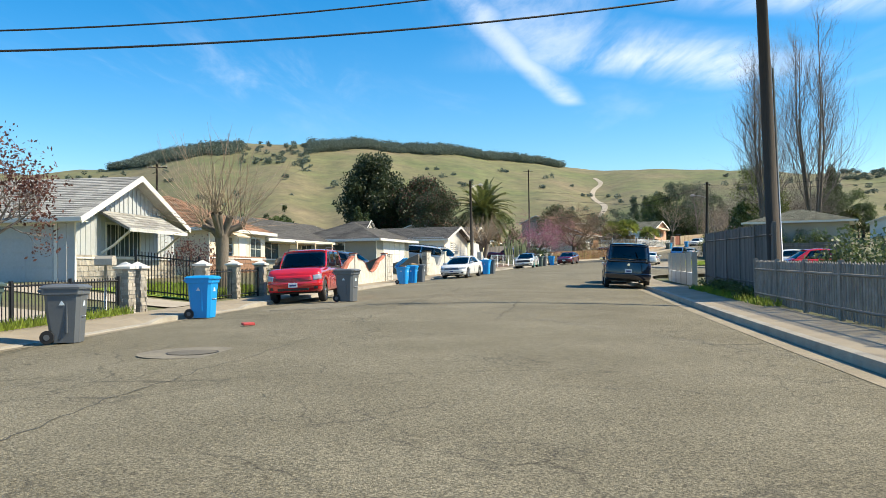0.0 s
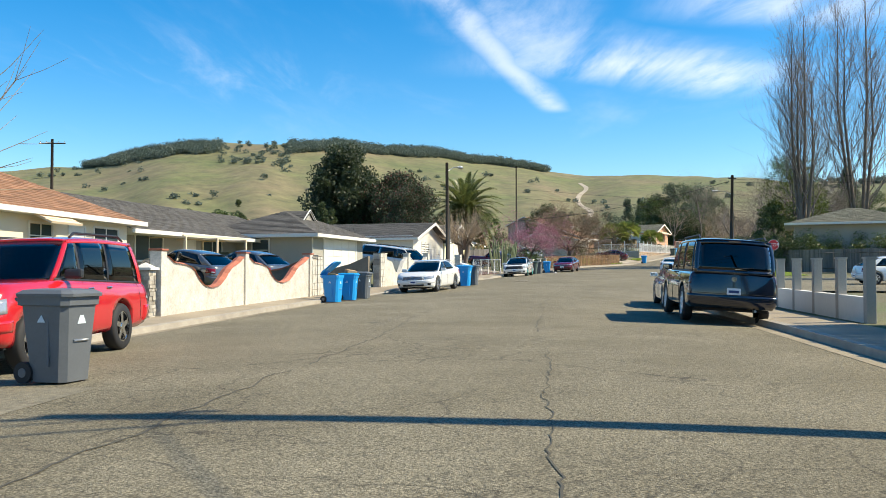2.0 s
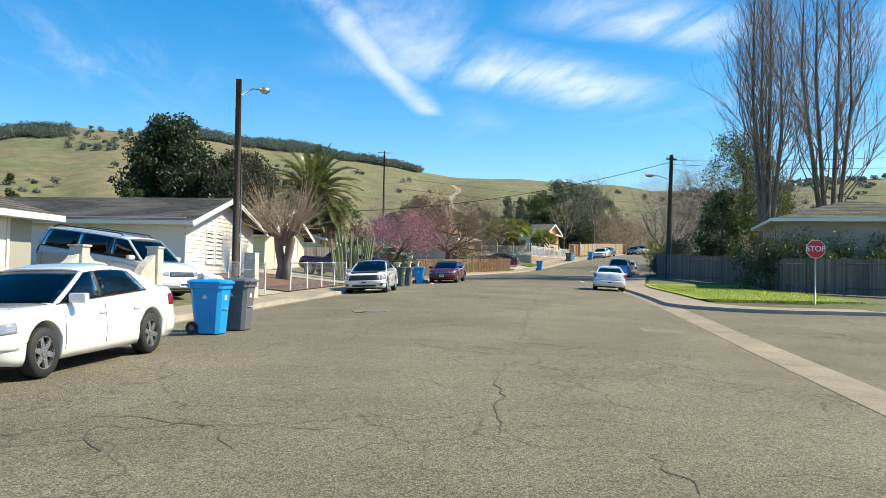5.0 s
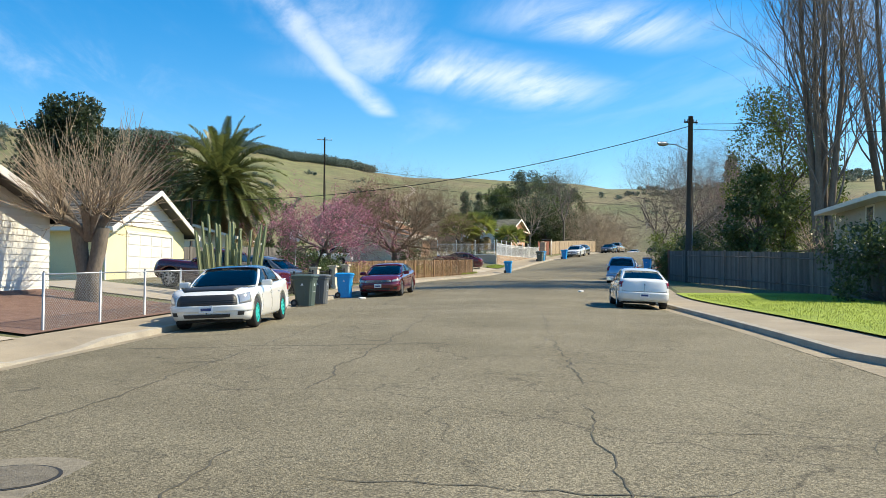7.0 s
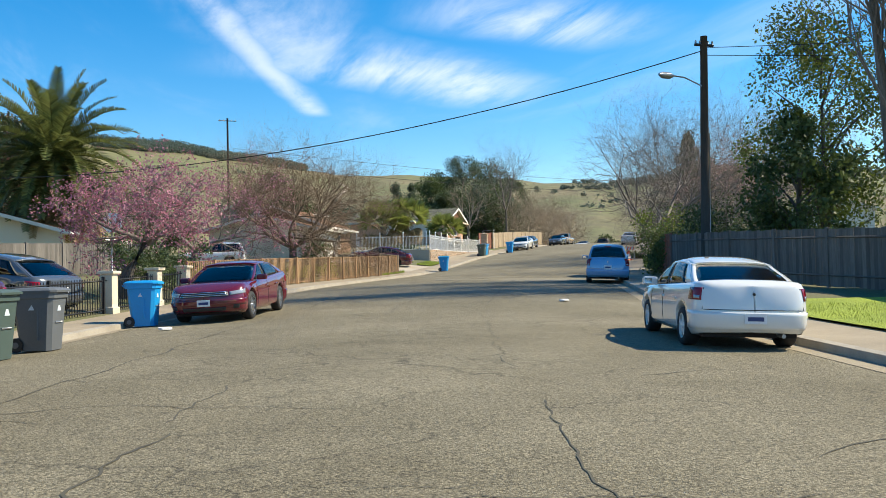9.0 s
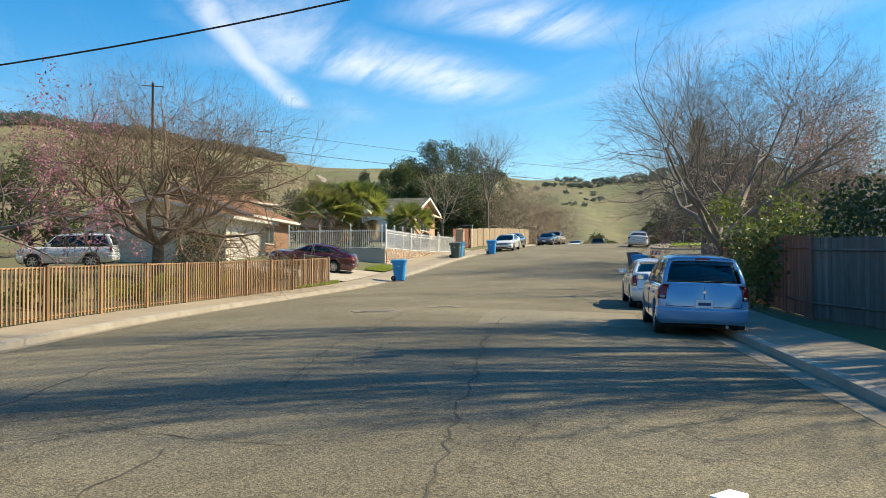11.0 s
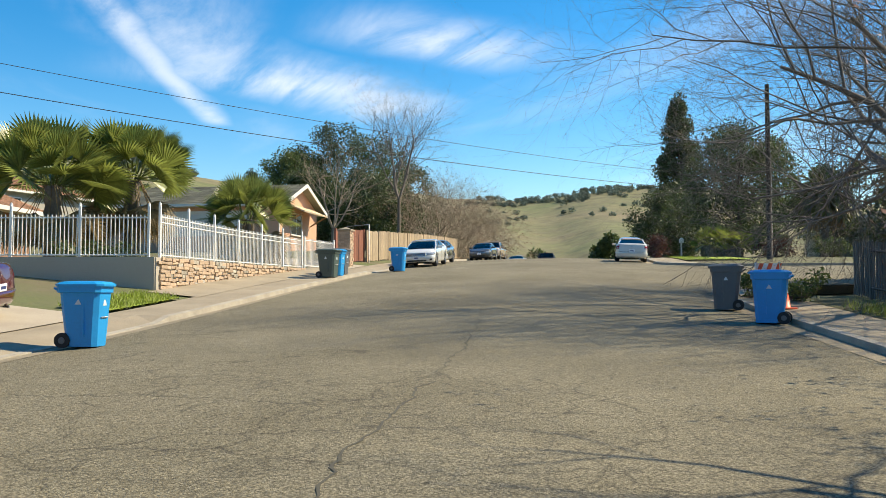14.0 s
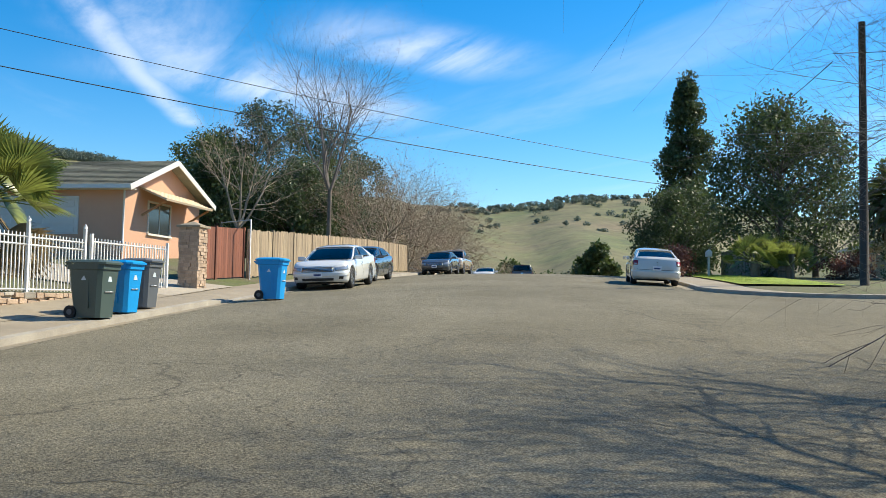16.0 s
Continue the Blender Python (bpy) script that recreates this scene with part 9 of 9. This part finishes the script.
# right side
for k, s in enumerate(np.arange(-10, 25, 2.6)):
    x, y = at_sd(s, 10.6)
    shrub(float(x), float(y), 1.6, 2.6, 1.9, "dark shrubs behind a picket fence", 100 + k, "leaf_dark", 700, 0.09, heading(s))
for k, (s, d) in enumerate(((26.5, 8.65), (29.5, 8.75), (32.5, 8.8))):
    x, y = at_sd(s, d)
    shrub(float(x), float(y), 0.7, 2.6, 0.45, "low weeds along a board fence", 120 + k, "leaf_mid", 900, 0.05, heading(s), name="weeds")
for k, (x, y, h, sp) in enumerate(((40.0, 103.6, 25.5, 3.0), (47.6, 107.0, 31.0, 5.8))):
    rng = np.random.default_rng(130 + k)
    ob = tree_thing(x, y, "very tall bare poplar with upright branches")
    tb, br, tips = Tubes(), Tubes(), []
    for q in range(4):
        a, lean, top = q * 1.57 + rng.random(), rng.uniform(0.02, 0.055) * h * sp / 4, h * (1.0 - 0.09 * q)
        ox, oy = math.cos(a), math.sin(a)
        path = np.array([(ox * 0.12, oy * 0.12, -0.3), (ox * lean * 0.5, oy * lean * 0.5, top * 0.25), (ox * lean * 1.1, oy * lean * 1.1, top * 0.6), (ox * lean, oy * lean, top)])
        tb.add(path, [0.26, 0.20, 0.12, 0.02], 8)
        for j in range(24):
            z = top * (0.20 + 0.76 * (j / 24) ** 0.9)
            at = np.array([np.interp(z, path[:, 2], path[:, 0]), np.interp(z, path[:, 2], path[:, 1]), z])
            a2 = a + rng.normal() * 1.3
            L = (top - z) * 0.22 + 1.6 + rng.random() * 1.8
            grow(rng, br, at, np.array([math.cos(a2) * 0.34 * sp / 3, math.sin(a2) * 0.34 * sp / 3, 1.0]), L, 0.05 * (1.15 - z / h) + 0.014, 2, 0.20, 0.38, 5, tips, 5, 0.17)
    tb.build("trunk", "bark", ob)
    br.build("branchwork", "twig_grey", ob)
leafy_tree(41.5, 109.4, 11.3, 3.6, "tall leafy green tree behind a board fence", 140, "leaf_light", (2.5, 0.22), "oval", 80, 7600, 0.13)
leafy_tree(38.6, 107.6, 6.6, 2.3, "dark leafy tree behind a board fence", 141, "leaf_mid", (1.6, 0.18), "round", 40, 3000, 0.18)
bare_tree(41.0, 122.5, 10.2, 5.2, "wide bare tree behind the utility pole", 142, (1.6, 0.22), 7, 4, 4, "twig_grey", "bark_dark", 0.05, wide=0.7)
for k, (x, y, w, h, mt) in enumerate(((36.6, 113.3, 2.2, 2.4, "leaf_mid"), (37.6, 115.8, 2.4, 3.4, "leaf_light"), (36.6, 110.6, 2.6, 3.2, "leaf_dark"), (39.9, 118.6, 2.0, 1.7, "leaf_dark"), (42.0, 121.8, 2.0, 1.7, "leaf_dark"), (40.5, 113.0, 3.4, 4.2, "leaf_dark"))):
    shrub(x, y, w, w * 1.2, h, "overgrown shrubs leaning over a board fence", 150 + k, mt, 2200, 0.10)
bare_tree(48.5, 127.0, 8.5, 3.8, "tree with pale pink blossom over a fence", 160, (1.6, 0.16), 6, 4, 3, "twig_grey", "bark_dark", 0.05, leaf="blossom_pale", leaf_n=6500, leaf_size=0.05, wide=0.7)
bare_tree(54.3, 137.4, 14.0, 7.0, "broad bare tree spreading over the road", 161, (2.4, 0.26), 9, 4, 7, "twig_grey", "bark_dark", 0.04, wide=0.8, first=0.56)
for k, (x, y, w, l, h) in enumerate(((32.3, 89.8, 2.4, 3.6, 3.3), (35.4, 88.4, 2.4, 3.6, 3.5), (38.6, 87.2, 2.4, 3.6, 3.3))):
    shrub(x, y, w, l, h, "dense dark hedge behind the lawn", 170 + k, "leaf_mid" if k else "leaf_dark", 3600, 0.10, 70, name="hedge")
leafy_tree(52.0, 92.0, 8, 3.2, "leafy tree beside a roof", 176, "leaf_mid", (1.6, 0.2), "round", 36, 2600, 0.2)
pollard(36.8, 99.6, 1.5, 0.20, 1.6, 6, 60, "stumpy pruned tree on the lawn", 177)
shrub(49.2, 139.4, 0.9, 3.0, 0.7, "weedy green plants along the pavement", 180, "leaf_mid", 1400, 0.07)
shrub(51.0, 134.8, 1.6, 3.0, 1.2, "bushy plants under a bare tree", 181, "leaf_dark", 1500, 0.08)
leafy_tree(60.5, 143.0, 4.5, 2.4, "dark leafy tree behind a stake fence", 182, "leaf_dark", (1.6, 0.2), "round", 40, 3200, 0.16)
leafy_tree(88.7, 191.2, 17.0, 2.2, "tall narrow dark cypress", 190, "leaf_dark", (1.0, 0.25), "column", 170, 12000, 0.22)
leafy_tree(79.8, 173.4, 9.8, 4.0, "glossy broad-leaved evergreen tree", 191, "leaf_dark", (1.6, 0.25), "round", 90, 8200, 0.17, "leaf_mid")
leafy_tree(82.5, 184.0, 6.0, 3.4, "dense dark evergreen beside the road", 192, "leaf_dark", (1.2, 0.2), "round", 50, 4200, 0.18)
leafy_tree(79.0, 182.0, 5.5, 2.6, "dense dark shrubby tree beside the road", 193, "leaf_dark", (0.8, 0.15), "round", 40, 3400, 0.15)
leafy_tree(88.0, 178.0, 9.5, 3.8, "leafy garden tree behind the fence", 194, "leaf_mid", (1.6, 0.2), "round", 44, 3400, 0.18)
fan_palm(73.2, 168.9, 0.8, 0.22, 1.5, 34, "yellow-green yucca-like fan plant", 195, skirt=False)
fan_palm(74.6, 168.0, 0.6, 0.20, 1.3, 30, "low yellow-green fan plant", 196, skirt=False)
date_palm(80.5, 166.0, 3.8, 0.26, 2.3, "dark shaggy palm on the corner", 197)
leafy_tree(84.0, 168.0, 6.5, 3.2, "dark shaggy tree on the corner", 198, "leaf_dark", (2.2, 0.3), "round", 36, 2800, 0.2)
for k, (x, y, w, h) in enumerate(((75.5, 165.5, 2.0, 1.2), (78.5, 163.8, 2.4, 1.3), (70.8, 171.8, 1.4, 1.6), (76.0, 171.0, 2.4, 2.6))):
    shrub(x, y, w, w, h, "garden shrubs on the corner lot", 200 + k, "leaf_mid" if k % 2 else "dead_leaf", 1300, 0.09)
for k, (x, y, h, r, mt) in enumerate(((96, 232, 7, 3.2, "leaf_mid"), (104, 245, 8.5, 3.8, "leaf_blue"), (112, 238, 9, 4, "leaf_blue"), (120, 262, 11, 5, "leaf_mid"), (133, 255, 10, 5, "leaf_dark"), (100, 262, 10, 5, "leaf_blue"), (142, 285, 12, 6, "leaf_mid"), (90, 205, 5, 2.4, "leaf_mid"), (118, 300, 13, 6, "leaf_blue"), (165, 300, 12, 6, "leaf_dark"), (85, 280, 12, 6, "leaf_mid"), (70, 262, 13, 6, "leaf_dark"), (52, 250, 13, 6, "leaf_blue"))):
    leafy_tree(x, y, h, r, "tree beyond the crest of the road", 220 + k, mt, (1.6, 0.2), "round", 34, 2600, 0.32)
for k, (x, y, h, sp) in enumerate(((90.5, 222.0, 6.5, 3.2), (84.0, 216.0, 6.0, 3.0), (99.0, 222.0, 6.0, 3.0))):
    bare_tree(x, y, h, sp, "small bare tree beyond the crest", 240 + k, (1.2, 0.14), 6, 3, 4, "twig", "bark_dark", 0.03, wide=0.8)


def grass_tufts(name, s0, s1, d0, d1, count, hgt, label, seed, mat="grass_blade"):
    """Loose grass blades over a plot."""
    rng = np.random.default_rng(seed)
    verts, faces = [], []
    for _ in range(count):
        s, d = rng.uniform(s0, s1), rng.uniform(d0, d1)
        x, y = at_sd(s, d)
        z = ground_sd(s, d) + 0.03
        a, l = rng.random() * 6.28, hgt * rng.uniform(0.5, 1.2)
        w = 0.012 + 0.006 * rng.random()
        bx, by = math.cos(a) * l * 0.4, math.sin(a) * l * 0.4
        b = len(verts)
        verts += [(x - w, y, z), (x + w, y + w, z), (x + bx, y + by, z + l)]
        faces.append((b, b + 1, b + 2))
    tagged(data_object(name, verts, faces, mat), label, "grass", kind="stuff")


grass_tufts("grass", 78.0, 101.0, 8.3, 14.4, 9000, 0.09, "short bright lawn grass", 301)
grass_tufts("grass", 9.0, 21.3, -8.15, -7.8, 1500, 0.22, "tall weeds along an iron fence", 302)
grass_tufts("grass", 27.5, 35.5, -12.0, -8.7, 3500, 0.20, "rough green garden grass", 303)
grass_tufts("grass", 147.2, 151.2, -9.4, -8.2, 1500, 0.16, "bright tufts of grass", 304)
grass_tufts("grass", 133.0, 138.2, -8.1, -7.9, 700, 0.16, "weeds at the foot of a slat fence", 305)
grass_tufts("grass", 22.0, 34.0, 8.15, 9.0, 1600, 0.20, "weeds along a board fence", 306)
grass_tufts("grass", 178.0, 205.0, 8.3, 10.0, 2500, 0.10, "green verge grass", 307)
grass_tufts("grass", 137.0, 149.0, 8.2, 9.3, 1800, 0.28, "tall weeds along the pavement", 308)
